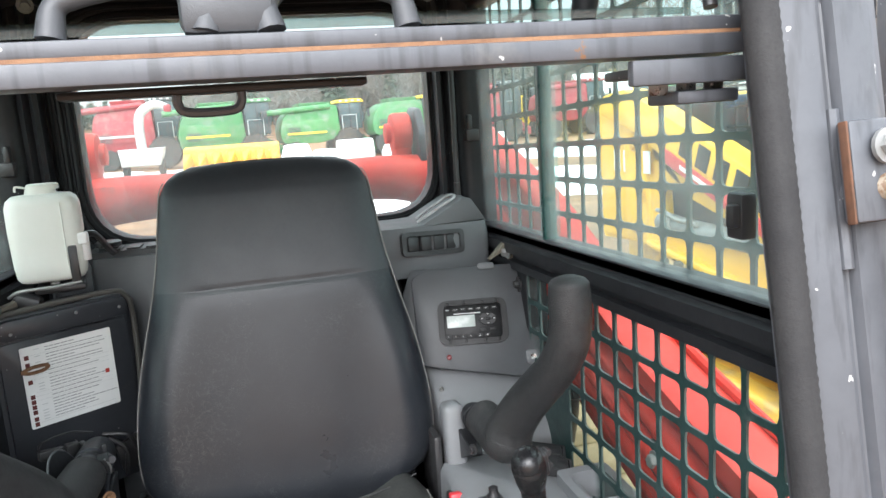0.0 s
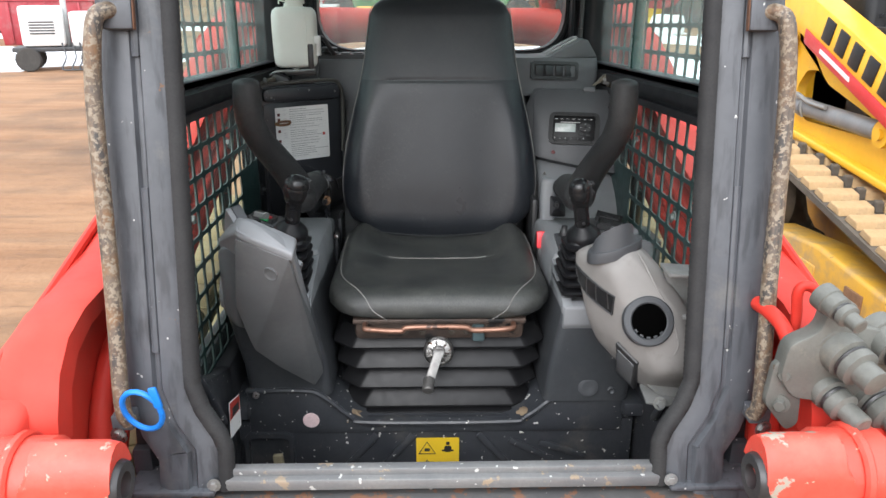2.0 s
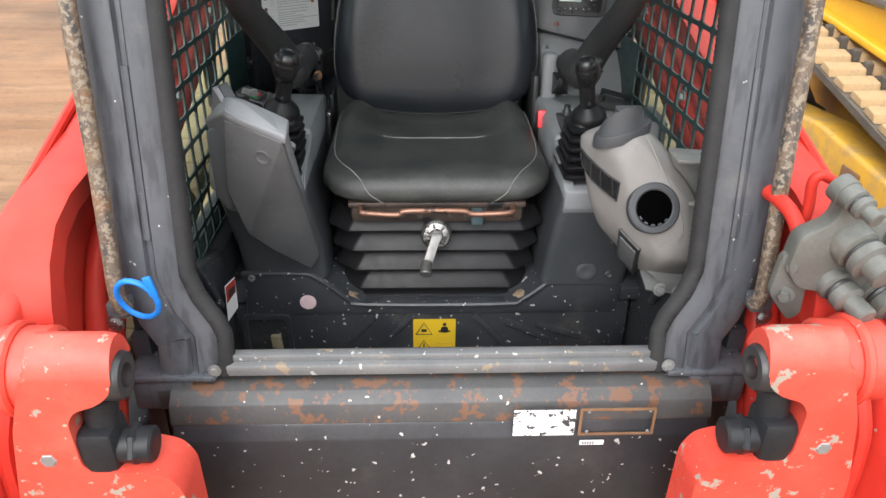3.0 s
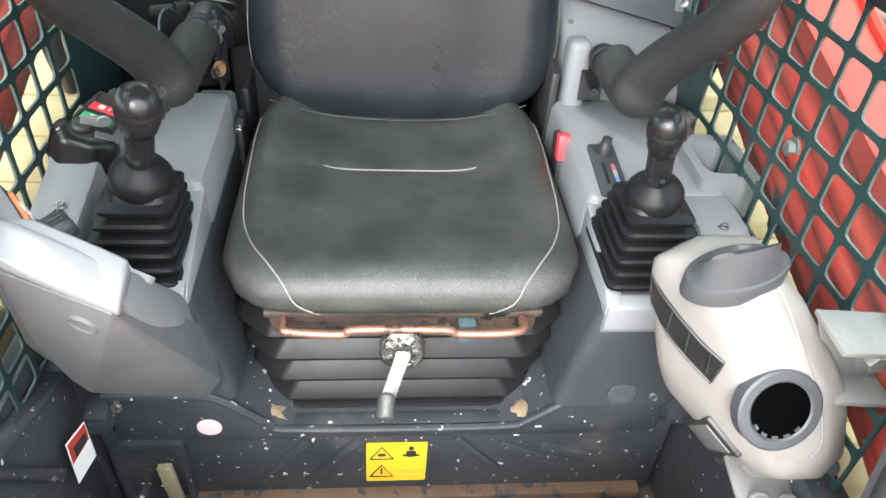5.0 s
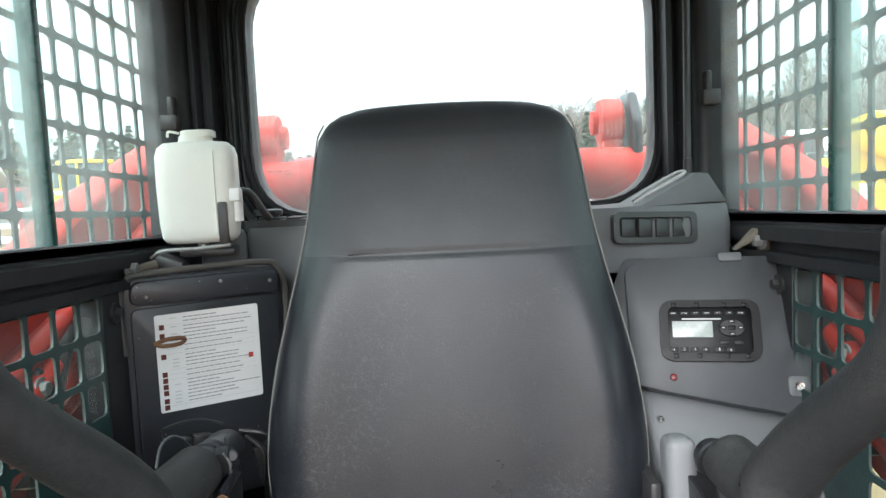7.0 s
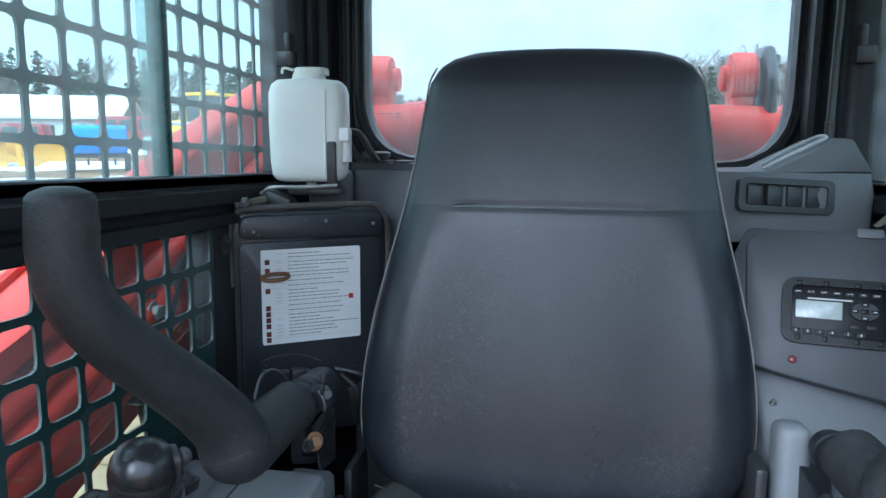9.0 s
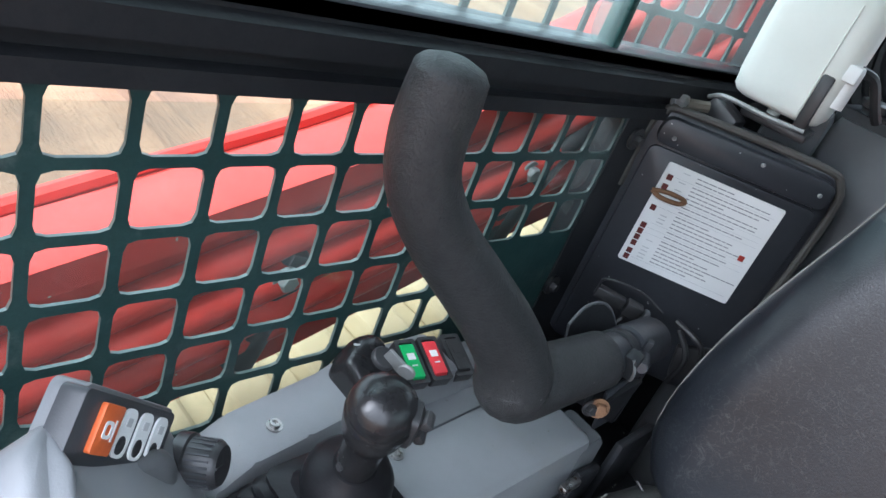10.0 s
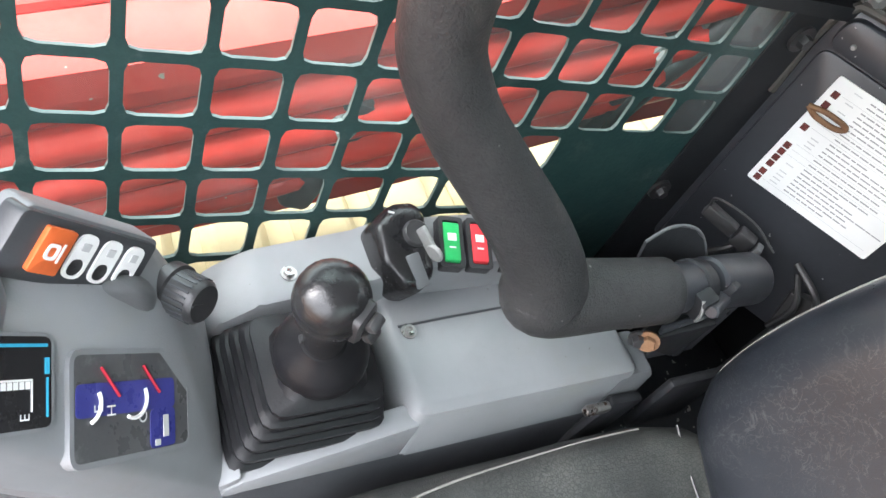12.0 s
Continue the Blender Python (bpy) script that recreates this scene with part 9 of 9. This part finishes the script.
# small yellow skid loader by the combines
def far_loader(x, y, turn, paint, label, k=1.0):
    ob = thing("wheel_loader", (x, y, 0), label, "wheel loader", "loaders in the yard")
    m = at_site(x, y, turn) @ Matrix.Scale(k, 4)
    far_part("rear_body", hull([(px, py, pz) for px in (-0.9, 0.9) for py, pz in ((0.4, 0.8), (0.4, 2.0), (2.2, 1.9), (2.5, 1.5), (2.5, 0.8))], 0.08), paint, ob, m)
    cab = far_part("cab", hull([(px, py, pz) for px in (-0.75, 0.75) for py, pz in ((-0.9, 1.5), (-0.7, 3.0), (0.4, 3.0), (0.5, 1.5))], 0.05), FGLASS, ob, m, "dark glazed cab")
    far_part("roof", box((0, -0.2, 3.06), (1.7, 1.5, 0.14), 0.05), paint, cab, m)
    for px in (-0.76, 0.76):
        for py in (-0.78, 0.42):
            far_part("pillar", box((px, py, 2.25), (0.08, 0.08, 1.5), 0.02), paint, cab, m)
    for px in (-0.45, 0.45):
        far_part("boom", prism(round_poly([(-0.6, 1.6), (-0.6, 1.9), (-2.0, 1.5), (-3.0, 0.7), (-3.0, 0.4), (-1.9, 1.1)], 0.08, 2), "x", px - 0.1, px + 0.1, 0.02), paint, ob, m)
    far_part("bucket", prism(round_poly([(-3.0, 0.3), (-3.0, 1.1), (-3.2, 1.15), (-3.15, 0.5), (-3.8, 0.15), (-3.9, 0.05), (-3.1, 0.05)], 0.03, 2), "x", -1.25, 1.25, 0.01), paint, ob, m)
    for sx in (-1, 1):
        for py in (-1.5, 1.5):
            wheel(ob, m, (sx * 0.95, py, 0.7), 0.7, 0.5, paint)
    return ob


far_loader(-15.5, 31.0, 60, FYEL, "yellow wheel loader standing behind a red container")
far_loader(18.5, 52.0, -70, FYEL, "yellow wheel loader among white bales")
far_loader(20.5, 36.0, 40, FYEL, "yellow wheel loader in the far row")
far_loader(-24.5, 26.0, 120, FORANGE, "orange-yellow wheel loader with lowered boom")
# excavator
ex = thing("excavator", (-20.8, 41, 0), "yellow excavator with its boom folded down", "excavator")
em = at_site(-20.8, 41, 30)
far_part("upper_body", hull([(x, y, z) for x in (-1.3, 1.3) for y, z in ((-1.2, 1.1), (-1.2, 2.2), (1.6, 2.4), (1.9, 1.2))], 0.1), FYEL, ex, em)
exc = far_part("cab", hull([(x, y, z) for x in (-1.3, -0.3) for y, z in ((-1.4, 1.2), (-1.2, 3.0), (0.2, 3.0), (0.2, 1.2))], 0.06), FGLASS, ex, em, "dark glazed cab")
far_part("cab_roof", box((-0.8, -0.5, 3.05), (1.1, 1.6, 0.1), 0.04), FYEL, exc, em)
far_part("boom", prism(round_poly([(-1.0, 1.6), (-2.4, 3.7), (-4.3, 3.2), (-4.4, 2.9), (-2.5, 3.1), (-1.4, 1.4)], 0.15, 3), "x", 0.1, 0.5, 0.03), FYEL, ex, em)
far_part("stick", prism(round_poly([(-4.2, 3.3), (-4.5, 3.3), (-4.0, 0.9), (-3.7, 0.9)], 0.08, 2), "x", 0.15, 0.45, 0.03), FYEL, ex, em)
far_part("bucket", prism(round_poly([(-4.1, 1.0), (-3.6, 1.0), (-3.3, 0.4), (-3.8, 0.05), (-4.3, 0.3)], 0.1, 3), "x", -0.2, 0.8, 0.03), FDARK, ex, em)
for s_ in (-1, 1):
    far_part("crawler", hull([(s_ * 1.2 + x, y, z) for x in (-0.3, 0.3) for y, z in ((-1.7, 0.3), (-1.5, 0.0), (1.5, 0.0), (1.7, 0.3), (1.7, 0.7), (1.4, 0.9), (-1.4, 0.9), (-1.7, 0.7))], 0.06), FDARK, ex, em)
# blue tank on a trailer
bt = thing("tank_trailer", (-17.1, 25.6, 0), "blue plastic tank on a two-wheeled trailer", "trailer")
bmx = at_site(-17.1, 25.6, 34)
far_part("tank", hull([(x, y, z) for x in (-0.95, 0.95) for y, z in ((-0.6, 0.65), (-0.7, 1.0), (-0.65, 1.6), (-0.4, 1.72), (0.4, 1.72), (0.65, 1.6), (0.7, 1.0), (0.6, 0.65))], 0.08), FBLUE, bt, bmx)
far_part("tank_saddle", join(*[box((x, 0, 1.70), (0.10, 0.9, 0.08), 0.02) for x in (-0.5, 0.0, 0.5)]), FBLUE, bt, bmx)
far_part("logo_mark", box((0.0, -0.70, 1.15), (0.7, 0.02, 0.14), 0.005), FWHITE, bt, bmx, "white plain mark")
far_part("chassis", join(box((0, 0, 0.58), (2.0, 0.2, 0.12), 0.02), box((0, 0.45, 0.58), (2.0, 0.1, 0.12), 0.02), box((0, -0.45, 0.58), (2.0, 0.1, 0.12), 0.02), rod((0, -0.5, 0.55), (0, -1.9, 0.5), 0.05, 8)), FDARK, bt, bmx)
for x in (-0.95, 0.95):
    wheel(bt, bmx, (x, 0, 0.34), 0.34, 0.22, FGREY)
for x in (-0.4, 0.1, 0.5):
    far_part("valve", rod((x, -0.62, 0.5), (x, -0.66, 0.25), 0.04, 8), FDARK, bt, bmx)
# white light tower on a trailer
lt = thing("generator_trailer", (-8.2, 16.8, 0), "white generator box on a towable trailer", "generator")
lm = at_site(-8.2, 16.8, 20)
far_part("housing", box((-0.35, 0, 0.95), (0.85, 0.9, 0.85), 0.06), FWHITE, lt, lm)
far_part("second_housing", box((0.55, 0, 0.88), (0.7, 0.85, 0.75), 0.06), FWHITE, lt, lm)
far_part("vent", join(*[box((-0.35, -0.455, 0.8 + 0.06 * k), (0.5, 0.02, 0.03), 0.004) for k in range(5)]), FDARK, lt, lm)
far_part("mast", join(rod((0.1, 0, 0.5), (0.1, 0, 1.75), 0.06, 10), rod((0.1, 0.0, 1.7), (-0.9, 0.0, 1.72), 0.05, 10)), FGREY, lt, lm)
far_part("frame", join(box((0, 0, 0.46), (2.0, 0.9, 0.10), 0.02), rod((0.9, 0, 0.46), (2.4, -0.1, 0.42), 0.04, 8)), FDARK, lt, lm)
for x in (-0.7, 0.6):
    for y in (-0.48, 0.48):
        wheel(lt, lm @ Matrix.Rotation(radians(90), 4, "Z"), (y, -x, 0.26), 0.26, 0.16, FDARK)
for x in (0.0, 0.2, 0.35):
    far_part("cable", tube([(x, -0.45, 0.6), (x + 0.05, -0.55, 0.3), (x - 0.05, -0.6, 0.05), (x + 0.2, -0.7, 0.03)], 0.018, 6), FDARK, lt, lm)
# red containers, barrier and plows
for x, y, w, h, turn in ((-12.7, 25.5, 2.6, 1.4, 20), (-17.4, 32, 2.4, 0.9, 24), (-16.0, 16.9, 1.6, 0.7, 30)):
    rb = thing("red_container", (x, y, 0), "open red steel container on the snow", "container", "red containers")
    m_ = at_site(x, y, turn)
    far_part("tub", hull([(px, py, pz) for px, pz in ((-w / 2, 0.0), (w / 2, 0.0), (w / 2 + 0.2, h), (-w / 2 - 0.2, h)) for py in (-0.7, 0.7)], 0.03), FRED, rb, m_)
    far_part("rim", box((0, 0, h), (w + 0.5, 1.5, 0.08), 0.02), FRED, rb, m_)
    for k in range(5):
        far_part("rib", box((-w / 2 + w * (k + 0.5) / 5, -0.73, h * 0.5), (0.08, 0.06, h * 0.9), 0.01), FRED, rb, m_)
for x, y, turn in ((-21.0, 21.5, 35), (-23.0, 25.5, 30), (-24.0, 31.0, 25)):
    pw = thing("snow_plow", (x, y, 0), "orange snow plow blade lying in the yard", "snow plow", "plows in a row")
    m_ = at_site(x, y, turn)
    prof = [(0.35 * math.cos(radians(a)) - 0.2, 0.55 + 0.55 * math.sin(radians(a))) for a in range(-90, 91, 20)]
    far_part("mouldboard", prism([(p, q) for p, q in prof] + [(p - 0.05, q) for p, q in prof[::-1]], "x", -1.6, 1.6), FORANGE, pw, m_)
    for k in range(5):
        far_part("rib", box((-1.4 + 0.7 * k, 0.2, 0.55), (0.06, 0.25, 0.9), 0.01), FORANGE, pw, m_)
    far_part("push_frame", hull([(-0.8, 0.3, 0.2), (0.8, 0.3, 0.2), (-0.4, 1.3, 0.3), (0.4, 1.3, 0.3), (-0.8, 0.3, 0.4), (0.8, 0.3, 0.4)], 0.03), FDARK, pw, m_)


def vehicle(x, y, turn, L, H, paint, name, label, cat):
    """A van or truck: body, windows, wheels."""
    ob = thing(name, (x, y, 0), label, cat, "vehicles at the far side")
    m = at_site(x, y, turn)
    body = far_part("body", prism(round_poly([(-L / 2, 0.45), (-L / 2, H * 0.62), (-L * 0.30, H * 0.66), (-L * 0.22, H), (L * 0.46, H), (L / 2, H * 0.6), (L / 2, 0.45)], 0.12, 3), "y", -0.95, 0.95, 0.05), paint, ob, m)
    for a, b in ((-0.20, -0.02), (0.02, 0.20), (0.24, 0.42)):
        far_part("window", span((L * a, -0.97, H * 0.62), (L * b, -0.94, H * 0.9), 0.02), FGLASS, body, m)
    far_part("windscreen", hull([(px, py, pz) for py in (-0.8, 0.8) for px, pz in ((-L * 0.305, H * 0.67), (-L * 0.235, H * 0.95), (-L * 0.215, H * 0.95), (-L * 0.285, H * 0.67))], 0.01), FGLASS, body, m)
    for px in (-L * 0.32, L * 0.32):
        for sy in (-1, 1):
            wheel(ob, m @ Matrix.Rotation(radians(90), 4, "Z"), (sy * 0.88, -px, 0.36), 0.36, 0.22, FGREY)


vehicle(-45, 42, 40, 4.8, 1.9, FWHITE, "van", "white van parked at the far side of the yard", "van")
vehicle(-38, 46, 20, 5.6, 2.3, FRED, "truck", "red truck parked before the woods", "truck")
vehicle(-33, 52, 15, 6.2, 2.6, FRED, "truck", "red truck with a box body", "truck")
vehicle(-27, 50, 10, 5.0, 1.8, FWHITE, "van", "white van parked beside red trucks", "van")
vehicle(-52, 34, 60, 5.0, 1.9, FDARK, "car", "dark car parked on the snow", "car")
vehicle(34, 60, 0, 7.0, 2.6, FWHITE, "truck", "white truck parked far off", "truck")
for x, y, w, d, h, turn in ((-44, 56, 16, 8, 3.4, 20), (-60, 44, 14, 8, 3.2, 40), (40, 66, 18, 9, 3.6, -15)):
    hs = thing("shed", (x, y, 0), "long low shed with a snow-white roof", "shed", "sheds at the far side")
    m_ = at_site(x, y, turn)
    wl_ = far_part("wall", box((0, 0, h * 0.4), (w, d, h * 0.8), 0.03), FGREY, hs, m_)
    far_part("roof", prism([(-d * 0.56, h * 0.78), (0, h * 1.3), (d * 0.56, h * 0.78), (d * 0.56, h * 0.86), (0, h * 1.38), (-d * 0.56, h * 0.86)], "x", -w * 0.52, w * 0.52, 0.02), FWHITE, hs, m_)
    for k in range(4):
        far_part("doorway", box((-w * 0.36 + k * w * 0.24, -d / 2 - 0.01, h * 0.34), (w * 0.15, 0.08, h * 0.6), 0.02), FDARK, wl_, m_)

# -- woods: conifers and bare trees on the rise, one object --
# tree colours are greyed, with the haze of distance mixed in
CONIFER = mk("hazed_pine_needles", (0.045, 0.065, 0.045), 0.8, 0, (0.085, 0.11, 0.075), 0.4, vary=0.3)
TWIGS = mk("hazed_bare_twigs", (0.15, 0.135, 0.12), 0.9, 0, (0.21, 0.19, 0.17), 0.3, vary=0.2)
rnd = random.Random(71)


def woods(name, label, mat, sites, kind_of):
    """Trunks, limbs and many small leaf clumps, one mesh."""
    V, F = [], []

    def limb(a, b, r0, r1):
        i = len(V)
        a, b = Vector(a), Vector(b)
        d = (b - a).normalized()
        u = d.orthogonal().normalized()
        w = d.cross(u)
        for p, r in ((a, r0), (b, r1)):
            for k in range(3):
                q = p + r * (math.cos(2.094 * k) * u + math.sin(2.094 * k) * w)
                V.append(tuple(q))
        for k in range(3):
            F.append((i + k, i + (k + 1) % 3, i + 3 + (k + 1) % 3, i + 3 + k))

    def clump(c, s):
        i = len(V)
        for _ in range(2):
            j = len(V)
            for _k in range(4):
                V.append((c[0] + rnd.uniform(-s, s), c[1] + rnd.uniform(-s, s), c[2] + rnd.uniform(-s, s) * 0.6))
            F.append((j, j + 1, j + 2))
            F.append((j + 1, j + 2, j + 3))

    for x, y, h in sites:
        z0 = ground_z(x, y) - 0.2
        if kind_of == "pine":
            limb((x, y, z0), (x, y, z0 + h), 0.22, 0.03)
            n = int(90 + h * 7)
            top = rnd.uniform(0.15, 0.3)
            for _ in range(n):
                f = rnd.uniform(0.10, 1.0) ** 0.8
                rad = (1.02 - f) * h * top * rnd.uniform(0.5, 1.15) + 0.15
                a = rnd.uniform(0, 6.283)
                rr = rad * rnd.uniform(0.3, 1.0)
                clump((x + rr * math.cos(a), y + rr * math.sin(a), z0 + f * h - 0.15 * rr), 0.28 + 0.5 * (1 - f))
        else:
            limb((x, y, z0), (x + rnd.uniform(-0.3, 0.3), y, z0 + h * 0.7), 0.16, 0.06)
            for _ in range(20):
                f = rnd.uniform(0.25, 0.75)
                a = rnd.uniform(0, 6.283)
                r = h * rnd.uniform(0.10, 0.24)
                p = Vector((x, y, z0 + h * f))
                q = p + Vector((r * math.cos(a), r * math.sin(a), h * rnd.uniform(0.1, 0.3)))
                limb(p, q, 0.07, 0.035)
                for _k in range(5):
                    b = p.lerp(q, rnd.uniform(0.3, 1.0))
                    e = b + Vector((rnd.uniform(-1, 1) * r * 0.6, rnd.uniform(-1, 1) * r * 0.6, h * rnd.uniform(0.03, 0.14)))
                    limb(b, e, 0.04, 0.02)
                    for _j in range(3):
                        c = b.lerp(e, rnd.uniform(0.2, 1.0))
                        limb(c, c + Vector((rnd.uniform(-0.5, 0.5), rnd.uniform(-0.5, 0.5), rnd.uniform(0.1, 0.6))), 0.028, 0.014)
    me = bpy.data.meshes.new(name)
    me.from_pydata(V, [], F)
    me.materials.append(mat)
    tagged(new(name, me), label, "woods", kind="stuff")


pines, bare = [], []
for k in range(330):
    a = radians(rnd.uniform(-88, 88))
    r = rnd.uniform(82, 128)
    x, y = r * math.sin(a), r * math.cos(a)
    if -0.32 < a < -0.02 and r < 105:
        r += 30
        x, y = r * math.sin(a), r * math.cos(a)
    h = rnd.uniform(6.5, 10.0)
    if a < -0.32:
        h *= 0.95 if r < 105 else 1.0
        (pines if rnd.random() < 0.75 else bare).append((x, y, h))
    elif a < 0.12:
        (pines if rnd.random() < 0.5 else bare).append((x, y, h * (0.42 if a < 0.0 else 0.75)))
    else:
        (pines if rnd.random() < 0.30 else bare).append((x, y, h * (0.85 + 0.5 * min(1, max(0, a - 0.2) / 0.4)) * (1.35 if a > 0.42 else 1.0)))
for k in range(300):
    a = radians(rnd.uniform(-5, 48))
    r = rnd.uniform(78, 125)
    x, y = r * math.sin(a), r * math.cos(a)
    (pines if rnd.random() < 0.22 else bare).append((x, y, rnd.uniform(7.5, 10.0) * (0.62 + 0.38 * min(1.0, max(0.0, (math.degrees(a) + 5) / 9)))))
woods("pine_woods", "dark pine woods on the low hill behind the yard", CONIFER, pines, "pine")
woods("bare_woods", "bare grey deciduous woods on the low hill", TWIGS, bare, "bare")
